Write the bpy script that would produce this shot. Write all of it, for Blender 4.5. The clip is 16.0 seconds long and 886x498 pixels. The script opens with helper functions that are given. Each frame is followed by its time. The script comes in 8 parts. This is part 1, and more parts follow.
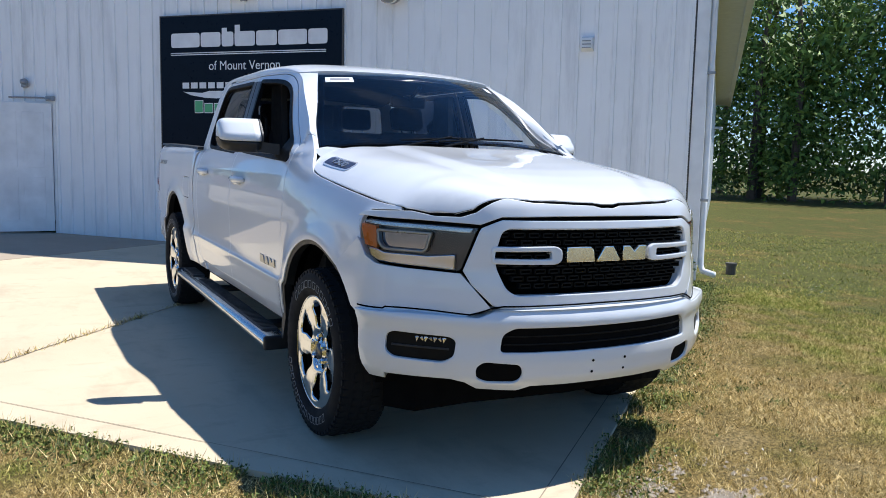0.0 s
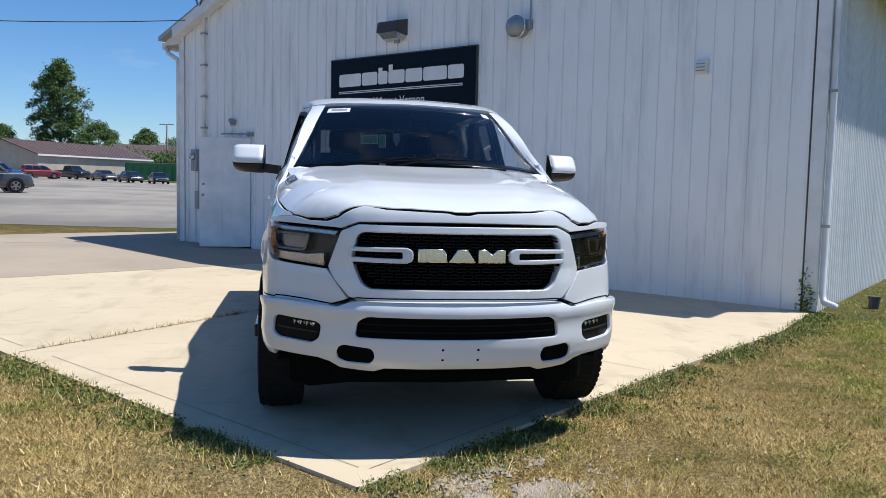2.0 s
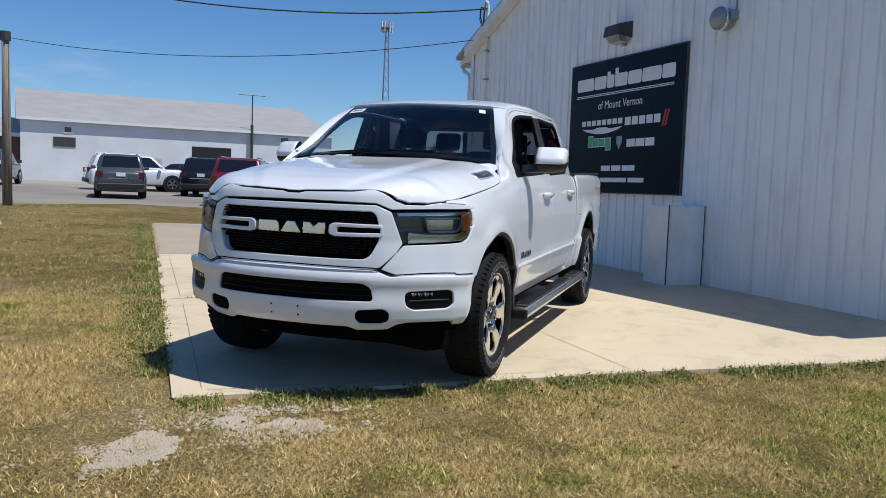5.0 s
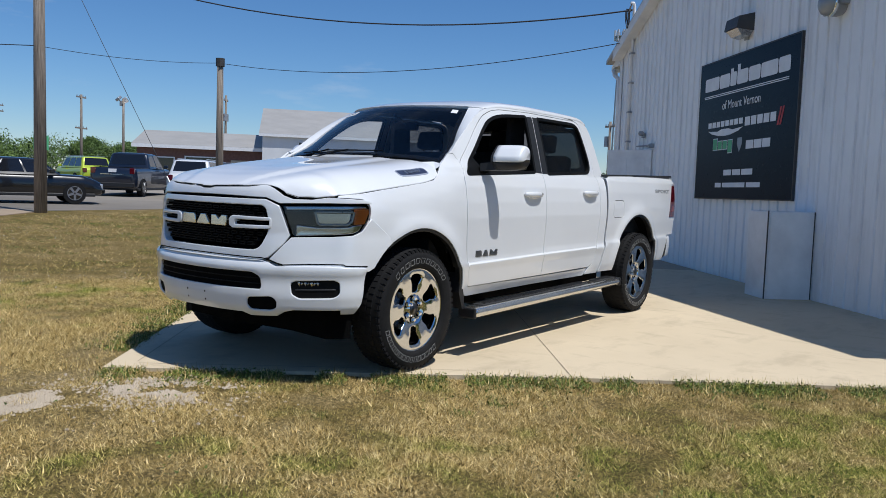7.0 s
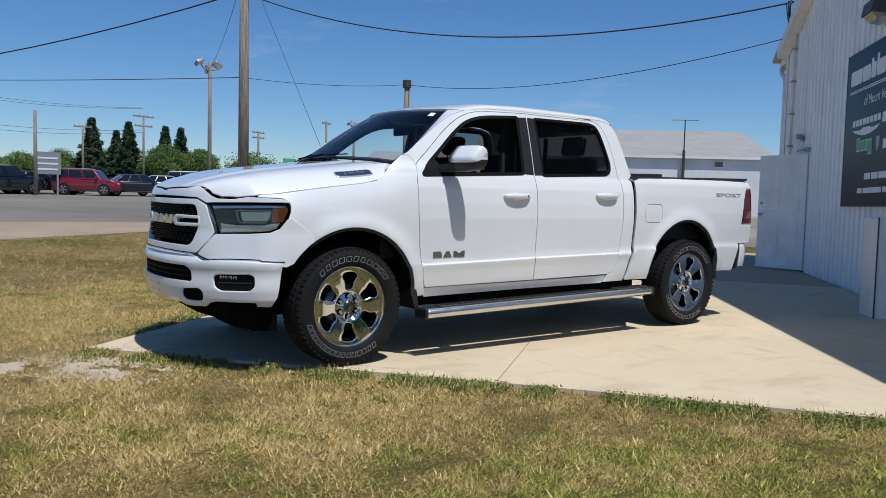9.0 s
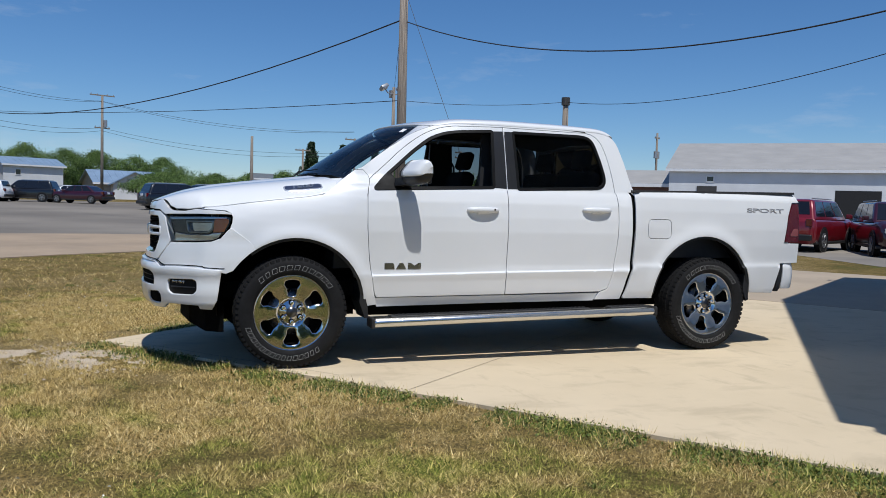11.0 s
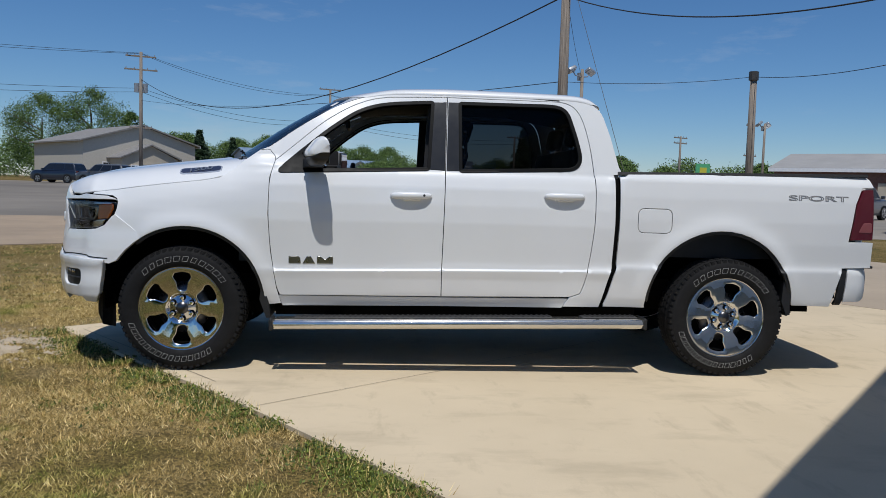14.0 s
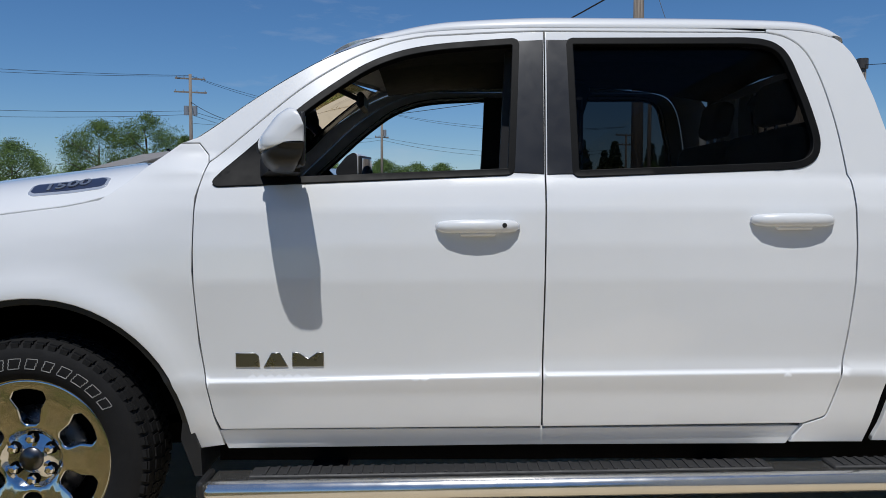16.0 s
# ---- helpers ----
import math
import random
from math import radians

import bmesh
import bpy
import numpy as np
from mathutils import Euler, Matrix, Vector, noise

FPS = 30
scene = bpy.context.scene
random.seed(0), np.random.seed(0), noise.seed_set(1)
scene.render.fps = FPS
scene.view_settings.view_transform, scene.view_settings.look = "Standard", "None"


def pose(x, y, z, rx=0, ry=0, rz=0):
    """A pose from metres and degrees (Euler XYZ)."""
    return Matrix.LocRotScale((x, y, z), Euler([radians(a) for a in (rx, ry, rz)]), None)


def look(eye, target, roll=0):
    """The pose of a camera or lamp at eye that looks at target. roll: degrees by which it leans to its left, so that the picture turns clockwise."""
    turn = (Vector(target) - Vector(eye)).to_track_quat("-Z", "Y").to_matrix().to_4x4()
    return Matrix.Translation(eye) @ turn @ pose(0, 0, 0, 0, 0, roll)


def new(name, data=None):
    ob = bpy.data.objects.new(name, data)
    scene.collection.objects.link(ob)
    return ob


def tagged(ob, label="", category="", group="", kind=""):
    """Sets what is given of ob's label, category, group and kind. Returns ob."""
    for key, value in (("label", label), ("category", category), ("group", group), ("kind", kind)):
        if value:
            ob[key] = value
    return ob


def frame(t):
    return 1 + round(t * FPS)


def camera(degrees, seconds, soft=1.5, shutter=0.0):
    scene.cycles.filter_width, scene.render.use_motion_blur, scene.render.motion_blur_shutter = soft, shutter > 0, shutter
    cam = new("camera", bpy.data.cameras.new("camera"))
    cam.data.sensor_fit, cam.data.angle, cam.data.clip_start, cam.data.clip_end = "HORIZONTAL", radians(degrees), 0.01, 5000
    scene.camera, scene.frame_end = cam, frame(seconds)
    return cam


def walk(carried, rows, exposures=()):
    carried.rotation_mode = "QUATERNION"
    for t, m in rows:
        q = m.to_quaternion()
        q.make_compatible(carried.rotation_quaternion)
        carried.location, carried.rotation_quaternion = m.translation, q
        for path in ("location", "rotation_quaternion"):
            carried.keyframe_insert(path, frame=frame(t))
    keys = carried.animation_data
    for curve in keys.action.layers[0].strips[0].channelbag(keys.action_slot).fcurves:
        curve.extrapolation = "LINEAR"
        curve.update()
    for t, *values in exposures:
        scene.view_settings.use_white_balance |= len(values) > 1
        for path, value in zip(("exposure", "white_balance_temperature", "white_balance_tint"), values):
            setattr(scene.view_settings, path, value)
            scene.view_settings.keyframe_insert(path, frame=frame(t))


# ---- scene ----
cam = camera(58.3, 16.0, soft=0.75)
PATH = [
    (0, (5.431, -2.252, 1.355), (3.69, -1.294, 1.13), 1.8),
    (0.5, (5.774, -1.975, 1.344), (3.969, -1.141, 1.126), 1.6),
    (1, (6.077, -1.685, 1.343), (4.211, -0.993, 1.141), 1.4),
    (1.5, (6.309, -1.263, 1.329), (4.392, -0.724, 1.144), 1.5),
    (2, (6.535, -0.793, 1.327), (4.576, -0.427, 1.16), 1.7),
    (2.5, (6.726, -0.274, 1.33), (4.741, -0.09, 1.172), 1.9),
    (3, (6.896, 0.208, 1.333), (4.902, 0.209, 1.179), 2.0),
    (3.5, (6.991, 0.75, 1.32), (5.005, 0.569, 1.163), 2.0),
    (4, (6.985, 1.281, 1.283), (5.022, 0.932, 1.123), 2.0),
    (6.5, (6.198, 3.761, 1.267), (4.511, 2.701, 1.091), 2.3),
    (7, (5.945, 4.186, 1.251), (4.339, 3.006, 1.086), 2.1),
    (7.5, (5.657, 4.629, 1.175), (4.139, 3.336, 1.018), 1.8),
    (8, (5.304, 5.023, 1.167), (3.891, 3.615, 1.016), 1.6),
    (8.5, (4.948, 5.359, 1.164), (3.649, 3.845, 1.024), 1.4),
    (9, (4.516, 5.658, 1.196), (3.334, 4.051, 1.056), 1.5),
    (11.5, (2.454, 6.873, 1.213), (1.851, 4.969, 1.103), 1.8),
    (12, (2.023, 7.036, 1.231), (1.524, 5.103, 1.109), 2.1),
    (12.5, (1.579, 7.149, 1.241), (1.178, 5.194, 1.113), 2.3),
    (13, (1.136, 7.125, 1.279), (0.825, 5.154, 1.139), 2.2),
    (13.5, (0.745, 6.778, 1.247), (0.517, 4.796, 1.103), 2.0),
    (14, (0.544, 6.23, 1.247), (0.388, 4.242, 1.093), 1.7),
    (14.5, (0.431, 5.602, 1.26), (0.336, 3.611, 1.091), 1.4),
    (15, (0.455, 4.936, 1.275), (0.402, 2.944, 1.106), 1.0),
    (15.5, (0.464, 4.257, 1.263), (0.441, 2.264, 1.099), 0.5),
    (16, (0.485, 3.557, 1.265), (0.47, 1.561, 1.148), 0.1),
]
walk(cam, [(t, look(eye, target, roll)) for t, eye, target, roll in PATH],
     exposures=[(0.0, 0.68, 6050, 10), (2.0, 0.36, 6050, 10), (4.0, 0.16, 6070, 10), (8.0, 0.0, 6070, 10), (12.5, -0.14, 6130, 10), (14.5, -0.28, 6150, 10), (16.0, -0.28, 6130, 10)])

# ---------------------------------------------------------------- light
SHADOW = Vector((-0.02, -0.455, -1.0)).normalized()   # the way the sunlight travels
TO_SUN = -SHADOW
world = bpy.data.worlds.new("world")
scene.world = world
world.use_nodes = True
wn = world.node_tree.nodes
sky = wn.new("ShaderNodeTexSky")
sky.sky_type = 'NISHITA'
sky.sun_disc = False
sky.sun_elevation = math.asin(TO_SUN.z)
sky.sun_rotation = math.atan2(TO_SUN.x, TO_SUN.y)
sky.air_density, sky.dust_density, sky.ozone_density = 1.0, 0.0, 9.0
sky.altitude = 300
wn["Background"].inputs["Strength"].default_value = 0.092
clear = wn.new("ShaderNodeHueSaturation")
clear.inputs["Saturation"].default_value = 1.09
world.node_tree.links.new(sky.outputs[0], clear.inputs["Color"])
# faint wisps of high cloud
wl = world.node_tree.links
coord, squash, wisp, thin, veil = (wn.new("ShaderNode" + k) for k in ("TexCoord", "Mapping", "TexNoise", "MapRange", "MixRGB"))
squash.inputs["Scale"].default_value = (1.4, 1.4, 6.0)
wisp.inputs["Scale"].default_value, wisp.inputs["Detail"].default_value, wisp.inputs["Roughness"].default_value = 2.2, 9.0, 0.62
thin.inputs["From Min"].default_value, thin.inputs["From Max"].default_value, thin.inputs["To Max"].default_value = 0.58, 0.80, 0.45
veil.inputs["Color2"].default_value = (6.5, 6.9, 7.4, 1.0)
wl.new(coord.outputs["Generated"], squash.inputs["Vector"])
wl.new(squash.outputs[0], wisp.inputs["Vector"])
wl.new(wisp.outputs["Fac"], thin.inputs["Value"])
wl.new(thin.outputs[0], veil.inputs["Fac"])
wl.new(clear.outputs[0], veil.inputs["Color1"])
wl.new(veil.outputs[0], wn["Background"].inputs["Color"])

sun_data = bpy.data.lights.new("sun", 'SUN')
sun_data.energy, sun_data.angle, sun_data.color = 4.2, radians(0.53), (1.0, 0.955, 0.88)
sun = new("sun", sun_data)
sun.matrix_world = Matrix.Translation((0, 0, 40)) @ SHADOW.to_track_quat("-Z", "Y").to_matrix().to_4x4()


# ---------------------------------------------------------------- materials
def nodes_of(name):
    m = bpy.data.materials.new(name)
    m.use_nodes = True
    nt = m.node_tree
    return m, nt, nt.nodes["Principled BSDF"]


def texture_noise(nt, scale, detail=4.0, rough=0.55, coords="Object", stretch=None):
    tc = nt.nodes.new("ShaderNodeTexCoord")
    n = nt.nodes.new("ShaderNodeTexNoise")
    n.inputs["Scale"].default_value, n.inputs["Detail"].default_value, n.inputs["Roughness"].default_value = scale, detail, rough
    if stretch:
        mp = nt.nodes.new("ShaderNodeMapping")
        mp.inputs["Scale"].default_value = stretch
        nt.links.new(tc.outputs[coords], mp.inputs["Vector"])
        nt.links.new(mp.outputs[0], n.inputs["Vector"])
    else:
        nt.links.new(tc.outputs[coords], n.inputs["Vector"])
    return n.outputs["Fac"]


def ramp(nt, fac, stops):
    r = nt.nodes.new("ShaderNodeValToRGB")
    e = r.color_ramp.elements
    while len(e) < len(stops):
        e.new(0.5)
    for el, (p, c) in zip(e, stops):
        el.position, el.color = p, (*c, 1) if len(c) == 3 else (c[0], c[0], c[0], 1)
    nt.links.new(fac, r.inputs[0])
    return r.outputs["Color"]


def mix(nt, fac, a, b, mode='MIX'):
    m = nt.nodes.new("ShaderNodeMix")
    m.data_type, m.blend_type = 'RGBA', mode
    for sock, v in ((m.inputs[0], fac), (m.inputs[6], a), (m.inputs[7], b)):
        if hasattr(v, "is_linked"):
            nt.links.new(v, sock)
        elif isinstance(v, (int, float)):
            sock.default_value = v
        else:
            sock.default_value = (*v, 1)
    return m.outputs[2]


def bump(nt, bsdf, height, strength, dist=0.01):
    b = nt.nodes.new("ShaderNodeBump")
    b.inputs["Strength"].default_value, b.inputs["Distance"].default_value = strength, dist
    nt.links.new(height, b.inputs["Height"])
    nt.links.new(b.outputs[0], bsdf.inputs["Normal"])
    return b


def plain(name, color, rough=0.5, metal=0.0, vary=0.06, scale=6.0, bumps=0.0, bscale=200.0, coat=0.0, spec=0.5):
    """A painted, plastic or metal surface with slight variation of tone and gloss."""
    m, nt, b = nodes_of(name)
    n = texture_noise(nt, scale)
    lo, hi = [c * (1 - vary) for c in color], [min(1, c * (1 + vary)) for c in color]
    nt.links.new(ramp(nt, n, [(0.3, lo), (0.7, hi)]), b.inputs["Base Color"])
    nt.links.new(ramp(nt, texture_noise(nt, scale * 3.1), [(0.3, (max(0.0, rough * 0.88),)), (0.7, (min(1, rough * 1.12),))]), b.inputs["Roughness"])
    b.inputs["Metallic"].default_value = metal
    b.inputs["Coat Weight"].default_value = coat
    b.inputs["Coat Roughness"].default_value = 0.03
    b.inputs["Specular IOR Level"].default_value = spec
    if bumps:
        bump(nt, b, texture_noise(nt, bscale, 3.0), bumps, 0.002)
    return m


def glass(name, tint, rough=0.0, ior=1.5, dust=0.0):
    """Window glass: a tinted see-through sheet with a reflecting face."""
    m, nt, b = nodes_of(name)
    nt.nodes.remove(b)
    out = nt.nodes["Material Output"]
    tr, gl = nt.nodes.new("ShaderNodeBsdfTransparent"), nt.nodes.new("ShaderNodeBsdfGlossy")
    mx, fr = nt.nodes.new("ShaderNodeMixShader"), nt.nodes.new("ShaderNodeFresnel")
    tr.inputs["Color"].default_value = (*tint, 1)
    gl.inputs["Roughness"].default_value = rough
    fr.inputs["IOR"].default_value = ior
    nt.links.new(fr.outputs[0], mx.inputs[0])
    nt.links.new(tr.outputs[0], mx.inputs[1])
    nt.links.new(gl.outputs[0], mx.inputs[2])
    nt.links.new(mx.outputs[0], out.inputs["Surface"])
    if dust:
        film, df = nt.nodes.new("ShaderNodeMixShader"), nt.nodes.new("ShaderNodeBsdfDiffuse")
        df.inputs["Color"].default_value = (0.5, 0.5, 0.48, 1)
        film.inputs[0].default_value = dust
        nt.links.new(mx.outputs[0], film.inputs[1])
        nt.links.new(df.outputs[0], film.inputs[2])
        nt.links.new(film.outputs[0], out.inputs["Surface"])
    return m


def paint(name, color, rough=0.32, flake=0.0):
    """Automotive paint under clear coat."""
    m, nt, b = nodes_of(name)
    n = texture_noise(nt, 2.2, 3.0)
    nt.links.new(ramp(nt, n, [(0.35, [c * 0.975 for c in color]), (0.65, color)]), b.inputs["Base Color"])
    b.inputs["Roughness"].default_value = rough
    b.inputs["Metallic"].default_value = flake
    b.inputs["Coat Weight"].default_value = 1.0
    b.inputs["Coat Roughness"].default_value = 0.02
    bump(nt, b, texture_noise(nt, 420.0, 1.0), 0.012, 0.001)
    return m


def ground_mix(nt, rough_green=0.5):
    """Lawn tones by place: straw, olive and green patches, shared by soil and blades."""
    geo = nt.nodes.new("ShaderNodeNewGeometry")
    outs = []
    for scale, detail in ((0.45, 3.0), (2.6, 4.0), (19.0, 3.0)):
        n = nt.nodes.new("ShaderNodeTexNoise")
        n.inputs["Scale"].default_value, n.inputs["Detail"].default_value = scale, detail
        nt.links.new(geo.outputs["Position"], n.inputs["Vector"])
        outs.append(n.outputs["Fac"])
    add = nt.nodes.new("ShaderNodeMath")
    add.operation = 'MULTIPLY_ADD'
    add.inputs[1].default_value = 0.55
    nt.links.new(outs[1], add.inputs[0])
    half = nt.nodes.new("ShaderNodeMath")
    half.operation = 'MULTIPLY'
    half.inputs[1].default_value = 0.55
    nt.links.new(outs[0], half.inputs[0])
    nt.links.new(half.outputs[0], add.inputs[2])
    # lusher turf towards the woods
    dot = nt.nodes.new("ShaderNodeVectorMath")
    dot.operation = 'DOT_PRODUCT'
    nt.links.new(geo.outputs["Position"], dot.inputs[0])
    dot.inputs[1].default_value = (-0.6, 0.8, 0.0)
    far = nt.nodes.new("ShaderNodeMapRange")
    far.inputs["From Min"].default_value, far.inputs["From Max"].default_value = 0.5, 6.0
    far.inputs["To Min"].default_value, far.inputs["To Max"].default_value = 0.0, 0.22
    nt.links.new(dot.outputs["Value"], far.inputs["Value"])
    sub = nt.nodes.new("ShaderNodeMath")
    sub.operation = 'SUBTRACT'
    nt.links.new(add.outputs[0], sub.inputs[0])
    nt.links.new(far.outputs[0], sub.inputs[1])
    return geo, sub.outputs[0], outs[2]


def grass_soil():
    m, nt, b = nodes_of("lawn_soil")
    geo, fac, fine = ground_mix(nt)
    c = ramp(nt, fac, [(0.34, (0.125, 0.135, 0.033)), (0.43, (0.20, 0.150, 0.044)), (0.54, (0.31, 0.215, 0.075)), (0.70, (0.44, 0.32, 0.15))])
    c2 = mix(nt, fine, c, (0.08, 0.08, 0.03), 'MIX')
    c3 = mix(nt, 0.45, c, c2)
    thatch = texture_noise(nt, 60.0, 6.0, 0.7)
    c3 = mix(nt, ramp(nt, thatch, [(0.44, (0.75,)), (0.58, (0.0,))]), c3, (0.026, 0.022, 0.009))
    nt.links.new(c3, b.inputs["Base Color"])
    b.inputs["Roughness"].default_value = 0.95
    b.inputs["Specular IOR Level"].default_value = 0.1
    bump(nt, b, texture_noise(nt, 60.0, 5.0), 0.9, 0.02)
    return m


def grass_blades():
    m, nt, b = nodes_of("grass_blades")
    geo, fac, fine = ground_mix(nt)
    dry = ramp(nt, geo.outputs["Random Per Island"], [(0.0, (0.05, 0.035, 0.010)), (0.30, (0.29, 0.20, 0.062)), (0.7, (0.68, 0.49, 0.19)), (1.0, (0.97, 0.80, 0.42))])
    green = ramp(nt, geo.outputs["Random Per Island"], [(0.0, (0.025, 0.036, 0.006)), (0.4, (0.19, 0.225, 0.042)), (0.75, (0.44, 0.43, 0.095)), (1.0, (0.90, 0.70, 0.27))])
    amount = ramp(nt, fac, [(0.42, (0.0,)), (0.53, (1.0,))])
    nt.links.new(mix(nt, amount, green, dry), b.inputs["Base Color"])
    upward(nt, b, geo, 0.30)
    b.inputs["Roughness"].default_value = 0.9
    b.inputs["Specular IOR Level"].default_value = 0.05
    return m


def concrete(name, base, dark, stain, smear=0.0):
    m, nt, b = nodes_of(name)
    big = texture_noise(nt, 0.55, 5.0, 0.6)
    mid = texture_noise(nt, 4.0, 6.0, 0.65)
    fine = texture_noise(nt, 90.0, 3.0)
    c = ramp(nt, big, [(0.3, dark), (0.62, base)])
    c = mix(nt, ramp(nt, mid, [(0.56, (0.0,)), (0.78, (0.55,))]), c, stain)
    c = mix(nt, 0.25, c, mix(nt, fine, dark, base))
    if smear:
        for scale, lo, shape in ((1.1, 0.53, (1.0, 2.2, 1.0)), (2.6, 0.57, (2.4, 0.8, 1.0))):
            c = mix(nt, ramp(nt, texture_noise(nt, scale, 5.0, 0.62, stretch=shape), [(lo, (0.0,)), (lo + 0.14, (smear,))]), c, [k * 0.62 for k in dark])
    nt.links.new(c, b.inputs["Base Color"])
    b.inputs["Roughness"].default_value = 0.85
    b.inputs["Specular IOR Level"].default_value = 0.25
    bump(nt, b, fine, 0.25, 0.004)
    return m


def asphalt():
    m, nt, b = nodes_of("asphalt")
    big = texture_noise(nt, 0.09, 5.0, 0.6)
    streak = texture_noise(nt, 0.22, 4.0, 0.6, stretch=(0.25, 1.6, 1.0))
    fine = texture_noise(nt, 40.0, 3.0)
    c = ramp(nt, big, [(0.38, (0.19, 0.172, 0.148)), (0.6, (0.36, 0.318, 0.258))])
    c = mix(nt, ramp(nt, streak, [(0.52, (0.0,)), (0.7, (0.6,))]), c, (0.42, 0.37, 0.30))
    # newer, darker paving towards the street; dusty and pale on the far side
    geo = nt.nodes.new("ShaderNodeNewGeometry")
    sep, far = nt.nodes.new("ShaderNodeSeparateXYZ"), nt.nodes.new("ShaderNodeMapRange")
    nt.links.new(geo.outputs["Position"], sep.inputs[0])
    nt.links.new(sep.outputs["X"], far.inputs["Value"])
    far.inputs["From Min"].default_value, far.inputs["From Max"].default_value = -22.0, -4.0
    c = mix(nt, far.outputs[0], c, ramp(nt, big, [(0.35, (0.14, 0.122, 0.10)), (0.65, (0.25, 0.22, 0.18))]))
    c = mix(nt, 0.2, c, mix(nt, fine, (0.06, 0.06, 0.06), (0.30, 0.28, 0.26)))
    nt.links.new(c, b.inputs["Base Color"])
    b.inputs["Roughness"].default_value = 0.9
    b.inputs["Specular IOR Level"].default_value = 0.25
    bump(nt, b, fine, 0.3, 0.006)
    return m


def steel_siding(name, color):
    """Old painted steel siding with grey weathering that runs downwards."""
    m, nt, b = nodes_of(name)
    runs = texture_noise(nt, 1.3, 6.0, 0.7, stretch=(2.6, 2.6, 0.35))
    blot = texture_noise(nt, 0.8, 5.0, 0.6)
    c = mix(nt, ramp(nt, runs, [(0.50, (0.0,)), (0.75, (0.6,))]), color, [k * 0.62 for k in color])
    c = mix(nt, ramp(nt, blot, [(0.45, (0.0,)), (0.7, (0.22,))]), c, [color[0] * 0.8, color[1] * 0.79, color[2] * 0.77])
    nt.links.new(c, b.inputs["Base Color"])
    b.inputs["Roughness"].default_value = 0.36
    bump(nt, b, texture_noise(nt, 30.0, 2.0), 0.05, 0.004)
    return m


def wood_pole():
    m, nt, b = nodes_of("weathered_pole_wood")
    g = texture_noise(nt, 9.0, 5.0, 0.6, stretch=(4.0, 4.0, 0.18))
    nt.links.new(ramp(nt, g, [(0.3, (0.11, 0.09, 0.072)), (0.7, (0.35, 0.295, 0.24))]), b.inputs["Base Color"])
    b.inputs["Roughness"].default_value = 0.9
    bump(nt, b, g, 0.5, 0.01)
    return m


def upward(nt, b, geo, amount):
    """Leans the shading normal of thin leaves towards the sky, as a thick sward scatters light."""
    add = nt.nodes.new("ShaderNodeVectorMath")
    add.operation = 'ADD'
    nt.links.new(geo.outputs["Normal"], add.inputs[0])
    add.inputs[1].default_value = (0, 0, amount)
    nrm = nt.nodes.new("ShaderNodeVectorMath")
    nrm.operation = 'NORMALIZE'
    nt.links.new(add.outputs[0], nrm.inputs[0])
    nt.links.new(nrm.outputs[0], b.inputs["Normal"])


def leafy(name, dark, light, up=0.35):
    m, nt, b = nodes_of(name)
    geo = nt.nodes.new("ShaderNodeNewGeometry")
    upward(nt, b, geo, up)
    c = ramp(nt, geo.outputs["Random Per Island"], [(0.0, dark), (0.65, [(a + k) / 2 for a, k in zip(dark, light)]), (1.0, light)])
    nt.links.new(c, b.inputs["Base Color"])
    b.inputs["Roughness"].default_value = 0.6
    b.inputs["Specular IOR Level"].default_value = 0.3
    return m


WHITE = paint("white_car_paint", (0.76, 0.77, 0.775))
BLACK_PLASTIC = plain("black_plastic", (0.014, 0.014, 0.015), 0.5, bumps=0.15)
GLOSS_BLACK = plain("gloss_black_trim", (0.01, 0.01, 0.011), 0.12, coat=0.6)
SATIN_BLACK = plain("satin_black_pillar", (0.018, 0.018, 0.019), 0.32)
# near-black underbody parts and recess backings, with deep shade put into the colour
INNER_BLACK = plain("black_underbody_recess_shade", (0.004, 0.004, 0.004), 0.9, spec=0.06)
RUBBER = plain("tyre_rubber", (0.011, 0.011, 0.0115), 0.8, spec=0.22, bumps=0.3, bscale=120)
TYRE_LETTER = plain("raised_white_rubber", (0.33, 0.33, 0.32), 0.8, vary=0.25, scale=30, spec=0.1)
CHROME = plain("chrome", (0.82, 0.82, 0.83), 0.06, 1.0, vary=0.02)
POLISHED = plain("polished_alloy", (0.66, 0.66, 0.65), 0.10, 1.0, vary=0.03)
DARK_ALLOY = plain("dark_alloy_pocket", (0.10, 0.10, 0.105), 0.28, 0.9)
GOLD_CHROME = plain("brushed_light_badge", (0.80, 0.77, 0.66), 0.22, 1.0)
BADGE_GREY = plain("grey_badge_metal", (0.30, 0.30, 0.29), 0.3, 1.0)
HUB_GREY = plain("dark_hub_metal", (0.12, 0.12, 0.125), 0.3, 1.0)
BADGE_BLUE = plain("dark_blue_badge", (0.03, 0.04, 0.08), 0.3)
SATIN_ALLOY = plain("satin_aluminium", (0.70, 0.69, 0.66), 0.2, 0.95, vary=0.05)
GRILLE_BLACK = plain("grille_plastic", (0.005, 0.005, 0.005), 0.5, spec=0.14)
DECAL_GREY = plain("grey_decal", (0.22, 0.22, 0.23), 0.4)
AMBER = plain("amber_reflector", (0.75, 0.19, 0.025), 0.3, coat=0.6)
TAIL_RED = plain("red_tail_lens", (0.09, 0.003, 0.006), 0.08, coat=1.0)
LAMP_DARK = plain("dark_lamp_housing", (0.07, 0.07, 0.073), 0.2, 0.6)
LAMP_MIRROR = plain("dark_lamp_reflector", (0.28, 0.29, 0.31), 0.06, 1.0)
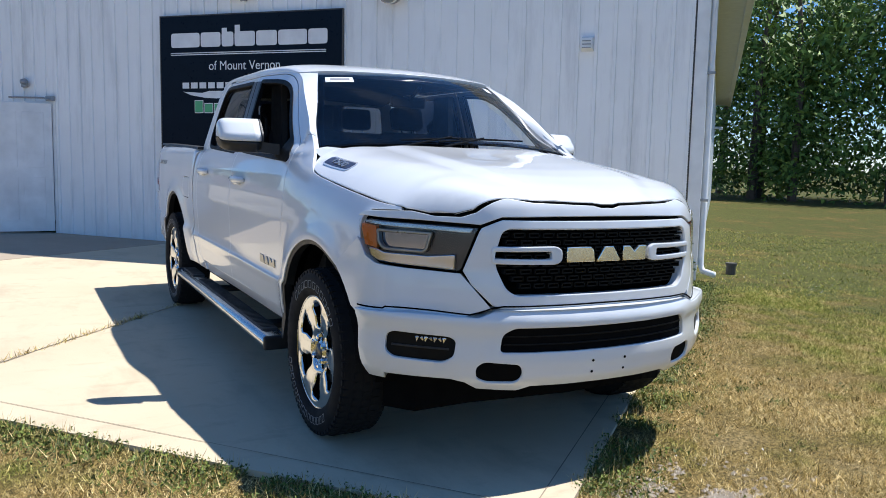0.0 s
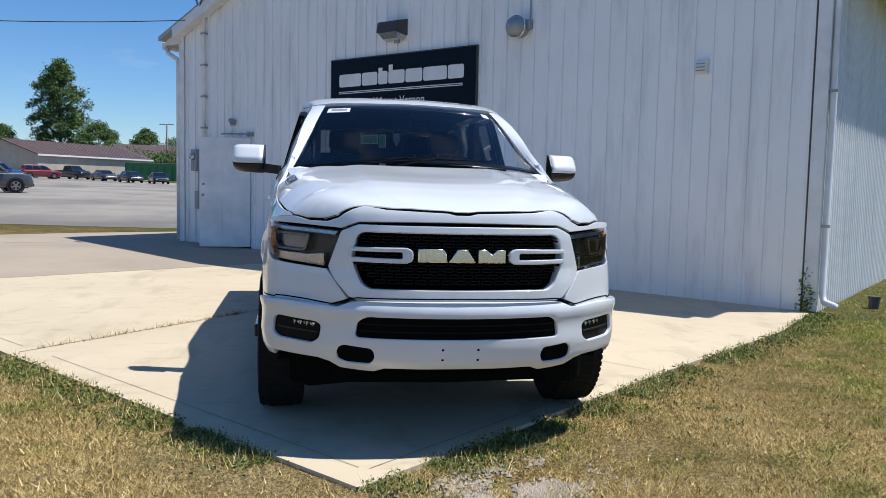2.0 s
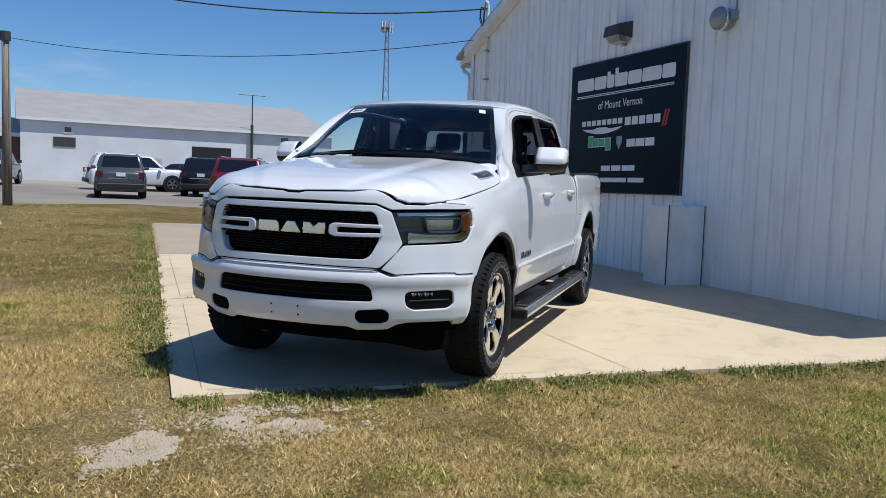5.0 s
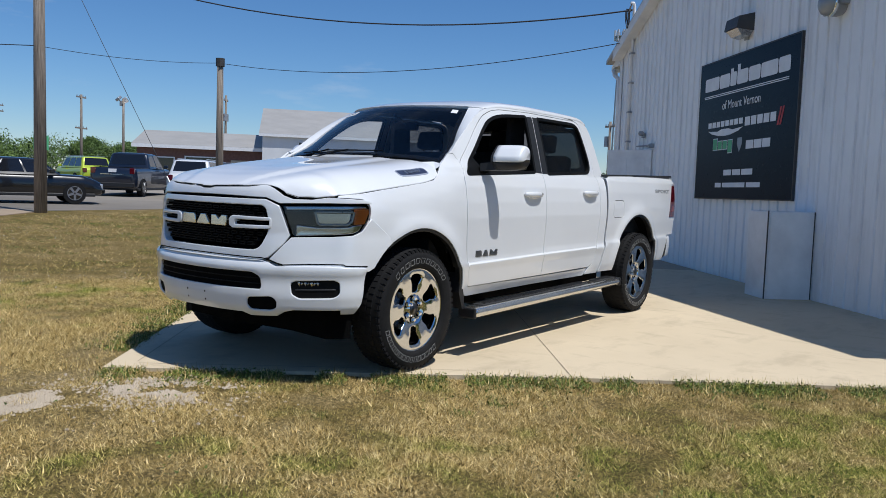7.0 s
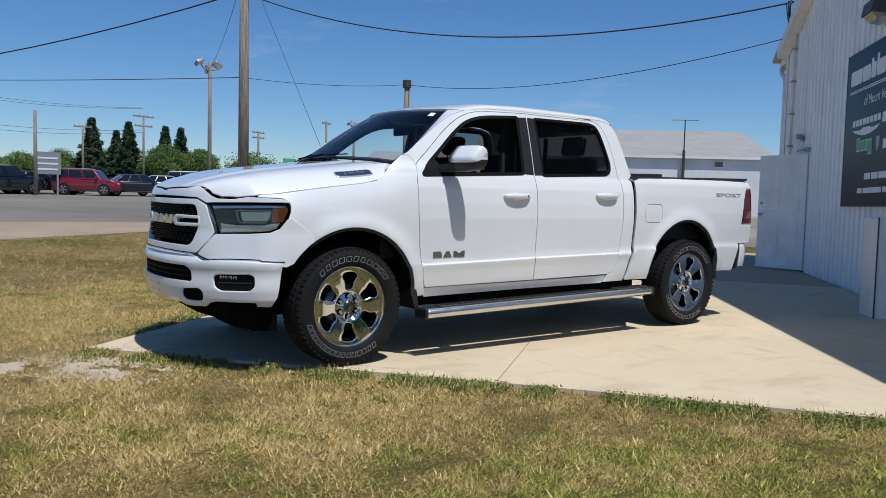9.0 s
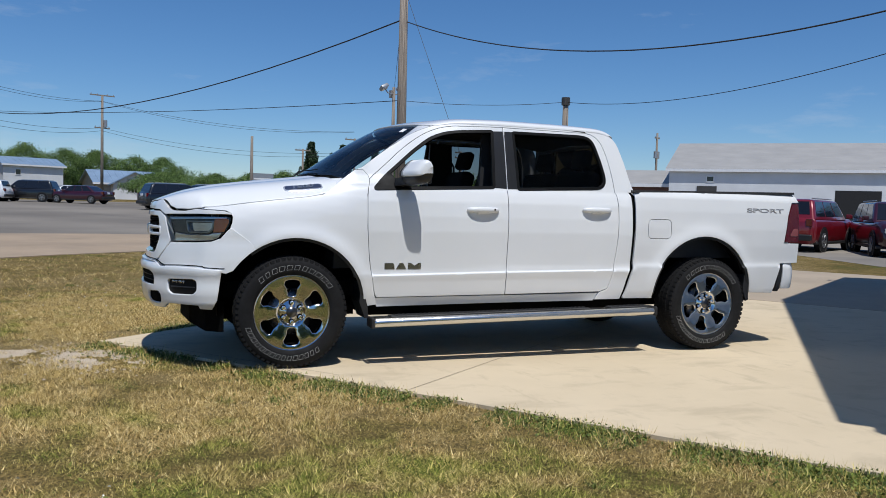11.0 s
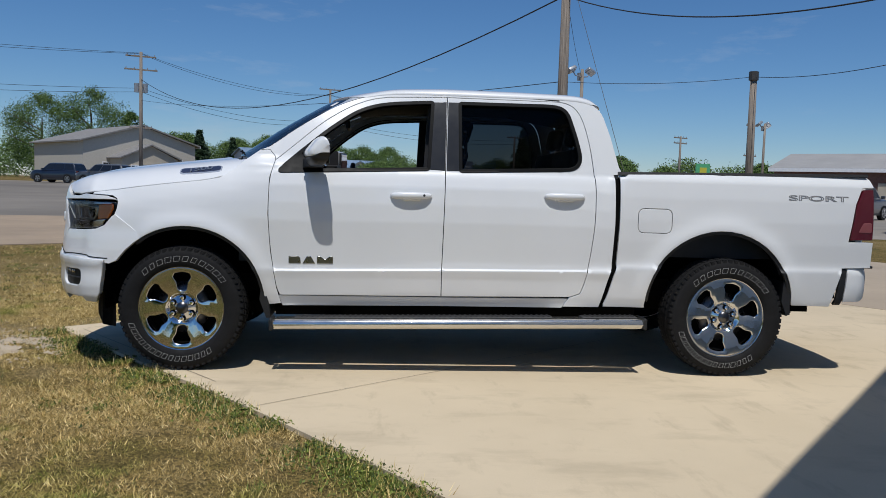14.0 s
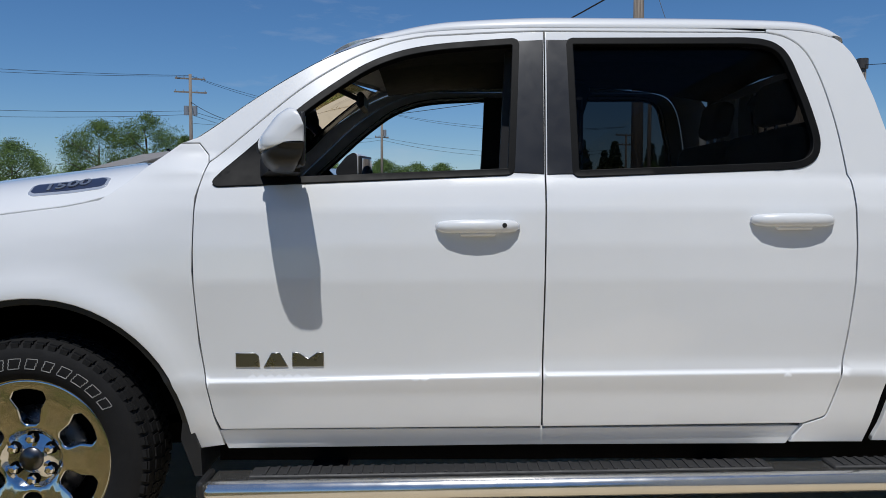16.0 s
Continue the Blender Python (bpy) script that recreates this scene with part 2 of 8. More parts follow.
LAMP_STRIP = plain("polished_lamp_strip", (0.55, 0.55, 0.56), 0.14, 1.0)
LAMP_GREY = plain("grey_lamp_bezel", (0.50, 0.51, 0.52), 0.22, 0.8)
PINK_LENS = plain("pink_lens", (0.25, 0.07, 0.07), 0.2, coat=0.8)
LAMP_RIM = plain("bright_lamp_rim", (0.75, 0.77, 0.8), 0.12, 0.6)
HEADLINER = plain("dark_headliner", (0.05, 0.05, 0.052), 0.9)
STEP_PAD = plain("ribbed_step_rubber", (0.025, 0.025, 0.026), 0.6, bumps=0.4, bscale=60)
SEAT_CLOTH = plain("black_seat_cloth", (0.018, 0.018, 0.02), 0.9, bumps=0.3)
DASH = plain("dark_dashboard", (0.02, 0.02, 0.022), 0.6)
STICKER = plain("white_sticker", (0.75, 0.75, 0.75), 0.5)
INK = plain("grey_print", (0.25, 0.25, 0.27), 0.6)
CLEAR_GLASS = glass("windscreen_glass", (0.86, 0.90, 0.90))
TINT_GLASS = glass("privacy_glass", (0.24, 0.245, 0.25), ior=1.24)
LENS = glass("clear_lens", (0.92, 0.93, 0.94), ior=1.3)
MIRROR = plain("mirror_glass", (0.85, 0.86, 0.88), 0.02, 1.0, vary=0.0)
SOIL = grass_soil()
BLADES = grass_blades()
SLAB = concrete("light_concrete", (0.63, 0.52, 0.36), (0.53, 0.435, 0.295), (0.44, 0.36, 0.25), 0.34)
OLD_SLAB = concrete("older_tan_concrete", (0.42, 0.34, 0.25), (0.33, 0.27, 0.20), (0.27, 0.22, 0.17))
JOINT = plain("joint_dirt", (0.22, 0.18, 0.13), 0.95, vary=0.4, scale=3.0)
ASPHALT = asphalt()
DIRT = concrete("brown_gravel_dirt", (0.38, 0.29, 0.20), (0.27, 0.21, 0.15), (0.22, 0.18, 0.13))
SIDING = steel_siding("weathered_white_siding", (0.90, 0.90, 0.89))
SIDING_SIDE = steel_siding("white_ribbed_siding", (0.88, 0.89, 0.89))
TRIM = plain("cream_trim", (0.58, 0.55, 0.44), 0.5)
WHITE_METAL = plain("white_painted_metal", (0.80, 0.80, 0.79), 0.5, vary=0.12, scale=2.5)
GREY_METAL = plain("galvanised_grey", (0.34, 0.35, 0.36), 0.45, 0.5)
DARK_METAL = plain("dark_bronze_metal", (0.07, 0.065, 0.06), 0.5, 0.3)
SIGN_NAVY = plain("navy_sign_face", (0.0045, 0.009, 0.018), 0.3, vary=0.1, spec=0.10)
SIGN_WHITE = plain("white_vinyl", (0.78, 0.78, 0.78), 0.5)
SIGN_GREEN = plain("green_vinyl", (0.10, 0.40, 0.18), 0.5)
SIGN_RED = plain("red_vinyl", (0.45, 0.03, 0.03), 0.5)
POLE_WOOD = wood_pole()
WIRE = plain("black_cable", (0.02, 0.02, 0.022), 0.6)
ROOF_METAL = plain("grey_metal_roof", (0.42, 0.41, 0.39), 0.5, 0.2, vary=0.1, scale=1.0)
ROOF_PALE = plain("pale_grey_metal_roof", (0.36, 0.345, 0.32), 0.55, 0.1, vary=0.08, scale=0.6)
ROOF_BROWN = plain("brown_metal_roof", (0.105, 0.066, 0.060), 0.6, vary=0.15, scale=0.7)
ROOF_BLUE = plain("blue_metal_roof", (0.24, 0.33, 0.44), 0.4, 0.2, vary=0.12, scale=0.8)
WALL_TAN = plain("tan_wall", (0.48, 0.42, 0.33), 0.8, vary=0.1, scale=0.8)
WALL_WHITE = plain("white_wall", (0.66, 0.67, 0.68), 0.7, vary=0.08, scale=0.5)
DARK_OPEN = plain("dark_opening", (0.012, 0.012, 0.013), 0.8)
LEAF = leafy("broad_leaves", (0.030, 0.062, 0.013), (0.15, 0.23, 0.045), 0.5)
LEAF_WOODS = leafy("woodland_leaves", (0.05, 0.10, 0.014), (0.27, 0.38, 0.07), 0.6)
LEAF_DARK = leafy("conifer_needles", (0.015, 0.034, 0.014), (0.05, 0.085, 0.03))
BARK = plain("bark", (0.11, 0.085, 0.065), 0.95, vary=0.3, scale=9.0, bumps=0.6, bscale=25)
GRAVEL = concrete("pale_gravel", (0.54, 0.455, 0.345), (0.38, 0.315, 0.235), (0.26, 0.21, 0.15))


# ---------------------------------------------------------------- mesh helpers
def obj(name, verts, faces, mat, parent=None, label="", smooth=False, normals=None):
    me = bpy.data.meshes.new(name)
    me.from_pydata([tuple(map(float, v)) for v in verts], [], [tuple(map(int, f)) for f in faces])
    me.update()
    if mat:
        me.materials.append(mat)
    if smooth or normals is not None:
        me.shade_smooth()
    if normals is not None:
        me.normals_split_custom_set_from_vertices([tuple(map(float, n)) for n in normals])
    ob = new(name, me)
    if parent:
        ob.parent = parent
    if label:
        ob["label"] = label
    return ob


def part(name, geo, mat, parent, label="", smooth=False):
    return obj(name, geo[0], geo[1], mat, parent, label, smooth)


def empty(name, m=None):
    ob = new(name)
    ob.empty_display_size = 0.2
    if m is not None:
        ob.matrix_world = m
    return ob


def join(*geos):
    v, f = [], []
    for a, b in geos:
        k = len(v)
        v.extend(a)
        f.extend([tuple(i + k for i in q) for q in b])
    return v, f


def moved(geo, m):
    return [tuple(m @ Vector(p)) for p in geo[0]], geo[1]


def box(x0, x1, y0, y1, z0, z1, bevel=0.0, seg=1):
    if not bevel:
        v = [(x, y, z) for x in (x0, x1) for y in (y0, y1) for z in (z0, z1)]
        return v, [(0, 1, 3, 2), (4, 6, 7, 5), (0, 4, 5, 1), (2, 3, 7, 6), (0, 2, 6, 4), (1, 5, 7, 3)]
    bm = bmesh.new()
    bmesh.ops.create_cube(bm, size=1.0)
    for p in bm.verts:
        p.co = ((x0 + x1) / 2 + p.co.x * (x1 - x0), (y0 + y1) / 2 + p.co.y * (y1 - y0), (z0 + z1) / 2 + p.co.z * (z1 - z0))
    bmesh.ops.bevel(bm, geom=list(bm.edges), offset=bevel, segments=seg, profile=0.5, affect='EDGES')
    bm.verts.index_update()
    out = [tuple(p.co) for p in bm.verts], [tuple(p.index for p in f.verts) for f in bm.faces]
    bm.free()
    return out


def tube(points, r, n=8, caps=True):
    """A round bar along a line of points; r is one radius or one for each point."""
    pts = [Vector(p) for p in points]
    rs = r if isinstance(r, (list, tuple)) else [r] * len(pts)
    v, f = [], []
    side = None
    for i, p in enumerate(pts):
        d = (pts[min(i + 1, len(pts) - 1)] - pts[max(i - 1, 0)]).normalized()
        if side is None:
            side = d.orthogonal().normalized()
        side = (side - d * side.dot(d)).normalized()
        up = d.cross(side)
        for k in range(n):
            a = 2 * math.pi * k / n
            v.append(tuple(p + (side * math.cos(a) + up * math.sin(a)) * rs[i]))
    for i in range(len(pts) - 1):
        for k in range(n):
            f.append((i * n + k, i * n + (k + 1) % n, (i + 1) * n + (k + 1) % n, (i + 1) * n + k))
    if caps:
        f.append(tuple(range(n - 1, -1, -1)))
        f.append(tuple((len(pts) - 1) * n + k for k in range(n)))
    return v, f


def lathe(profile, n=48, closed=False):
    """Turns (radius, along) pairs round the y axis."""
    v, f = [], []
    for r, y in profile:
        for k in range(n):
            a = 2 * math.pi * k / n
            v.append((r * math.cos(a), y, r * math.sin(a)))
    m = len(profile)
    for i in range(m if closed else m - 1):
        j = (i + 1) % m
        for k in range(n):
            f.append((i * n + k, j * n + k, j * n + (k + 1) % n, i * n + (k + 1) % n))
    return v, f


def prism(outline, y0, y1):
    """A flat outline in x and z, drawn out along y."""
    n = len(outline)
    v = [(x, y0, z) for x, z in outline] + [(x, y1, z) for x, z in outline]
    f = [tuple(range(n)), tuple(range(2 * n - 1, n - 1, -1))]
    f += [(i, (i + 1) % n + 0, (i + 1) % n + n, i + n)[::-1] for i in range(n)]
    return v, f


def inside(poly, pts):
    poly, pts = np.asarray(poly), np.asarray(pts)
    x, y = pts[:, 0], pts[:, 1]
    res = np.zeros(len(pts), bool)
    a, b = poly, np.roll(poly, -1, 0)
    for (x0, y0), (x1, y1) in zip(a, b):
        if y0 != y1:
            res ^= ((y0 > y) != (y1 > y)) & (x < (x1 - x0) * (y - y0) / (y1 - y0) + x0)
    return res


def area(poly):
    p = np.asarray(poly)
    q = np.roll(p, -1, 0)
    return 0.5 * float(np.sum(p[:, 0] * q[:, 1] - q[:, 0] * p[:, 1]))


def resample(poly, step):
    out = []
    p = np.asarray(poly, float)
    for a, b in zip(p, np.roll(p, -1, 0)):
        k = max(1, int(np.ceil(np.linalg.norm(b - a) / step)))
        out.extend(a + (b - a) * i / k for i in range(k))
    return np.array(out)


def rounded(poly, r, k=4):
    """Cuts the corners of an outline to arcs."""
    p = [np.array(q, float) for q in poly]
    out = []
    for i, c in enumerate(p):
        a, b = p[i - 1] - c, p[(i + 1) % len(p)] - c
        la, lb = np.linalg.norm(a), np.linalg.norm(b)
        d = min(r, la * 0.45, lb * 0.45)
        s, e = c + a / la * d, c + b / lb * d
        for j in range(k + 1):
            t = j / k
            out.append((1 - t) ** 2 * s + 2 * t * (1 - t) * c + t * t * e)
    return [tuple(q) for q in out]


def inset(poly, d):
    """Moves an outline inwards by d."""
    p = np.asarray(poly, float)
    if area(p) < 0:
        d = -d
    e0, e1 = p - np.roll(p, 1, 0), np.roll(p, -1, 0) - p
    n0 = np.stack([-e0[:, 1], e0[:, 0]], 1) / (np.linalg.norm(e0, axis=1)[:, None] + 1e-9)
    n1 = np.stack([-e1[:, 1], e1[:, 0]], 1) / (np.linalg.norm(e1, axis=1)[:, None] + 1e-9)
    n = n0 + n1
    n /= np.maximum(np.sum(n * n, 1)[:, None], 0.6) / 2 + 1e-9
    return p + n * d


def triangulated(rings, step, rows=None):
    """Triangles of an outline (the first ring) less its holes, with points inside at about the step; rows: more points, along creases."""
    from mathutils.geometry import delaunay_2d_cdt
    allr = np.concatenate(rings)
    lo, hi = allr.min(0), allr.max(0)
    gx, gy = np.meshgrid(np.arange(lo[0] + step / 2, hi[0], step), np.arange(lo[1] + step / 2, hi[1], step))
    gx = gx + (np.arange(gx.shape[0]) % 2)[:, None] * step / 2
    g = np.stack([gx.ravel(), gy.ravel()], 1)
    if len(g):
        keep = inside(rings[0], g)
        for h in rings[1:]:
            keep &= ~inside(h, g)
        g = g[keep]
        if len(g):
            near = np.array([np.min(np.sum((allr - q) ** 2, 1)) for q in g])
            g = g[near > (0.55 * step) ** 2]
    if rows is not None:
        rows = rows[inside(rings[0], rows)]
        for h in rings[1:]:
            rows = rows[~inside(h, rows)]
        rows = rows[np.array([np.min(np.sum((allr - q) ** 2, 1)) for q in rows]) > 0.004 ** 2]
        g = g[np.array([np.min(np.sum((rows - q) ** 2, 1)) for q in g]) > (0.5 * step) ** 2]
        g = np.concatenate([g, rows])
    pts = np.concatenate([allr, g]) if len(g) else allr
    edges, k = [], 0
    for r in rings:
        edges += [(k + i, k + (i + 1) % len(r)) for i in range(len(r))]
        k += len(r)
    vs, _, fs, orig, _, _ = delaunay_2d_cdt([Vector(p) for p in pts], edges, [], 0, 1e-6)
    vs = np.array([tuple(q) for q in vs])
    fs = np.array([tuple(q) for q in fs])
    c = vs[fs].mean(1)
    keep = inside(rings[0], c)
    for h in rings[1:]:
        keep &= ~inside(h, c)
    p0, p1, p2 = vs[fs[:, 0]], vs[fs[:, 1]], vs[fs[:, 2]]
    keep &= np.abs((p1[:, 0] - p0[:, 0]) * (p2[:, 1] - p0[:, 1]) - (p1[:, 1] - p0[:, 1]) * (p2[:, 0] - p0[:, 0])) > min(4e-6, step * step * 0.01)
    return vs, fs[keep]


def panel(name, outline, fmap, mat, parent=None, holes=(), step=0.035, gap=0.0025, depth=0.02, edge=0.003, label="", off=0.0, centre=None, rows=None):
    """A bent sheet: an outline in two parameters laid on the surface fmap, with rounded, turned-in edges. gap: its distance from the outline."""
    e = 1e-3

    def place(q):
        q = np.asarray(q, float)
        p = fmap(q[:, 0], q[:, 1])
        n = np.cross(fmap(q[:, 0] + e, q[:, 1]) - fmap(q[:, 0] - e, q[:, 1]), fmap(q[:, 0], q[:, 1] + e) - fmap(q[:, 0], q[:, 1] - e))
        n /= np.linalg.norm(n, axis=1)[:, None] + 1e-12
        c = np.stack([np.clip(p[:, 0], -1.9, 1.9), np.zeros(len(p)), np.full(len(p), 0.9)], 1) if centre is None else np.asarray(centre, float)
        s = np.sign(np.sum(n * (p - c)))
        return p + s * n * off, n * s

    rings, outs = [], []
    for i, o in enumerate([outline, *holes]):
        o = resample(o, step)
        g = gap if i == 0 else -gap if gap > 0 else 0.0
        s = edge if i == 0 else -edge
        outs.append(inset(o, g))
        rings.append(inset(o, g + s))
    v2, tris = triangulated(rings, step, rows)
    p, n = place(v2)
    # wind with the normal
    a, b, c = p[tris[:, 0]], p[tris[:, 1]], p[tris[:, 2]]
    flip = np.sum(np.cross(b - a, c - a) * n[tris[:, 0]], 1) < 0
    tris[flip] = tris[flip][:, [0, 2, 1]]
    V, N, F = [p], [n], [tuple(t) for t in tris]
    k = len(p)
    for ring, out in zip(rings, outs):
        pr, nr = place(ring)
        po, no = place(out)
        away = po - pr
        away /= np.linalg.norm(away, axis=1)[:, None] + 1e-9
        m = len(ring)
        V += [pr, po - no * edge * 0.8, po - no * edge * 0.8, po - no * depth]
        blend = nr + away
        blend /= np.linalg.norm(blend, axis=1)[:, None]
        N += [nr, blend, away, away]
        for i in range(m):
            j = (i + 1) % m
            for r0, r1 in ((0, 1), (2, 3)):
                q = (k + r0 * m + i, k + r0 * m + j, k + r1 * m + j, k + r1 * m + i)
                A, B, C = (np.concatenate([pr, po - no * edge * 0.8, po - no * edge * 0.8, po - no * depth])[w - k] for w in q[:3])
                if np.dot(np.cross(B - A, C - A), blend[i] if r0 == 0 else away[i]) < 0:
                    q = q[::-1]
                F.append(q)
        k += 4 * m
    return obj(name, np.concatenate(V), F, mat, parent, label, normals=np.concatenate(N))


def smoothstep(a, b, x):
    t = np.clip((x - a) / (b - a), 0, 1)
    return t * t * (3 - 2 * t)


def table(knots, sigma):
    """A smooth curve through knots, as a function."""
    knots = sorted(knots)
    xs = np.array([k[0] for k in knots], float)
    ys = np.array([k[1] for k in knots], float)
    h = sigma / 4
    g = np.arange(xs[0] - 6 * sigma, xs[-1] + 6 * sigma, h)
    lo = ys[0] + (ys[1] - ys[0]) / (xs[1] - xs[0]) * (g - xs[0])
    hi = ys[-1] + (ys[-1] - ys[-2]) / (xs[-1] - xs[-2]) * (g - xs[-1])
    y = np.where(g < xs[0], lo, np.where(g > xs[-1], hi, np.interp(g, xs, ys)))
    w = np.exp(-0.5 * (np.arange(-16, 17) / 4.0) ** 2)
    y = np.convolve(y, w / w.sum(), mode='same')
    return lambda x: np.interp(x, g[17:-17], y[17:-17])


def word(text, size, mat, m, name="lettering", parent=None, depth=0.004, bold=0.0, stretch=1.0, space=1.0, outline=0.0):
    """Lettering in the built-in font as a mesh, centred on the pose m."""
    cu = bpy.data.curves.new(name, 'FONT')
    cu.body, cu.size, cu.extrude, cu.offset = text, size, depth, bold
    cu.align_x, cu.align_y, cu.space_character = 'CENTER', 'CENTER', space
    if outline:
        cu.fill_mode, cu.bevel_depth, cu.bevel_resolution = 'NONE', outline, 0
    tmp = new(name, cu)
    me = bpy.data.meshes.new_from_object(tmp.evaluated_get(bpy.context.evaluated_depsgraph_get()))
    bpy.data.objects.remove(tmp)
    bpy.data.curves.remove(cu)
    me.transform(m @ Matrix.Diagonal((stretch, 1, 1, 1)))
    me.materials.clear()
    me.materials.append(mat)
    ob = new(name, me)
    if parent:
        ob.parent = parent
    return ob


# ---------------------------------------------------------------- ground
def rise(x, y):
    """Height of the land: level round the slab, climbing gently beyond it to the south-west."""
    t = np.clip(-np.asarray(y, float) - 5.0, -12, 85)
    return 0.0118 * np.where(t > 0, np.sqrt(t * t + 4.0) - 2.0, 0.0) + 0.0 * np.asarray(x, float)


CORNER = (-1.395, 4.922)                     # the building's near corner
SHOP = pose(CORNER[0], CORNER[1], 0.06, 0, -0.6, 42.43) @ Matrix.Diagonal((0.972, 1, 0.99, 1))   # x along the front, y into the building
FIXED = SHOP @ Matrix.Translation((-0.206, 0, 0))   # lamps, sign and boxes on that front


def shop_xy(x, y):
    p = SHOP @ Vector((x, y, 0))
    return p.x, p.y


def ticks(near, far, step, grow):
    a, s = [0.0], step
    while a[-1] < far:
        a.append(a[-1] + s)
        if a[-1] > near:
            s *= grow
    a = np.array(a)
    return np.concatenate([-a[:0:-1], a])


SLAB_EDGE = [(-1.42, 4.93), (-0.27, 3.81), (1.25, 1.84), (3.19, -0.51), (-3.03, -5.68), (-6.75, -0.05)]
OLD_EDGE = [(-6.75, -0.05), (-3.03, -5.68), (-8.2, -10.05), shop_xy(-15.1, -0.6), shop_xy(-14.4, 1.6), shop_xy(-12.1, 1.4), shop_xy(-12.1, 0.0)]
LOT_EDGE = [(18.44, -3.4), (10.39, -7.57), (6.7, -9.73), (5.04, -11.34), (2.19, -13.21), (-1.26, -15), (-4.74, -17.44), (-9.48, -17.91), (-14.56, -16.22), (-15.79, -12.61), (-14.58, -8.12), (-14.29, -4.28), (-15.55, 2.83), (-44.68, 18.75), (-115.34, 17.33), (-114.44, -51.22), (-59.74, -62.25), (-20.21, -73.94), (29.69, -74.1), (63.42, -56.81), (98.6, -14.65)]
gx, gy = ticks(11, 1500, 0.22, 1.16), ticks(11, 1500, 0.22, 1.16)
GX, GY = np.meshgrid(gx, gy)
near = np.exp(-(GX ** 2 + GY ** 2) / 160.0)
lump = np.array([noise.noise((float(a) * 0.9, float(b) * 0.9, 0.0)) + 0.5 * noise.noise((float(a) * 2.7, float(b) * 2.7, 4.0)) for a, b in zip(GX.ravel(), GY.ravel())]).reshape(GX.shape)
GZ = rise(GX, GY) - 0.026 + 0.012 * lump * near
far = np.hypot(GX, GY)
W_, H_ = len(gx), len(gy)
quads = [(j * W_ + i, j * W_ + i + 1, (j + 1) * W_ + i + 1, (j + 1) * W_ + i) for j in range(H_ - 1) for i in range(W_ - 1)]
ground = tagged(obj("ground", np.stack([GX.ravel(), GY.ravel(), GZ.ravel()], 1), quads, SOIL, smooth=True), "mown lawn with dry straw and green patches", "lawn", kind="structure")


def sheet(name, outline, mat, lift, step, label, category, thick=0.12, kind="structure"):
    """A slab or paved area that follows the land."""
    ring = resample(outline, step)
    v2, tris = triangulated([ring], step)
    if area(v2[tris[0]]) < 0:
        tris = tris[:, ::-1]
    tris = np.array([t if area(v2[t]) > 0 else t[::-1] for t in tris])
    top = np.column_stack([v2, rise(v2[:, 0], v2[:, 1]) + lift])
    k, n = len(top), len(ring)
    r3 = np.column_stack([ring, rise(ring[:, 0], ring[:, 1]) + lift])
    c = inset(ring, 0.012)
    faces = [tuple(t) for t in tris]
    low = r3 - [0, 0, thick]
    s = 1 if area(ring) > 0 else -1
    for i in range(n):
        j = (i + 1) % n
        faces.append((k + i, k + n + i, k + n + j, k + j)[::s])
    return tagged(obj(name, np.concatenate([top, r3, low]), faces, mat), label, category, kind=kind)


sheet("pavement_slab", SLAB_EDGE, SLAB, 0.0, 0.6, "pale concrete parking slab in front of the shop", "slab", 0.16)
sheet("pavement_old", OLD_EDGE, OLD_SLAB, 0.004, 0.8, "older tan concrete apron beside the shop", "apron", 0.14)
sheet("road_lot", LOT_EDGE, ASPHALT, -0.02, 3.0, "worn grey asphalt car lot with gravel streaks", "asphalt lot", 0.1)
shoulder = [(18.46, -1.85), (9.8, -6.51), (6.29, -8.99), (4.43, -10.69), (1.61, -12.6), (-1.64, -14.41), (-4.57, -16.92), (-4.55, -18), (-0.86, -18.16), (4, -18.59), (9.16, -17.56), (18.29, -15.32)]
sheet("road_shoulder", shoulder, DIRT, -0.008, 1.0, "brown gravel shoulder along the car lot", "gravel shoulder", 0.08)


def joint(name, a, b, w=0.008, wander=0.0):
    """A control joint in the slab: a thin dark groove line."""
    n = max(2, int(math.dist(a, b) / 0.25))
    v, f = [], []
    d = (Vector(b) - Vector(a)).normalized()
    s = Vector((-d.y, d.x))
    for i in range(n + 1):
        p = Vector(a).lerp(Vector(b), i / n)
        p += s * wander * noise.noise((i * 0.7, a[0], a[1]))
        ww = w * (0.75 + 0.5 * abs(noise.noise((i * 0.9, b[0], 3.0))))
        for k in (-1, 1):
            x, y = p + s * ww * k / 2
            v.append((x, y, float(rise(x, y)) + 0.0035))
    f = [(2 * i, 2 * i + 2, 2 * i + 3, 2 * i + 1) for i in range(n)]
    return tagged(obj(name, v, f, JOINT), "dark joint line in the concrete slab", "joint", kind="structure")


joint("trim_joint", (1.22, 1.81), (-1.75, -0.62), 0.005)
joint("trim_joint", (-1.75, -0.95), (0.36, -2.77), 0.012, 0.02)
joint("trim_joint", (2.97, -0.44), (1.55, 1.27), 0.006)
joint("trim_joint", (2.95, -0.49), (0.50, -2.50), 0.005)
joint("trim_joint", (0.15, -2.80), (-2.80, -5.27), 0.005)


# ---------------------------------------------------------------- the shop
def rake(x):
    return 4.25 + 0.375 * (6.05 - np.abs(np.asarray(x, float) + 6.05))


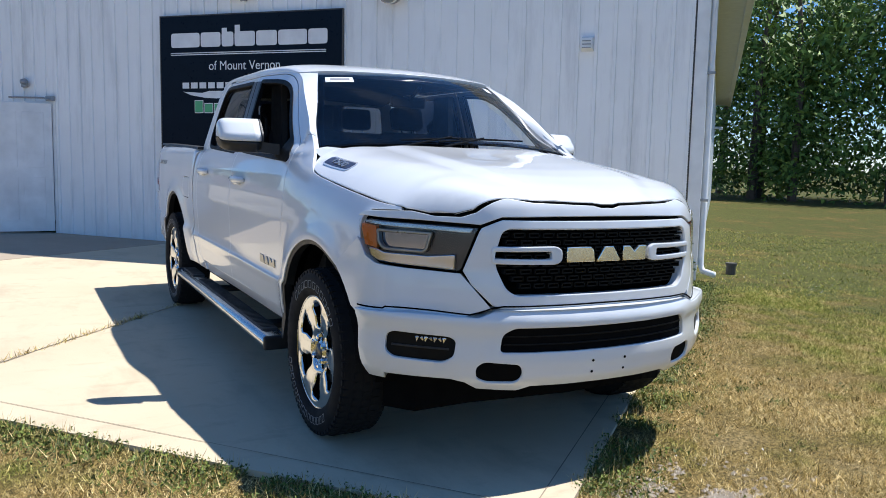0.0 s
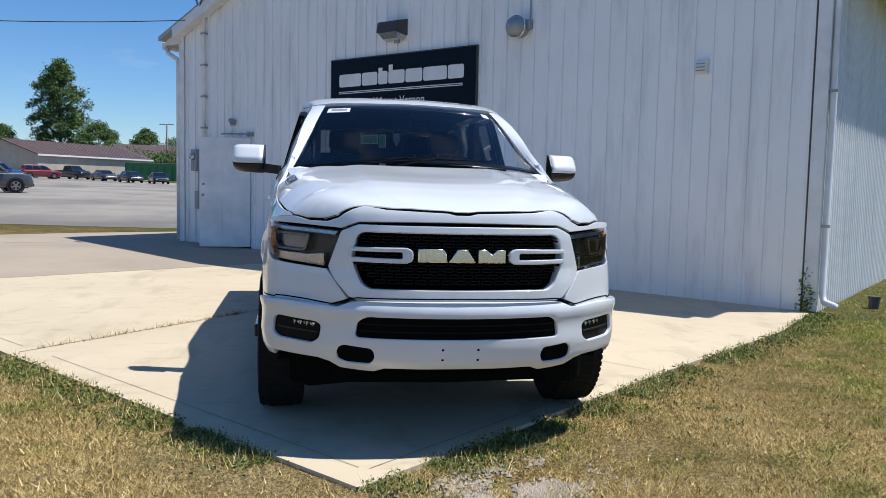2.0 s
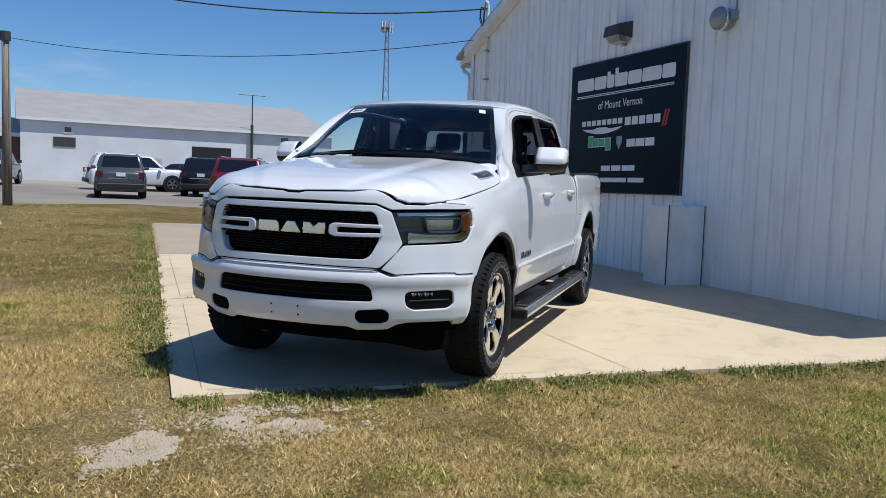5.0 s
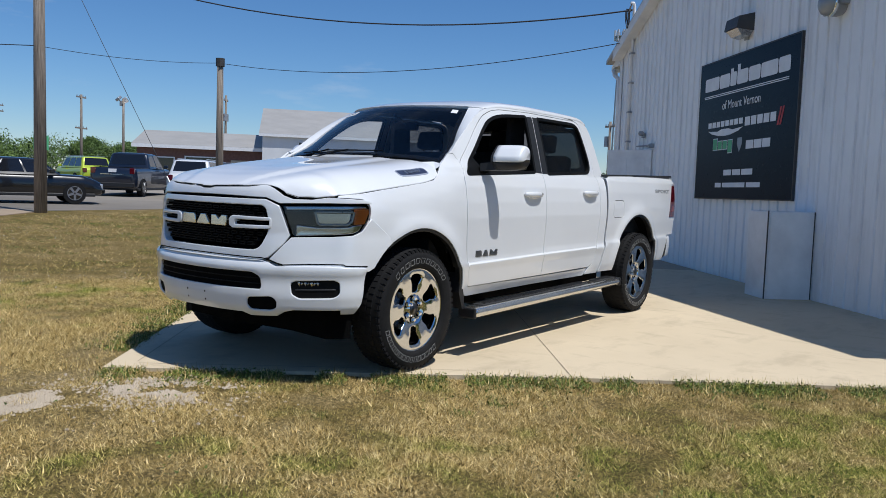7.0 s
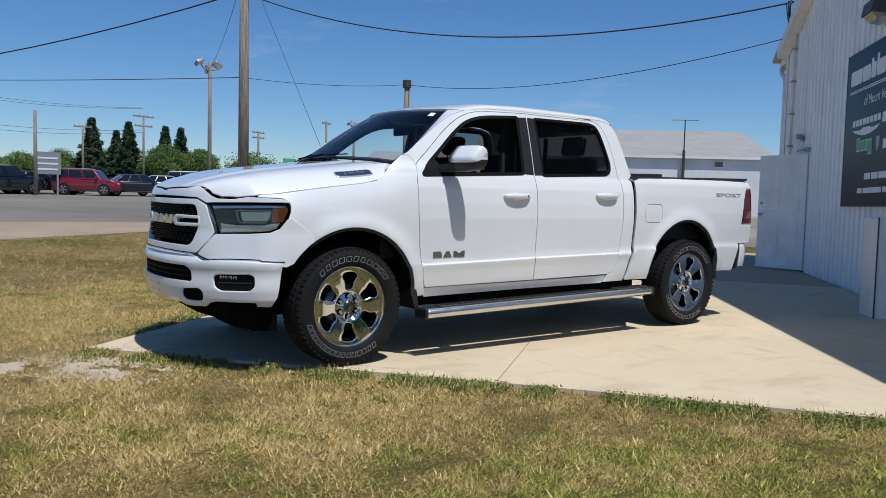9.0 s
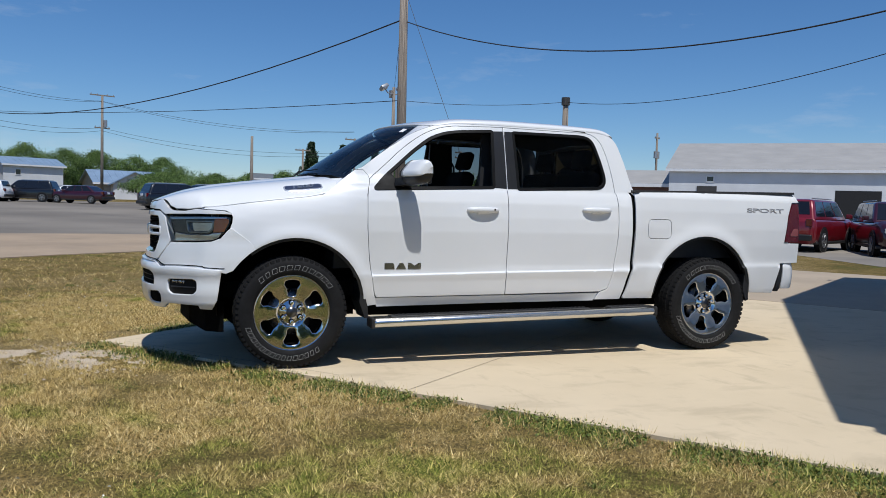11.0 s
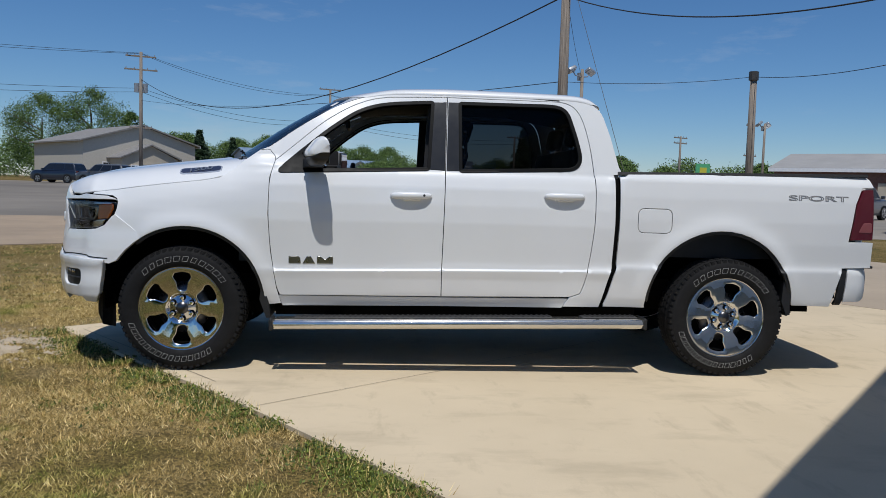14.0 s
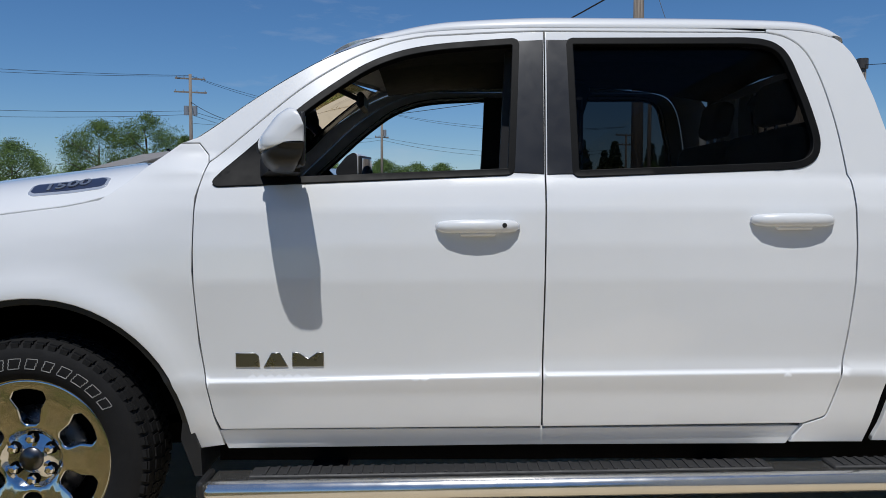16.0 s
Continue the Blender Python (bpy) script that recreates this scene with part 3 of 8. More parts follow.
def ribbed(x0, x1, pitch, rib, height):
    """Profile stations (x, proud) of ribbed siding."""
    out = []
    x = x0
    while x < x1 - 1e-6:
        for dx, h in ((0, 0), (pitch - rib * 2.0, 0), (pitch - rib * 1.75, height), (pitch - rib * 0.25, height)):
            if x + dx < x1:
                out.append((x + dx, h))
        x += pitch
    out.append((x1, 0))
    return out


DOOR = (-10.83, -9.90, 2.06)
AT_DOOR = SHOP @ Matrix.Translation((-0.27, 0, 0))
shop_wall = ribbed(-12.1, 0.0, 0.2305, 0.026, 0.024)
v, f = [], []
stations = sorted(set(shop_wall) | {(DOOR[0], 0.0), (DOOR[1], 0.0)})
for x, h in stations:
    z1 = float(rake(x))
    cut = DOOR[0] - 1e-6 <= x <= DOOR[1] + 1e-6
    for z in (-0.2, DOOR[2], z1):
        v += [(x, -h, z), (x, 0.14, z)]
for i in range(len(stations) - 1):
    a, b = i * 6, (i + 1) * 6
    xm = (stations[i][0] + stations[i + 1][0]) / 2
    for k in (0, 2):
        if k == 0 and DOOR[0] < xm < DOOR[1]:
            f.append((a + 2, b + 2, b + 3, a + 3))
            continue
        f.append((a + k, b + k, b + k + 2, a + k + 2))
        f.append((a + k + 1, a + k + 3, b + k + 3, b + k + 1))
for x in DOOR[:2]:
    i = [j for j, s in enumerate(stations) if abs(s[0] - x) < 1e-6][0] * 6
    f.append((i, i + 1, i + 3, i + 2))
front = obj("wall_front", v, f, SIDING)
front.matrix_world = SHOP
tagged(front, "weathered white ribbed steel gable wall of the shop", "wall", kind="structure")

DEPTH = 27.0
for name, x, sgn in (("wall_side", 0.0, 1), ("wall_far_side", -12.1, -1)):
    v, f = [], []
    prof = ribbed(0.0, DEPTH, 0.125 if sgn > 0 else 0.3, 0.024, 0.028)
    for y, h in prof:
        for z in (-0.2, 4.25):
            v += [(x + sgn * h, y, z), (x - sgn * 0.14, y, z)]
    for i in range(len(prof) - 1):
        a, b = 4 * i, 4 * i + 4
        f += [(a, b, b + 2, a + 2)[::sgn], (a + 1, a + 3, b + 3, b + 1)[::sgn]]
    w = obj(name, v, f, SIDING_SIDE)
    w.matrix_world = SHOP
    tagged(w, "white corrugated steel side wall of the shop", "wall", kind="structure")
back = obj("wall_back", *box(-12.1, 0.0, DEPTH, DEPTH + 0.14, -0.06, 4.25), SIDING)
back.matrix_world = SHOP
tagged(back, "white steel back wall of the shop", "wall", kind="structure")


def shop_part(name, geo, mat, label, category, smooth=False, kind="structure", m=SHOP):
    ob = obj(name, geo[0], geo[1], mat, smooth=smooth)
    ob.matrix_world = m
    return tagged(ob, label, category, kind=kind)


OVER, FRONT_OVER = 0.52, 0.20
roof_geo = []
for sx in (-1, 1):
    e = 6.05 + OVER
    za, zb = 6.52, 6.52 - 0.375 * e
    pts = [(-6.05, za), (-6.05 + sx * e, zb)]
    v = []
    for y in (-FRONT_OVER, DEPTH + 0.2):
        for (x, z) in pts:
            v += [(x, y, z + 0.02), (x, y, z + 0.1)]
    roof_geo.append((v, [(1, 3, 7, 5), (0, 4, 6, 2), (0, 2, 3, 1), (4, 5, 7, 6), (2, 6, 7, 3), (0, 1, 5, 4)]))
shop_part("roof", join(*roof_geo), ROOF_METAL, "grey metal gable roof of the shop", "roof")
for sx, x in ((1, 0.0), (-1, -12.1)):
    ze = 6.52 - 0.375 * (6.05 + OVER)
    x0, x1 = sorted((x + sx * 0.02, x + sx * OVER))
    shop_part("trim_soffit", box(x0, x1, 0.0, DEPTH, ze - 0.05, ze - 0.03), TRIM, "cream soffit under the eave", "soffit")
    x0, x1 = sorted((x + sx * OVER, x + sx * (OVER + 0.12)))
    shop_part("trim_gutter", join(box(x0, x1, -0.04, DEPTH, ze - 0.12, ze + 0.02, 0.01)), TRIM if sx > 0 else WHITE_METAL, "cream eave gutter along the shop roof", "gutter")
    shop_part("trim_eave_end", prism([(x, ze - 0.05), (x + sx * OVER, ze - 0.05), (x + sx * OVER, ze + 0.02), (x, ze + 0.2)], -0.05, -0.02), WHITE_METAL, "white boxed eave return at the gable corner", "eave return")
# rake trim, corner trims and downspouts
for sx in (-1, 1):
    e = 6.05 + 0.02
    shop_part("trim_rake", ([(-6.05, -0.22, 6.36), (-6.05, -0.22, 6.56), (-6.05 + sx * e, -0.22, 6.36 - 0.375 * e), (-6.05 + sx * e, -0.22, 6.56 - 0.375 * e),
                             (-6.05, -0.02, 6.36), (-6.05, -0.02, 6.56), (-6.05 + sx * e, -0.02, 6.36 - 0.375 * e), (-6.05 + sx * e, -0.02, 6.56 - 0.375 * e)],
                            [(0, 1, 3, 2), (0, 2, 6, 4), (1, 5, 7, 3), (4, 6, 7, 5)]), WHITE_METAL, "white rake trim along the gable", "trim")
shop_part("trim_corner", join(box(-0.10, 0.045, -0.035, -0.018, -0.05, 4.2), box(0.03, 0.045, -0.018, 0.10, -0.05, 4.2)), WHITE_METAL, "white corner trim of the shop", "trim")
shop_part("trim_corner_seam", box(-0.125, -0.105, -0.024, -0.002, -0.05, 4.2), DARK_METAL, "dark seam beside the corner trim", "trim")
shop_part("trim_corner_far", box(-12.16, -12.0, -0.03, -0.018, 0.0, 4.2), WHITE_METAL, "white corner trim of the shop", "trim")
spout = tagged(empty("downspout", SHOP), "white downspout at the shop corner with a bent foot", "downspout")
part("pipe", tube([(0.16, 0.05, 4.05), (0.09, 0.05, 3.8), (0.09, 0.05, 0.14), (0.12, 0.02, 0.06), (0.26, -0.06, 0.03)], 0.038, 10), WHITE_METAL, spout, smooth=True)
for z in (0.9, 2.4, 3.6):
    part("strap", box(0.03, 0.14, 0.0, 0.012, z, z + 0.03), GREY_METAL, spout)
spout2 = tagged(empty("downspout", SHOP), "short white downspout elbow under the far eave", "downspout")
part("pipe", tube([(-12.6, -0.02, 3.95), (-12.55, -0.02, 3.85), (-12.22, -0.02, 3.7), (-12.2, -0.02, 3.5), (-12.2, -0.02, 0.1)], 0.045, 10), WHITE_METAL, spout2, smooth=True)

# door standing open, its frame and the dark room behind
shop_part("door_frame", join(box(-10.62, -10.56, -0.035, 0.14, 0.0, 2.12), box(-9.63, -9.57, -0.035, 0.14, 0.0, 2.12), box(-10.56, -9.63, -0.035, 0.14, 2.06, 2.12)), WHITE_METAL, "white steel door frame", "door frame", m=AT_DOOR)
leaf = tagged(empty("door_leaf", AT_DOOR @ pose(-9.63, -0.045, 0.08, 0, 0, 180 + 45.0)), "white panelled steel door standing half open", "door", kind="structure")
part("slab", box(0.0, 0.92, -0.022, 0.022, 0.0, 2.0, 0.004), WHITE_METAL, leaf)
for zz in ((0.18, 0.85), (1.0, 1.86)):
    for xx in ((0.12, 0.42), (0.5, 0.8)):
        for side in (-1, 1):
            part("raised_panel", box(xx[0], xx[1], min(side * 0.022, side * 0.03), max(side * 0.022, side * 0.03), zz[0], zz[1], 0.003), WHITE_METAL, leaf)
part("handle", join(tube([(0.85, -0.06, 0.95), (0.85, 0.06, 0.95)], 0.012, 8), tube([(0.85, -0.06, 0.95), (0.85, -0.085, 0.95)], 0.028, 10), tube([(0.85, 0.06, 0.95), (0.85, 0.085, 0.95)], 0.028, 10)), GREY_METAL, leaf, "dark door knob")
part("deadbolt", tube([(0.85, -0.03, 1.15), (0.85, 0.035, 1.15)], 0.026, 10), GREY_METAL, leaf)
closer = tagged(empty("door_closer", AT_DOOR), "grey door closer arm above the door", "door closer")
part("arm", tube([(-10.5, -0.05, 2.19), (-9.75, -0.08, 2.17), (-9.6, -0.16, 2.14)], 0.014, 6), GREY_METAL, closer)
part("body", box(-9.7, -9.56, -0.1, -0.035, 2.12, 2.2, 0.008), GREY_METAL, closer)
room = shop_part("wall_inner", join(box(-12.0, -8.0, 2.2, 2.3, 0, 3.0), box(-12.0, -8.0, 0.15, 2.2, 0.0, 0.01)), DARK_OPEN, "dark interior behind the open door", "interior")


# ---------------------------------------------------------------- the pickup truck
FRONT_ARCH, REAR_ARCH, ARCH_R = (1.82, 0.42), (-1.785, 0.455), 0.52
door_in = table([(0.36, 0.07), (0.42, 0.045), (0.50, 0.026), (0.60, 0.010), (0.640, 0.000), (0.657, -0.003), (0.664, 0.010), (0.70, 0.013), (0.85, 0.006), (0.98, 0.0), (1.10, 0.006), (1.22, 0.022), (1.29, 0.045), (1.335, 0.068)], 0.0022)
fender_in = table([(0.36, 0.06), (0.50, 0.02), (0.66, 0.004), (0.85, 0.0), (1.00, 0.004), (1.08, 0.012), (1.14, 0.024), (1.19, 0.042), (1.225, 0.058), (1.26, 0.076), (1.29, 0.098), (1.33, 0.13), (1.37, 0.165), (1.40, 0.20)], 0.012)
bed_in = table([(0.36, 0.06), (0.50, 0.022), (0.60, 0.008), (0.708, -0.004), (0.719, 0.014), (0.76, 0.015), (0.90, 0.004), (1.05, 0.0), (1.20, 0.008), (1.31, 0.024), (1.36, 0.05), (1.40, 0.10)], 0.006)
width = table([(-3.0, 0.915), (-2.85, 0.932), (-2.4, 0.95), (-1.5, 0.957), (0.0, 0.955), (1.5, 0.955), (1.95, 0.953), (2.1, 0.944), (2.2, 0.932), (2.27, 0.922), (2.36, 0.900), (2.46, 0.856), (2.6, 0.77)], 0.05)


hood_seam = table([(1.40, 1.290), (1.60, 1.262), (1.72, 1.238), (1.95, 1.214), (2.15, 1.190), (2.3, 1.168), (2.46, 1.154), (2.57, 1.158), (2.68, 1.163), (2.8, 1.165)], 0.03)


def crease_rise(x):
    """The crease along the doors climbs a little towards the tail."""
    return np.interp(x, [-0.9, 1.09], [0.025, -0.003])


CREASE = np.array([(x, z + crease_rise(x)) for z in (0.640, 0.650, 0.6555, 0.6585, 0.6615, 0.6655, 0.672) for x in np.arange(-0.90, 1.28, 0.03)])


def flank(x, z):
    """Half width of the truck at x and height z."""
    x, z = np.asarray(x, float), np.asarray(z, float)
    k = smoothstep(1.22, 1.55, x)
    j = smoothstep(-0.98, -1.12, x)
    lift = (1.236 - hood_seam(x)) * smoothstep(0.85, 1.15, z)
    lower = width(x) - ((1 - k) * (1 - j) * door_in(z - crease_rise(x) * smoothstep(0.52, 0.62, z) * smoothstep(0.86, 0.74, z)) + k * fender_in(np.minimum(z + lift, 1.41)) + j * bed_in(z))
    for cx, cz in (FRONT_ARCH, REAR_ARCH):
        r = np.hypot(x - cx, z - cz)
        lower = lower + 0.020 * np.exp(-((r - 0.53) / 0.07) ** 2) * smoothstep(0.2, 0.6, z) * (1 - smoothstep(2.0, 2.22, x))
    t = z - 1.335
    fore = smoothstep(0.1, 0.85, x)
    upper = 0.887 - (0.24 + 0.12 * fore) * t - (0.08 + 0.12 * fore) * t * t - 0.05 * smoothstep(0.9, 1.5, x) * smoothstep(1.335, 1.42, z) - 0.02 * smoothstep(-0.6, -1.15, x)
    w = np.where(x > -1.1, smoothstep(1.30, 1.37, z) * (1 - k), 0.0)
    w = np.where((x > -1.1) & (x < 1.1), (z > 1.335) * 1.0, w)
    return lower + (upper - lower) * w


def lifted(z):
    """The glasshouse stands a little taller than its first layout."""
    z = np.asarray(z, float)
    return z + 0.019 * smoothstep(1.36, 1.80, z)


def side(sign):
    return lambda x, z: np.stack([np.asarray(x, float), sign * flank(x, z), lifted(z)], 1)


def plan_curve(points, soft=0.035):
    """Half outline in plan, from the middle of the nose round the corner and back along the side, by length."""
    p = np.array(points, float)
    p = np.concatenate([p[::-1][:-1] * [1, -1], p])
    d = np.concatenate([[0], np.cumsum(np.hypot(*np.diff(p, axis=0).T))])
    t = np.linspace(0, d[-1], 3001)
    q = np.stack([np.interp(t, d, p[:, 0]), np.interp(t, d, p[:, 1])], 1)
    n = max(1, int(soft / t[1]))
    for _ in range(2):
        pad = np.concatenate([np.repeat(q[:1], n, 0), q, np.repeat(q[-1:], n, 0)])
        c = np.cumsum(np.concatenate([[[0, 0]], pad]), 0)
        q = (c[2 * n + 1:] - c[:-2 * n - 1]) / (2 * n + 1)
    q = q[1500:]
    q[0, 1] = 0.0
    s = np.concatenate([[0], np.cumsum(np.hypot(*np.diff(q, axis=0).T))])
    return s, q[:, 0], q[:, 1]


NOSE = plan_curve([(2.815, 0.0), (2.806, 0.2), (2.779, 0.4), (2.735, 0.53), (2.690, 0.60), (2.648, 0.65), (2.510, 0.79), (2.448, 0.866), (2.372, 0.908), (2.28, 0.924), (2.20, 0.934), (2.10, 0.946), (1.95, 0.956), (1.55, 0.962)])
BUMPER = plan_curve([(2.872, 0.0), (2.862, 0.2), (2.825, 0.4), (2.785, 0.51), (2.695, 0.673), (2.600, 0.80), (2.50, 0.908), (2.43, 0.945), (2.34, 0.961), (2.15, 0.964), (1.9, 0.962)])


def wrapped(curve, swell):
    """Surface by length round the nose and height; swell: how far it stands out at each height."""
    cs, cx, cy = curve

    def fmap(s, z):
        s, z = np.asarray(s, float), np.asarray(z, float)
        a = np.abs(s)
        x, y = np.interp(a, cs, cx), np.interp(a, cs, cy)
        dx = np.interp(a + 0.02, cs, cx) - np.interp(np.abs(a - 0.02), cs, cx) * 1.0
        dy = np.interp(a + 0.02, cs, cy) - np.where(a < 0.02, -1, 1) * np.interp(np.abs(a - 0.02), cs, cy)
        ln = np.hypot(dx, dy) + 1e-9
        nx, ny = dy / ln, -dx / ln
        o = swell(z)
        return np.stack([x + nx * o, np.where(s < 0, -1, 1) * (y + ny * o), z], 1)
    return fmap


def along(curve, y=None, x=None):
    """Length round the nose at a half width y, or at x on the side."""
    cs, cx, cy = curve
    return float(np.interp(y, cy, cs)) if y is not None else float(np.interp(-x, -cx, cs))


nose_map = wrapped(NOSE, table([(0.70, 0.016), (0.78, 0.014), (0.86, 0.008), (0.92, 0.0), (0.95, 0.0), (1.08, -0.004), (1.13, -0.012), (1.17, -0.020), (1.195, -0.029), (1.21, -0.040)], 0.010))
bumper_map = wrapped(BUMPER, table([(0.36, -0.12), (0.42, -0.055), (0.47, -0.022), (0.55, -0.010), (0.64, -0.016), (0.675, -0.012), (0.70, -0.002), (0.73, -0.006), (0.755, -0.018), (0.785, -0.05), (0.81, -0.12)], 0.009))
hood_mid = table([(2.80, 1.190), (2.775, 1.206), (2.74, 1.222), (2.70, 1.240), (2.62, 1.272), (2.5, 1.305), (2.36, 1.331), (2.15, 1.357), (1.73, 1.402), (1.5, 1.428), (1.3, 1.445)], 0.02)
hood_half = table([(1.3, 0.888), (1.6, 0.892), (1.9, 0.886), (2.1, 0.874), (2.3, 0.842), (2.46, 0.800), (2.56, 0.708), (2.62, 0.643), (2.66, 0.592), (2.69, 0.560), (2.72, 0.540), (2.8, 0.51)], 0.012)


def hood_map(x, y):
    x, y = np.asarray(x, float), np.asarray(y, float)
    u = np.abs(y) / hood_half(x)
    sharp = 3.3 + 3.0 * smoothstep(2.36, 2.60, x)
    f = 0.10 * u * u + 0.10 * smoothstep(0.45, 0.60, u) + 0.80 * np.clip((u - 0.5) / 0.5, 0, 1.06) ** sharp
    z = hood_mid(x) - (hood_mid(x) - hood_seam(x)) * f
    z = z - 0.012 * np.exp(-(y / 0.30) ** 2) * smoothstep(1.5, 2.0, x) * smoothstep(2.76, 2.5, x)
    return np.stack([x, y, z], 1)


screen_mid = table([(1.36, 1.71), (1.43, 1.61), (1.62, 1.320), (1.80, 1.01), (1.87, 0.865), (1.92, 0.74)], 0.02)


def screen_map(y, z):
    y, z = np.asarray(y, float), np.asarray(z, float)
    return np.stack([screen_mid(z) - 0.36 * (np.abs(y) / 0.8) ** 2.2 * smoothstep(1.30, 1.55, z) - 0.21 * (np.abs(y) / 0.8) ** 2.2 * (1 - smoothstep(1.30, 1.55, z)), y, lifted(z)], 1)


roof_top = table([(-1.07, 1.70), (-1.0, 1.795), (-0.965, 1.852), (-0.91, 1.896), (-0.82, 1.920), (-0.4, 1.932), (0.1, 1.935), (0.5, 1.920), (0.8, 1.880), (0.95, 1.840)], 0.04)
roof_edge = table([(-1.03, 1.66), (-0.972, 1.735), (-0.93, 1.793), (-0.88, 1.825), (-0.78, 1.842), (-0.6, 1.846), (0.1, 1.846), (0.45, 1.846), (0.56, 1.840), (0.70, 1.816), (0.80, 1.777), (0.87, 1.746), (0.95, 1.700)], 0.02)


def roof_map(x, t):
    """t runs from -1 to 1 across the roof."""
    x, t = np.asarray(x, float), np.clip(np.asarray(t, float), -1.2, 1.2)
    e = roof_edge(x)
    half = flank(x, e)
    a = t * math.pi / 2
    return np.stack([x, half * np.sin(a), lifted(e + (roof_top(x) - e) * np.abs(np.cos(a)) ** (0.62 + 0.38 * smoothstep(0.4, 0.8, x)))], 1)


truck = tagged(empty("pickup_truck"), "white crew cab pickup truck with chrome wheels parked on the slab", "pickup truck")
FRONT_SEAM = [(1.254, 1.384), (1.283, 1.263), (1.287, 1.02), (1.268, 0.78), (1.225, 0.535), (1.205, 0.487)]
MID_SEAM = [(0.133, 0.486), (0.136, 0.633), (0.130, 1.0), (0.124, 1.33), (0.114, 1.835)]
REAR_SEAM = [(-0.742, 0.499), (-0.815, 0.525), (-0.846, 0.618), (-0.874, 0.789), (-0.895, 1.0), (-0.899, 1.297), (-0.874, 1.506), (-0.843, 1.64), (-0.819, 1.712), (-0.797, 1.757), (-0.764, 1.796), (-0.720, 1.821), (-0.66, 1.833)]
FRAME_TOP = [(0.52, 1.828), (0.63, 1.812), (0.765, 1.760), (0.945, 1.648), (1.175, 1.450)]
WINDOW_F = [(1.218, 1.310), (1.128, 1.403), (0.890, 1.602), (0.722, 1.716), (0.60, 1.760), (0.48, 1.778), (0.215, 1.792), (0.240, 1.345)]
WINDOW_R = [(0.026, 1.792), (-0.58, 1.796), (-0.635, 1.792), (-0.676, 1.780), (-0.704, 1.758), (-0.724, 1.722), (-0.770, 1.575), (-0.790, 1.49), (-0.795, 1.450), (-0.788, 1.415), (-0.770, 1.391), (-0.742, 1.376), (-0.70, 1.368), (0.020, 1.338)]
PILLAR_TOP = [(0.56, 1.848), (0.70, 1.824), (0.870, 1.756), (1.100, 1.615), (1.335, 1.446), (1.475, 1.358)]


def eased(points, wide=0.10, tight=0.014, closed=False, k=5):
    """An outline whose shallow bends are drawn out to curves and whose sharp corners are slightly rounded."""
    p = [np.array(q, float) for q in points]
    out = []
    for i, c in enumerate(p):
        if not closed and i in (0, len(p) - 1):
            out.append(c)
            continue
        a, b = p[i - 1] - c, p[(i + 1) % len(p)] - c
        la, lb = np.linalg.norm(a), np.linalg.norm(b)
        d = min(wide if np.dot(a, b) / (la * lb) < -0.70 else tight, la * 0.48, lb * 0.48)
        s0, e0 = c + a / la * d, c + b / lb * d
        out += [(1 - t) ** 2 * s0 + 2 * t * (1 - t) * c + t * t * e0 for t in np.linspace(0, 1, k + 1)]
    return [tuple(q) for q in out]


REAR_SEAM, FRAME_TOP, PILLAR_TOP, MID_SEAM = eased(REAR_SEAM), eased(FRAME_TOP), eased(PILLAR_TOP), eased(MID_SEAM)
WINDOW_F, WINDOW_R, FRONT_SEAM = eased(WINDOW_F, closed=True), eased(WINDOW_R, closed=True), eased(FRONT_SEAM)


def arc(c, a0, a1, n=20, r=ARCH_R):
    return [(c[0] + r * math.cos(radians(a0 + (a1 - a0) * i / n)), c[1] + r * math.sin(radians(a0 + (a1 - a0) * i / n))) for i in range(n + 1)]


def window_trim(outline, out, inn):
    return inset(resample(outline, 0.03), -out), inset(resample(outline, 0.03), inn)


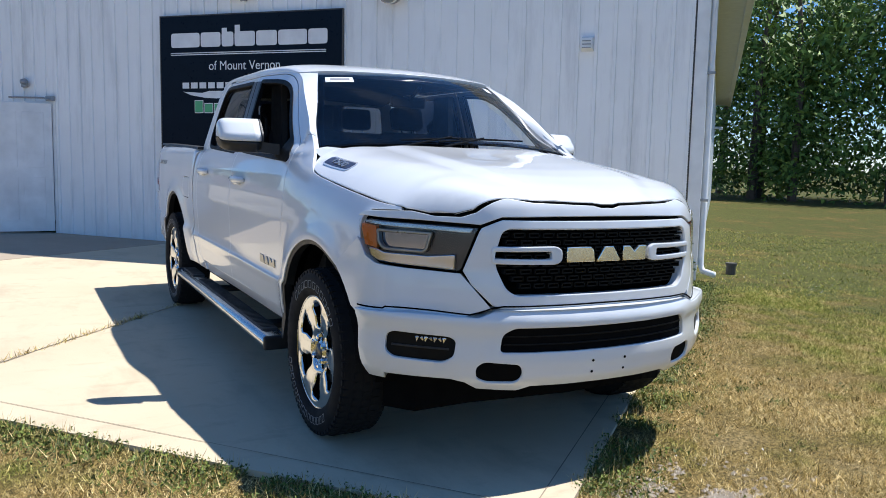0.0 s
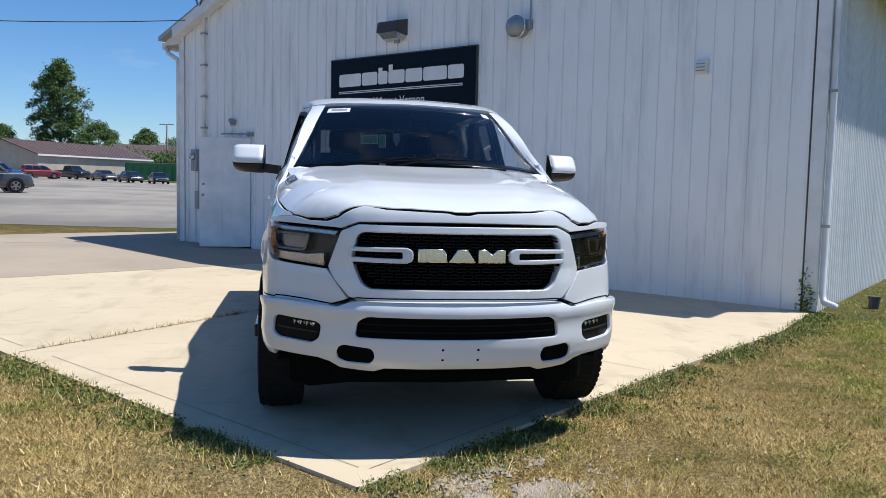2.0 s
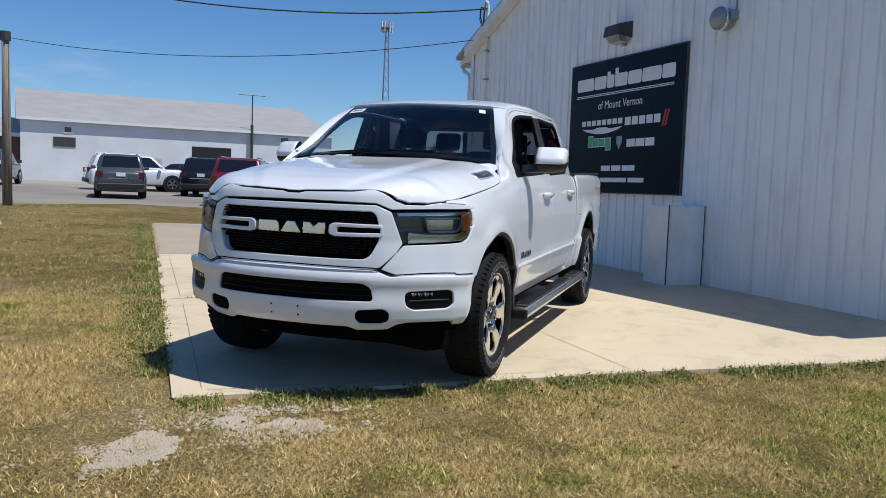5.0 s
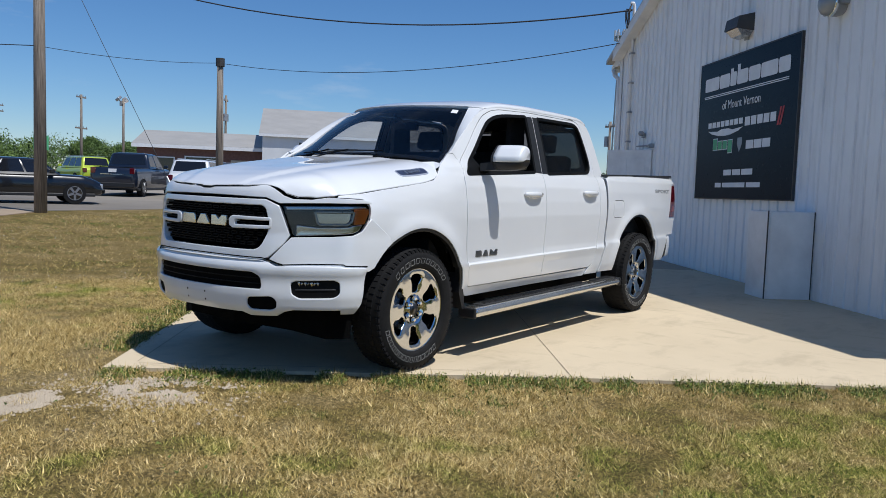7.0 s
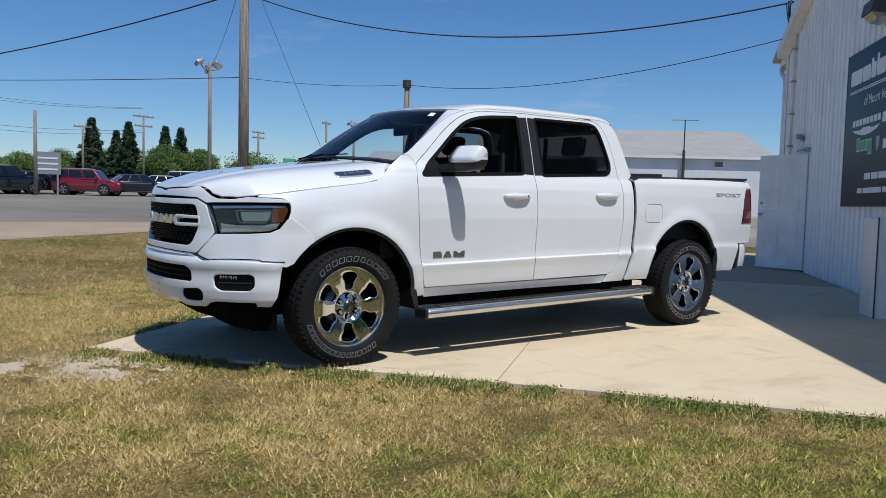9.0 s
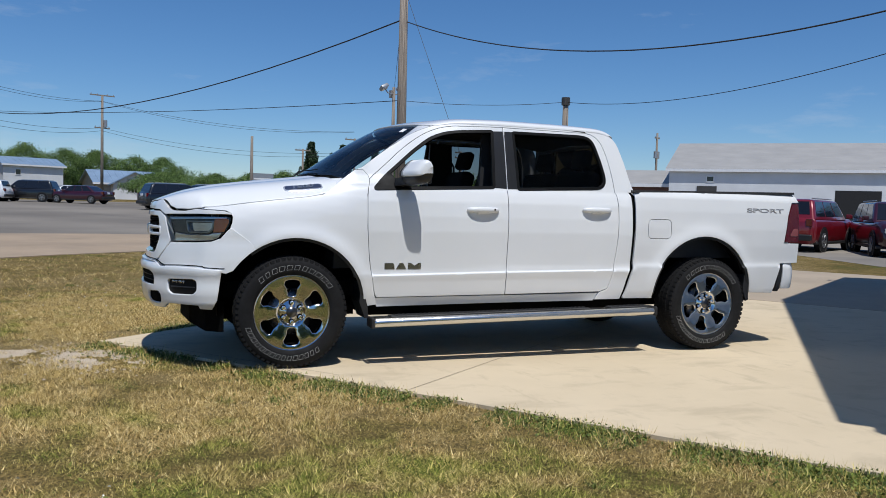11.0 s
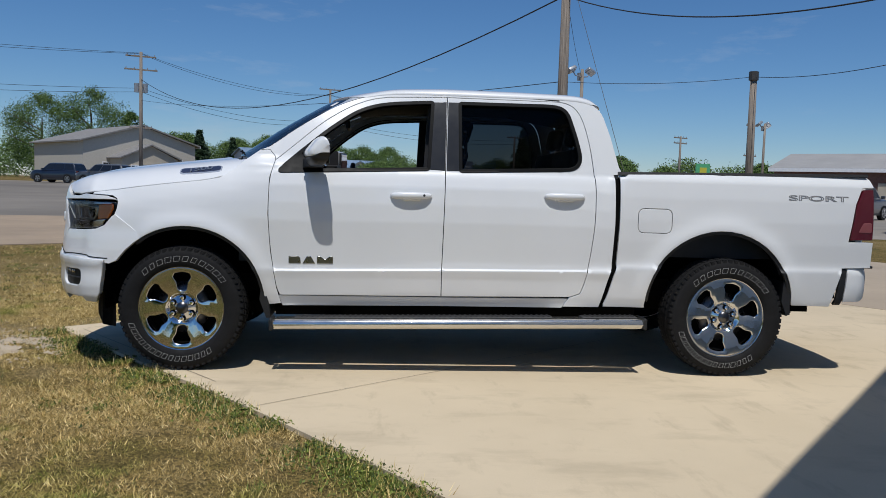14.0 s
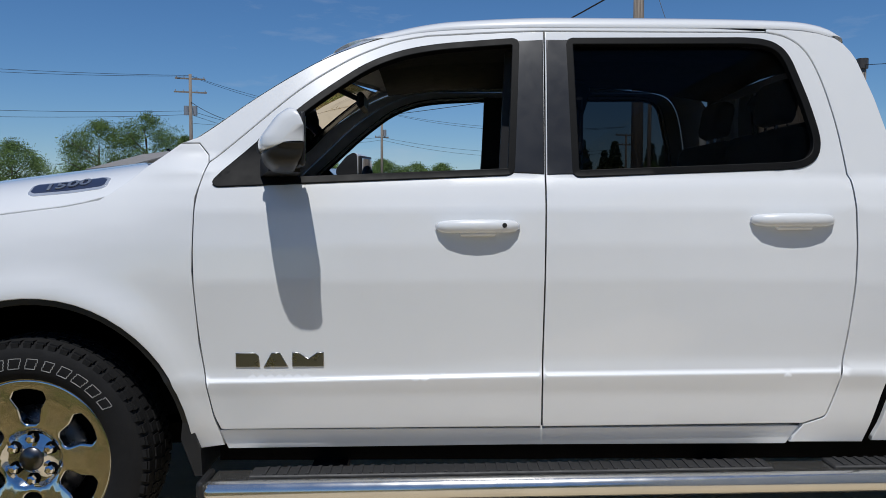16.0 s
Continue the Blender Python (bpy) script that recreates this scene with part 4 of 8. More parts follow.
for sign, word_side in ((1, "left"), (-1, "right")):
    S = side(sign)
    cen = (0, 0, 1.0)
    # front fender, from the lamp back to the door
    fender = [(x, float(hood_seam(x))) for x in (2.44, 2.3, 2.15, 1.95, 1.72, 1.61)] + [(1.57, 1.285), (1.52, 1.325), (1.475, 1.368), (1.36, 1.450), (1.295, 1.45), (1.26, 1.41),
              (1.254, 1.384), (1.283, 1.263), (1.287, 1.02), (1.268, 0.78), (1.225, 0.535), (1.195, 0.43), (1.30, 0.42)] + arc(FRONT_ARCH, 183, 57) + [(2.28, 0.998), (2.262, 1.05), (2.258, 1.09), (2.268, 1.115), (2.30, 1.133), (2.38, 1.139), (2.45, 1.143)]
    panel("front_fender", fender, S, WHITE, truck, step=0.03, gap=0.0012)
    # doors with window openings
    fd = FRONT_SEAM + [(1.19, 0.485)] + MID_SEAM + FRAME_TOP
    door = panel("front_door", fd, S, WHITE, truck, holes=[WINDOW_F], step=0.029, rows=CREASE)
    rd = MID_SEAM[::-1] + [(0.12, 0.486)] + REAR_SEAM
    door2 = panel("rear_door", rd, S, WHITE, truck, holes=[WINDOW_R], step=0.029, rows=CREASE)
    # pillar and roof rail, one piece from the cowl to the back of the cab
    rail = [(1.254, 1.384), (1.26, 1.41), (1.295, 1.45), (1.36, 1.450)] + [q for q in PILLAR_TOP[::-1] if q[0] < 1.30] + [(0.3, 1.852), (-0.45, 1.850), (-0.66, 1.838), (-0.66, 1.832), (0.114, 1.835)] + FRAME_TOP
    panel("a_pillar", rail, S, WHITE, truck, step=0.025, gap=0.0015, depth=0.03)
    corner = REAR_SEAM[::-1] + [(-0.70, 0.43), (-0.953, 0.43), (-0.971, 0.493), (-1.025, 0.708), (-1.035, 1.006), (-1.033, 1.34), (-1.10, 1.345), (-1.072, 1.40), (-1.020, 1.60), (-0.974, 1.735), (-0.958, 1.765), (-0.932, 1.797), (-0.905, 1.817), (-0.865, 1.833), (-0.78, 1.845), (-0.66, 1.849)]
    panel("cab_corner", corner, S, WHITE, truck, step=0.03)
    rocker = [(1.215, 0.482), (1.19, 0.405), (-0.70, 0.415), (-0.742, 0.488), (0.12, 0.479)]
    panel("rocker_panel", rocker, S, WHITE, truck, step=0.04, off=-0.012)
    bed = [(-1.060, 1.350), (-1.063, 1.006), (-1.053, 0.708), (-0.998, 0.493), (-0.977, 0.435), (-1.27, 0.435)] + \
        [(REAR_ARCH[0] + ARCH_R * math.cos(radians(a)), REAR_ARCH[1] + ARCH_R * math.sin(radians(a))) for a in range(0, 181, 8)] + \
        [(-2.31, 0.47), (-2.60, 0.462), (-2.67, 0.735), (-2.885, 0.742), (-2.885, 0.925), (-2.70, 0.925), (-2.742, 1.185), (-2.79, 1.30), (-2.878, 1.305), (-2.862, 1.36), (-2.84, 1.389), (-1.95, 1.376)]
    # black sheet behind the cab-to-bed gap, coloured as its shade
    panel("gap_filler", [(-1.02, 1.33), (-1.08, 1.33), (-1.08, 0.70), (-1.02, 0.45), (-0.95, 0.45), (-1.0, 0.70)], S, INNER_BLACK, truck, step=0.06, gap=0, off=-0.03, depth=0.01)
    gas = rounded([(-1.190, 1.117), (-1.425, 1.117), (-1.425, 0.953), (-1.190, 0.953)], 0.045)
    panel("bed_side", bed, S, WHITE, truck, holes=[gas], step=0.03)
    panel("fuel_door", gas, S, WHITE, truck, step=0.04, gap=0.002)
    panel("wheel_lip", [(FRONT_ARCH[0] + r * math.cos(radians(a)), FRONT_ARCH[1] + r * math.sin(radians(a))) for r, rng in ((ARCH_R + 0.004, range(178, 50, -6)), (ARCH_R - 0.022, range(52, 180, 6))) for a in rng], S, BLACK_PLASTIC, truck, step=0.03, gap=0, off=-0.008, depth=0.05)
    panel("wheel_lip", [(REAR_ARCH[0] + r * math.cos(radians(a)), REAR_ARCH[1] + r * math.sin(radians(a))) for r, rng in ((ARCH_R + 0.004, range(178, 0, -6)), (ARCH_R - 0.022, range(2, 180, 6))) for a in rng], S, BLACK_PLASTIC, truck, step=0.03, gap=0, off=-0.008, depth=0.05)
    # tail lamp wrapping the bed corner
    tail = panel("tail_lamp", [(-2.795, 1.293), (-2.875, 1.298), (-2.882, 0.935), (-2.705, 0.932), (-2.744, 1.185)], S, TAIL_RED, truck, step=0.03, gap=0.004, depth=0.06)
    panel("lens_strip", rounded([(-2.80, 1.06), (-2.862, 1.06), (-2.866, 0.99), (-2.765, 0.99)], 0.015), S, PINK_LENS, tail, step=0.03, gap=0, off=0.003)
    # black window trims, pillar cover and glass
    for outl, dn, dr in ((WINDOW_F, 0.010, door), (WINDOW_R, 0.010, door2)):
        o, i = window_trim(outl, 0.016, 0.010)
        panel("window_trim", o, S, GRILLE_BLACK, dr, holes=[i], step=0.02, gap=0, off=0.006, depth=0.025, label="black window moulding")
    panel("pillar_cover", [(0.208, 1.798), (0.118, 1.802), (0.126, 1.332), (0.243, 1.338)], S, SATIN_BLACK, door, step=0.04, gap=0.002, off=0.005, label="satin black pillar cover")
    panel("pillar_cover", [(0.110, 1.802), (0.022, 1.802), (0.016, 1.332), (0.120, 1.330)], S, SATIN_BLACK, door2, step=0.04, gap=0.002, off=0.005, label="satin black pillar cover")
    panel("window_glass", WINDOW_R, S, TINT_GLASS, door2, step=0.06, gap=0, off=-0.018, depth=0.004, label="dark tinted rear window")
    sail = [(1.228, 1.303), (1.085, 1.43), (1.01, 1.34), (1.00, 1.306)]
    panel("mirror_sail", sail, S, GRILLE_BLACK, door, step=0.04, gap=0, off=0.006)

    # door handles in shallow cups
    for x0, zc, dr in ((0.352, 1.160, door), (-0.680, 1.181, door2)):
        yy = float(flank(x0, zc))
        hnd = part("door_handle", moved(tube([(-0.128, 0.004, 0), (-0.118, 0.020, 0), (-0.095, 0.036, 0), (-0.05, 0.046, 0.001), (0.0, 0.049, 0.001), (0.05, 0.046, 0.001), (0.095, 0.036, 0), (0.118, 0.020, 0), (0.128, 0.004, 0)], [0.013, 0.018, 0.021, 0.022, 0.022, 0.022, 0.021, 0.018, 0.013], 14), pose(x0, sign * yy, zc) @ Matrix.Diagonal((1, sign * 0.72, 1, 1))), WHITE, dr, "white pull handle", smooth=True)
        part("pull_lip", moved(box(-0.060, 0.060, 0.004, 0.036, -0.032, -0.012, 0.009, 2), pose(x0, sign * yy, zc) @ Matrix.Diagonal((1, sign, 1, 1))), WHITE, hnd, smooth=True)
        if x0 > 0:
            part("keyhole", moved(tube([(-0.085, 0.030, 0.004), (-0.085, 0.0445, 0.004)], 0.008, 12), pose(x0, sign * yy, zc) @ Matrix.Diagonal((1, sign, 1, 1))), BLACK_PLASTIC, hnd)

    # door mirror
    m = Matrix.Diagonal((1, sign, 1, 1))
    mir = part("door_mirror", moved(([(0.95, 0.88, 1.330), (1.07, 0.90, 1.330), (1.02, 1.01, 1.345), (0.92, 1.01, 1.34), (0.95, 0.88, 1.390), (1.07, 0.90, 1.390), (1.02, 1.01, 1.405), (0.92, 1.01, 1.405)],
                                     [(0, 1, 2, 3), (4, 7, 6, 5), (0, 4, 5, 1), (1, 5, 6, 2), (2, 6, 7, 3), (3, 7, 4, 0)]), m), BLACK_PLASTIC, truck, "black mirror arm")
    # cap and lower shell as lofts of one wedge section, swept back and drawn in towards the tip
    def shell(outline, y0=0.995, y1=1.202, n=12):
        o = rounded(outline, 0.016, 3)
        vv = []
        for t in np.linspace(0, 1, n):
            kx, low = 1 - 0.05 * t - 0.35 * t ** 6, 0.034 * t ** 2
            vv += [(0.935 - 0.065 * t + (x - 0.862) * 0.68 * kx, y0 + (y1 - y0) * math.sin(t * math.pi / 2) ** 0.9, z + low * max(0.0, 1.40 - z) / 0.066 - 0.05 * t ** 6 * (z - 1.44) / 0.09) for x, z in o]
        K = len(o)
        ff = [(i * K + k, i * K + (k + 1) % K, (i + 1) * K + (k + 1) % K, (i + 1) * K + k) for i in range(n - 1) for k in range(K)]
        return vv, ff + [tuple(range(K))[::-1], tuple((n - 1) * K + k for k in range(K))]
    upper = [(0.868, 1.4015), (1.036, 1.4015), (1.036, 1.440), (0.955, 1.512), (0.905, 1.534), (0.874, 1.528)]
    part("mirror_cap", moved(shell(upper), m), WHITE, mir, "white mirror cap", smooth=True)
    part("lower_shell", moved(shell([(0.862, 1.345), (0.90, 1.334), (0.97, 1.340), (1.012, 1.366), (1.026, 1.3995), (0.866, 1.3995)]), m), BLACK_PLASTIC, mir, smooth=True)
    part("inner_end", moved(prism([(0.935 + (x - 0.862) * 0.73, z) for x, z in rounded(upper, 0.016, 3)], 0.984, 0.9935), m), BLACK_PLASTIC, mir)
    part("glass_rim", moved(box(-0.008, 0.008, 0.004, 0.188, 1.352, 1.518, 0.007, 2), m @ pose(0.932, 1.0, 0, 0, 0, 15.5)), BLACK_PLASTIC, mir, smooth=True)
    part("mirror_glass", moved(box(-0.0115, -0.0075, 0.018, 0.175, 1.366, 1.504, 0.0015), m @ pose(0.932, 1.0, 0, 0, 0, 15.5)), MIRROR, mir, "silver mirror glass")

    # side badges: light metal blocks in place of letters
    for o in ([(0, 0), (0, 47), (64, 47), (76, 36), (80, 0)], [(92, 0), (118, 47), (146, 47), (172, 0)],
              [(186, 0), (186, 47), (208, 47), (238, 26), (268, 47), (290, 47), (290, 0)]):
        panel("side_badge", [(1.003 - sign * (u - 145) / 1000, 0.7015 + w / 1000) for u, w in o], S, BADGE_GREY, truck, step=0.02, gap=0, off=0.005, depth=0.008, edge=0.002, label="grey metal badge block")
    # running board
    rb = part("running_board", moved(tube([(1.245, 1.0, 0.322), (1.22, 1.0, 0.325), (0.0, 1.0, 0.345), (-1.22, 1.0, 0.365), (-1.245, 1.0, 0.366)], [0.028, 0.036, 0.036, 0.036, 0.028], 14), m), SATIN_ALLOY, truck, "satin aluminium running board with black pads", smooth=True)
    sk = Matrix.Translation((0, 0, 0.345)) @ Matrix(((1, 0, 0, 0), (0, 1, 0, 0), (-0.0165, 0, 1, 0), (0, 0, 0, 1)))
    part("tread_board", moved(moved(box(-1.23, 1.23, 0.895, 1.0, -0.02, 0.034, 0.008), sk), m), SATIN_ALLOY, rb)
    part("step_pad", moved(moved(box(-0.62, 1.10, 0.905, 0.995, 0.034, 0.046, 0.004), sk), m), STEP_PAD, rb, "black ribbed step pad")
    part("step_pad", moved(moved(box(-1.20, -0.82, 0.905, 0.995, 0.034, 0.046, 0.004), sk), m), STEP_PAD, rb, "black ribbed step pad")
    for x0, x1 in ((-0.62, 1.10), (-1.20, -0.82)):
        ribs = [box(x, x + 0.012, 0.91, 0.99, 0.046, 0.050) for x in np.arange(x0 + 0.02, x1 - 0.02, 0.035)]
        part("pad_ribs", moved(moved(join(*ribs), sk), m), STEP_PAD, rb)
    part("end_cap", moved(box(1.235, 1.262, 0.885, 1.035, 0.285, 0.365, 0.012, 2), m), BLACK_PLASTIC, rb, "black end cap")
    part("end_cap", moved(box(-1.262, -1.235, 0.885, 1.035, 0.325, 0.405, 0.012, 2), m), BLACK_PLASTIC, rb, "black end cap")
    for x in (0.855, -0.485):
        part("bracket", moved(box(x - 0.06, x + 0.06, 0.55, 0.92, 0.33, 0.36), m), BLACK_PLASTIC, rb)
    # mud flaps and wheel wells
    part("mud_flap", moved(prism([(1.32, 0.60), (1.27, 0.42), (1.265, 0.335), (1.29, 0.335), (1.335, 0.46)], 0.70, 0.94), m), BLACK_PLASTIC, truck)
    part("mud_flap", moved(prism([(-2.245, 0.64), (-2.285, 0.62), (-2.30, 0.41), (-2.275, 0.40), (-2.235, 0.50)], 0.70, 0.945), m), BLACK_PLASTIC, truck)
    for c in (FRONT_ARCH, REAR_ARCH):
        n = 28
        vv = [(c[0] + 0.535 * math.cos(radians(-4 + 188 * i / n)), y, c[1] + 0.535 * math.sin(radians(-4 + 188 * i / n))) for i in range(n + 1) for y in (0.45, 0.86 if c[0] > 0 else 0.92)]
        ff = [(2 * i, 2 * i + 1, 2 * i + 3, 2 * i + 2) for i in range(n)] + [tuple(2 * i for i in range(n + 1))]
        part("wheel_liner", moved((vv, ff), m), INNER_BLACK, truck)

# hood and cowl
edge = [(2.786, 0.0), (2.786, 0.035), (2.777, 0.07), (2.768, 0.2), (2.742, 0.36), (2.703, 0.49), (2.688, 0.531), (2.666, 0.590), (2.628, 0.648), (2.553, 0.728), (2.470, 0.796)]
half = edge + [(2.40, 0.818), (2.30, 0.842), (2.1, 0.874), (1.9, 0.886), (1.65, 0.891), (1.59, 0.887), (1.53, 0.86), (1.478, 0.808), (1.50, 0.72), (1.555, 0.58), (1.60, 0.47), (1.622, 0.42), (1.64, 0.2), (1.645, 0.0)]
hood_line = half + [(x, -y) for x, y in half[::-1][1:-1]]
hood = panel("hood", hood_line, hood_map, WHITE, truck, step=0.03, depth=0.010, gap=0.004)
for sign in (1, -1):
    bl = rounded([(1.888, 0.772), (1.868, 0.758), (1.632, 0.776), (1.606, 0.792), (1.604, 0.838), (1.622, 0.846), (1.862, 0.828), (1.886, 0.812)], 0.008)
    bl = [(x, sign * y) for x, y in bl]
    bad = panel("hood_badge", bl, hood_map, LAMP_RIM, hood, step=0.02, gap=0, off=0.004, depth=0.012, label="light framed badge plate")
    panel("badge_field", inset(np.array(bl), 0.009), hood_map, BADGE_BLUE, bad, step=0.02, gap=0, off=0.006, depth=0.006)
    c = Vector(hood_map([1.75], [sign * 0.802])[0])
    n1 = Vector(hood_map([1.69], [sign * 0.802])[0]) - Vector(hood_map([1.81], [sign * 0.802])[0])
    ny = Vector(hood_map([1.75], [sign * 0.78])[0]) - Vector(hood_map([1.75], [sign * 0.824])[0])
    xa = (n1 if sign > 0 else -n1).normalized()
    za = xa.cross(ny.normalized()).normalized()
    ya = za.cross(xa)
    M = Matrix((xa, ya, za)).transposed().to_4x4()
    M.translation = c + za * 0.009
    word("1500", 0.055, LAMP_GREY, M, "badge_numerals", bad, 0.002, 0.001, 1.5)
# a black tube along the hood edge stands in for the gap's shade
hood_edge = [tuple(hood_map([x - 0.010], [y])[0] - np.array([0.0, 0.0, 0.010])) for x, y in [(a, -b) for a, b in edge[::-1]][:-1] + edge]
part("hood_seal", tube(hood_edge, [0.0025 if abs(p[1]) > 0.50 else 0.0038 for p in hood_edge], 6), GRILLE_BLACK, hood, "black line drawn as the shaded gap under the hood edge")
for sign in (1, -1):
    c0 = hood_map([1.500, 1.515], [sign * 0.815, sign * 0.70])
    c1 = [side(sign)(np.array([1.452]), np.array([1.372]))[0], screen_map(np.array([sign * 0.76]), np.array([1.388]))[0]]
    part("cowl_corner", ([tuple(c0[0]), tuple(c1[0]), tuple(c1[1]), tuple(c0[1])], [(0, 1, 2, 3)[::sign]]), WHITE, truck)
cowl_half = [(1.64, 0.0), (1.635, 0.2), (1.615, 0.43), (1.59, 0.48), (1.545, 0.58), (1.49, 0.72), (1.45, 0.83), (1.36, 0.83), (1.38, 0.66), (1.45, 0.45), (1.50, 0.2), (1.51, 0.0)]
cz = [1.395, 1.393, 1.385, 1.382, 1.378, 1.366, 1.35, 1.35, 1.366, 1.38, 1.393, 1.395]
part("cowl", ([(x, y, z) for (x, y), z in zip(cowl_half, cz)] + [(x, -y, z) for (x, y), z in zip(cowl_half, cz)], [tuple(range(12)), tuple(range(23, 11, -1))]), BLACK_PLASTIC, truck)

# roof, windscreen, back of the cab
roof_line = [(0.66, 1.0), (0.71, 0.9), (0.757, 0.75), (0.812, 0.562), (0.888, 0.354), (0.926, 0.2), (0.942, 0.0)]
roof_line = roof_line + [(x, -t) for x, t in roof_line[::-1][1:]] + [(-0.89, -1.0), (-0.925, -0.9), (-0.965, -0.7), (-0.992, 0.0), (-0.965, 0.7), (-0.925, 0.9), (-0.89, 1.0)]
roof = panel("roof", roof_line, roof_map, WHITE, truck, step=0.05, gap=0.0, edge=0.002, depth=0.025)
ws = [(-0.795, 1.388), (-0.6, 1.412), (-0.3, 1.428), (0.0, 1.432), (0.3, 1.428), (0.6, 1.412), (0.795, 1.388), (0.755, 1.47), (0.672, 1.64), (0.60, 1.80), (0.588, 1.810), (0.4, 1.822), (0.0, 1.832), (-0.4, 1.822), (-0.588, 1.810), (-0.60, 1.80), (-0.672, 1.64), (-0.755, 1.47)]
screen = panel("windscreen", ws, screen_map, CLEAR_GLASS, truck, step=0.06, gap=0, depth=0.004, label="sloping windscreen glass")
panel("screen_band", ws, screen_map, GLOSS_BLACK, screen, holes=[inset(resample(ws, 0.05), 0.026)], step=0.04, gap=0, off=-0.006, depth=0.002, label="black border band")
stk = panel("sticker", [(-0.565, 1.792), (-0.42, 1.798), (-0.43, 1.765), (-0.58, 1.758)], screen_map, STICKER, screen, step=0.05, gap=0, off=0.002, depth=0.001, label="white paper sticker")
panel("sticker_print", [(-0.545, 1.786), (-0.44, 1.79), (-0.447, 1.773), (-0.553, 1.768)], screen_map, INK, stk, step=0.05, gap=0, off=0.003, depth=0.001)
panel("sticker", [(0.50, 1.800), (0.545, 1.795), (0.56, 1.765), (0.515, 1.770)], screen_map, STICKER, screen, step=0.05, gap=0, off=0.002, depth=0.001, label="small white sticker")
for sign in (1, -1):
    # the pillar's turn towards the glass
    edge2 = [(0.62, 1.840), (0.70, 1.824), (0.870, 1.756), (1.100, 1.615), (1.335, 1.446), (1.475, 1.358)]
    gl = [(0.565, 1.845), (0.585, 1.822), (0.628, 1.74), (0.692, 1.60), (0.765, 1.45), (0.803, 1.378)]
    ease = lambda pts, j: table([(i, q[j]) for i, q in enumerate(pts)], 0.3)(np.linspace(0, len(pts) - 1, 21))
    A = list(side(sign)(ease(edge2, 0), ease(edge2, 1)))
    B = list(screen_map(sign * ease(gl, 0), ease(gl, 1)))
    rows = [A, [a * 0.5 + b * 0.5 + np.array([0.005, 0, 0.005]) for a, b in zip(A, B)], B]
    vv = [tuple(p) for r in rows for p in r]
    k = len(A)
    ff = [(r * k + i, r * k + i + 1, (r + 1) * k + i + 1, (r + 1) * k + i)[::(1 if sign > 0 else -1)] for r in (0, 1) for i in range(k - 1)]
    part("pillar_face", (vv, ff), WHITE, truck, smooth=True)
    # wipers
    w0 = screen_map(np.array([sign * 0.1 - 0.30]), np.array([1.425]))[0]
    w1 = screen_map(np.array([sign * 0.1 + 0.28]), np.array([1.448]))[0]
    wip = part("wiper", tube([tuple(w0 + [0.02, 0, 0.012]), tuple((w0 + w1) / 2 + [0.035, 0, 0.022]), tuple(w1 + [0.03, 0, 0.012])], 0.005, 6), GRILLE_BLACK, truck)
    part("arm", tube([tuple((w0 + w1) / 2 + [0.04, 0, 0.03]), tuple(w0 + [0.06, -0.05, -0.03])], 0.005, 6), GRILLE_BLACK, wip)


def back_map(y, z):
    y, z = np.asarray(y, float), np.asarray(z, float)
    return np.stack([-0.985 - (1.80 - z) * 0.235 + 0.05 * (np.abs(y) / 0.85) ** 4, y, lifted(z)], 1)


bw = [(-0.80, 1.25), (0.80, 1.25), (0.845, 1.36), (0.77, 1.60), (0.68, 1.79), (-0.68, 1.79), (-0.77, 1.60), (-0.845, 1.36)]
rw = rounded([(-0.66, 1.42), (0.66, 1.42), (0.60, 1.75), (-0.60, 1.75)], 0.05)
backp = panel("cab_back", bw, back_map, WHITE, truck, holes=[rw], step=0.07, gap=0)
panel("back_window", rw, back_map, TINT_GLASS, backp, step=0.1, gap=0, off=-0.006, depth=0.004, label="dark tinted back window")
for y in (-0.22, 0.22):
    part("window_post", box(-1.065, -1.045, y - 0.02, y + 0.02, 1.41, 1.76), BLACK_PLASTIC, backp)

# bed: floor, inner walls, rails, tailgate, bumper
bed = part("cargo_bed", join(box(-2.83, -1.10, -0.80, 0.80, 0.78, 0.82), box(-2.83, -1.10, 0.74, 0.80, 0.82, 1.36), box(-2.83, -1.10, -0.80, -0.74, 0.82, 1.36), box(-1.16, -1.10, -0.80, 0.80, 0.82, 1.34)), BLACK_PLASTIC, truck, "black lined cargo bed")
for sign in (1, -1):
    m = Matrix.Diagonal((1, sign, 1, 1))
    part("bed_rail", moved(([(-1.06, 0.76, 1.345), (-1.06, 0.912, 1.345), (-2.84, 0.75, 1.382), (-2.84, 0.885, 1.382), (-1.06, 0.76, 1.366), (-1.06, 0.905, 1.366), (-2.84, 0.75, 1.403), (-2.84, 0.878, 1.403)],
                            [(0, 1, 3, 2), (4, 6, 7, 5), (1, 5, 7, 3), (0, 2, 6, 4), (0, 4, 5, 1), (2, 3, 7, 6)]), m), BLACK_PLASTIC, bed)
gate = part("tailgate", box(-2.89, -2.83, -0.80, 0.80, 0.76, 1.385, 0.02, 2), WHITE, truck, smooth=True)
part("handle", box(-2.90, -2.885, -0.11, 0.11, 1.18, 1.25, 0.006), BLACK_PLASTIC, gate)
rear = plan_curve([(2.985, 0.0), (2.98, 0.4), (2.95, 0.7), (2.90, 0.85), (2.82, 0.92), (2.66, 0.93), (2.45, 0.935)])
rear_map0 = wrapped(rear, table([(0.44, -0.06), (0.50, -0.012), (0.60, 0.0), (0.70, 0.0), (0.745, -0.012), (0.77, -0.05)], 0.01))
rear_map = lambda s, z: rear_map0(s, z) * np.array([-1.0, 1.0, 1.0])
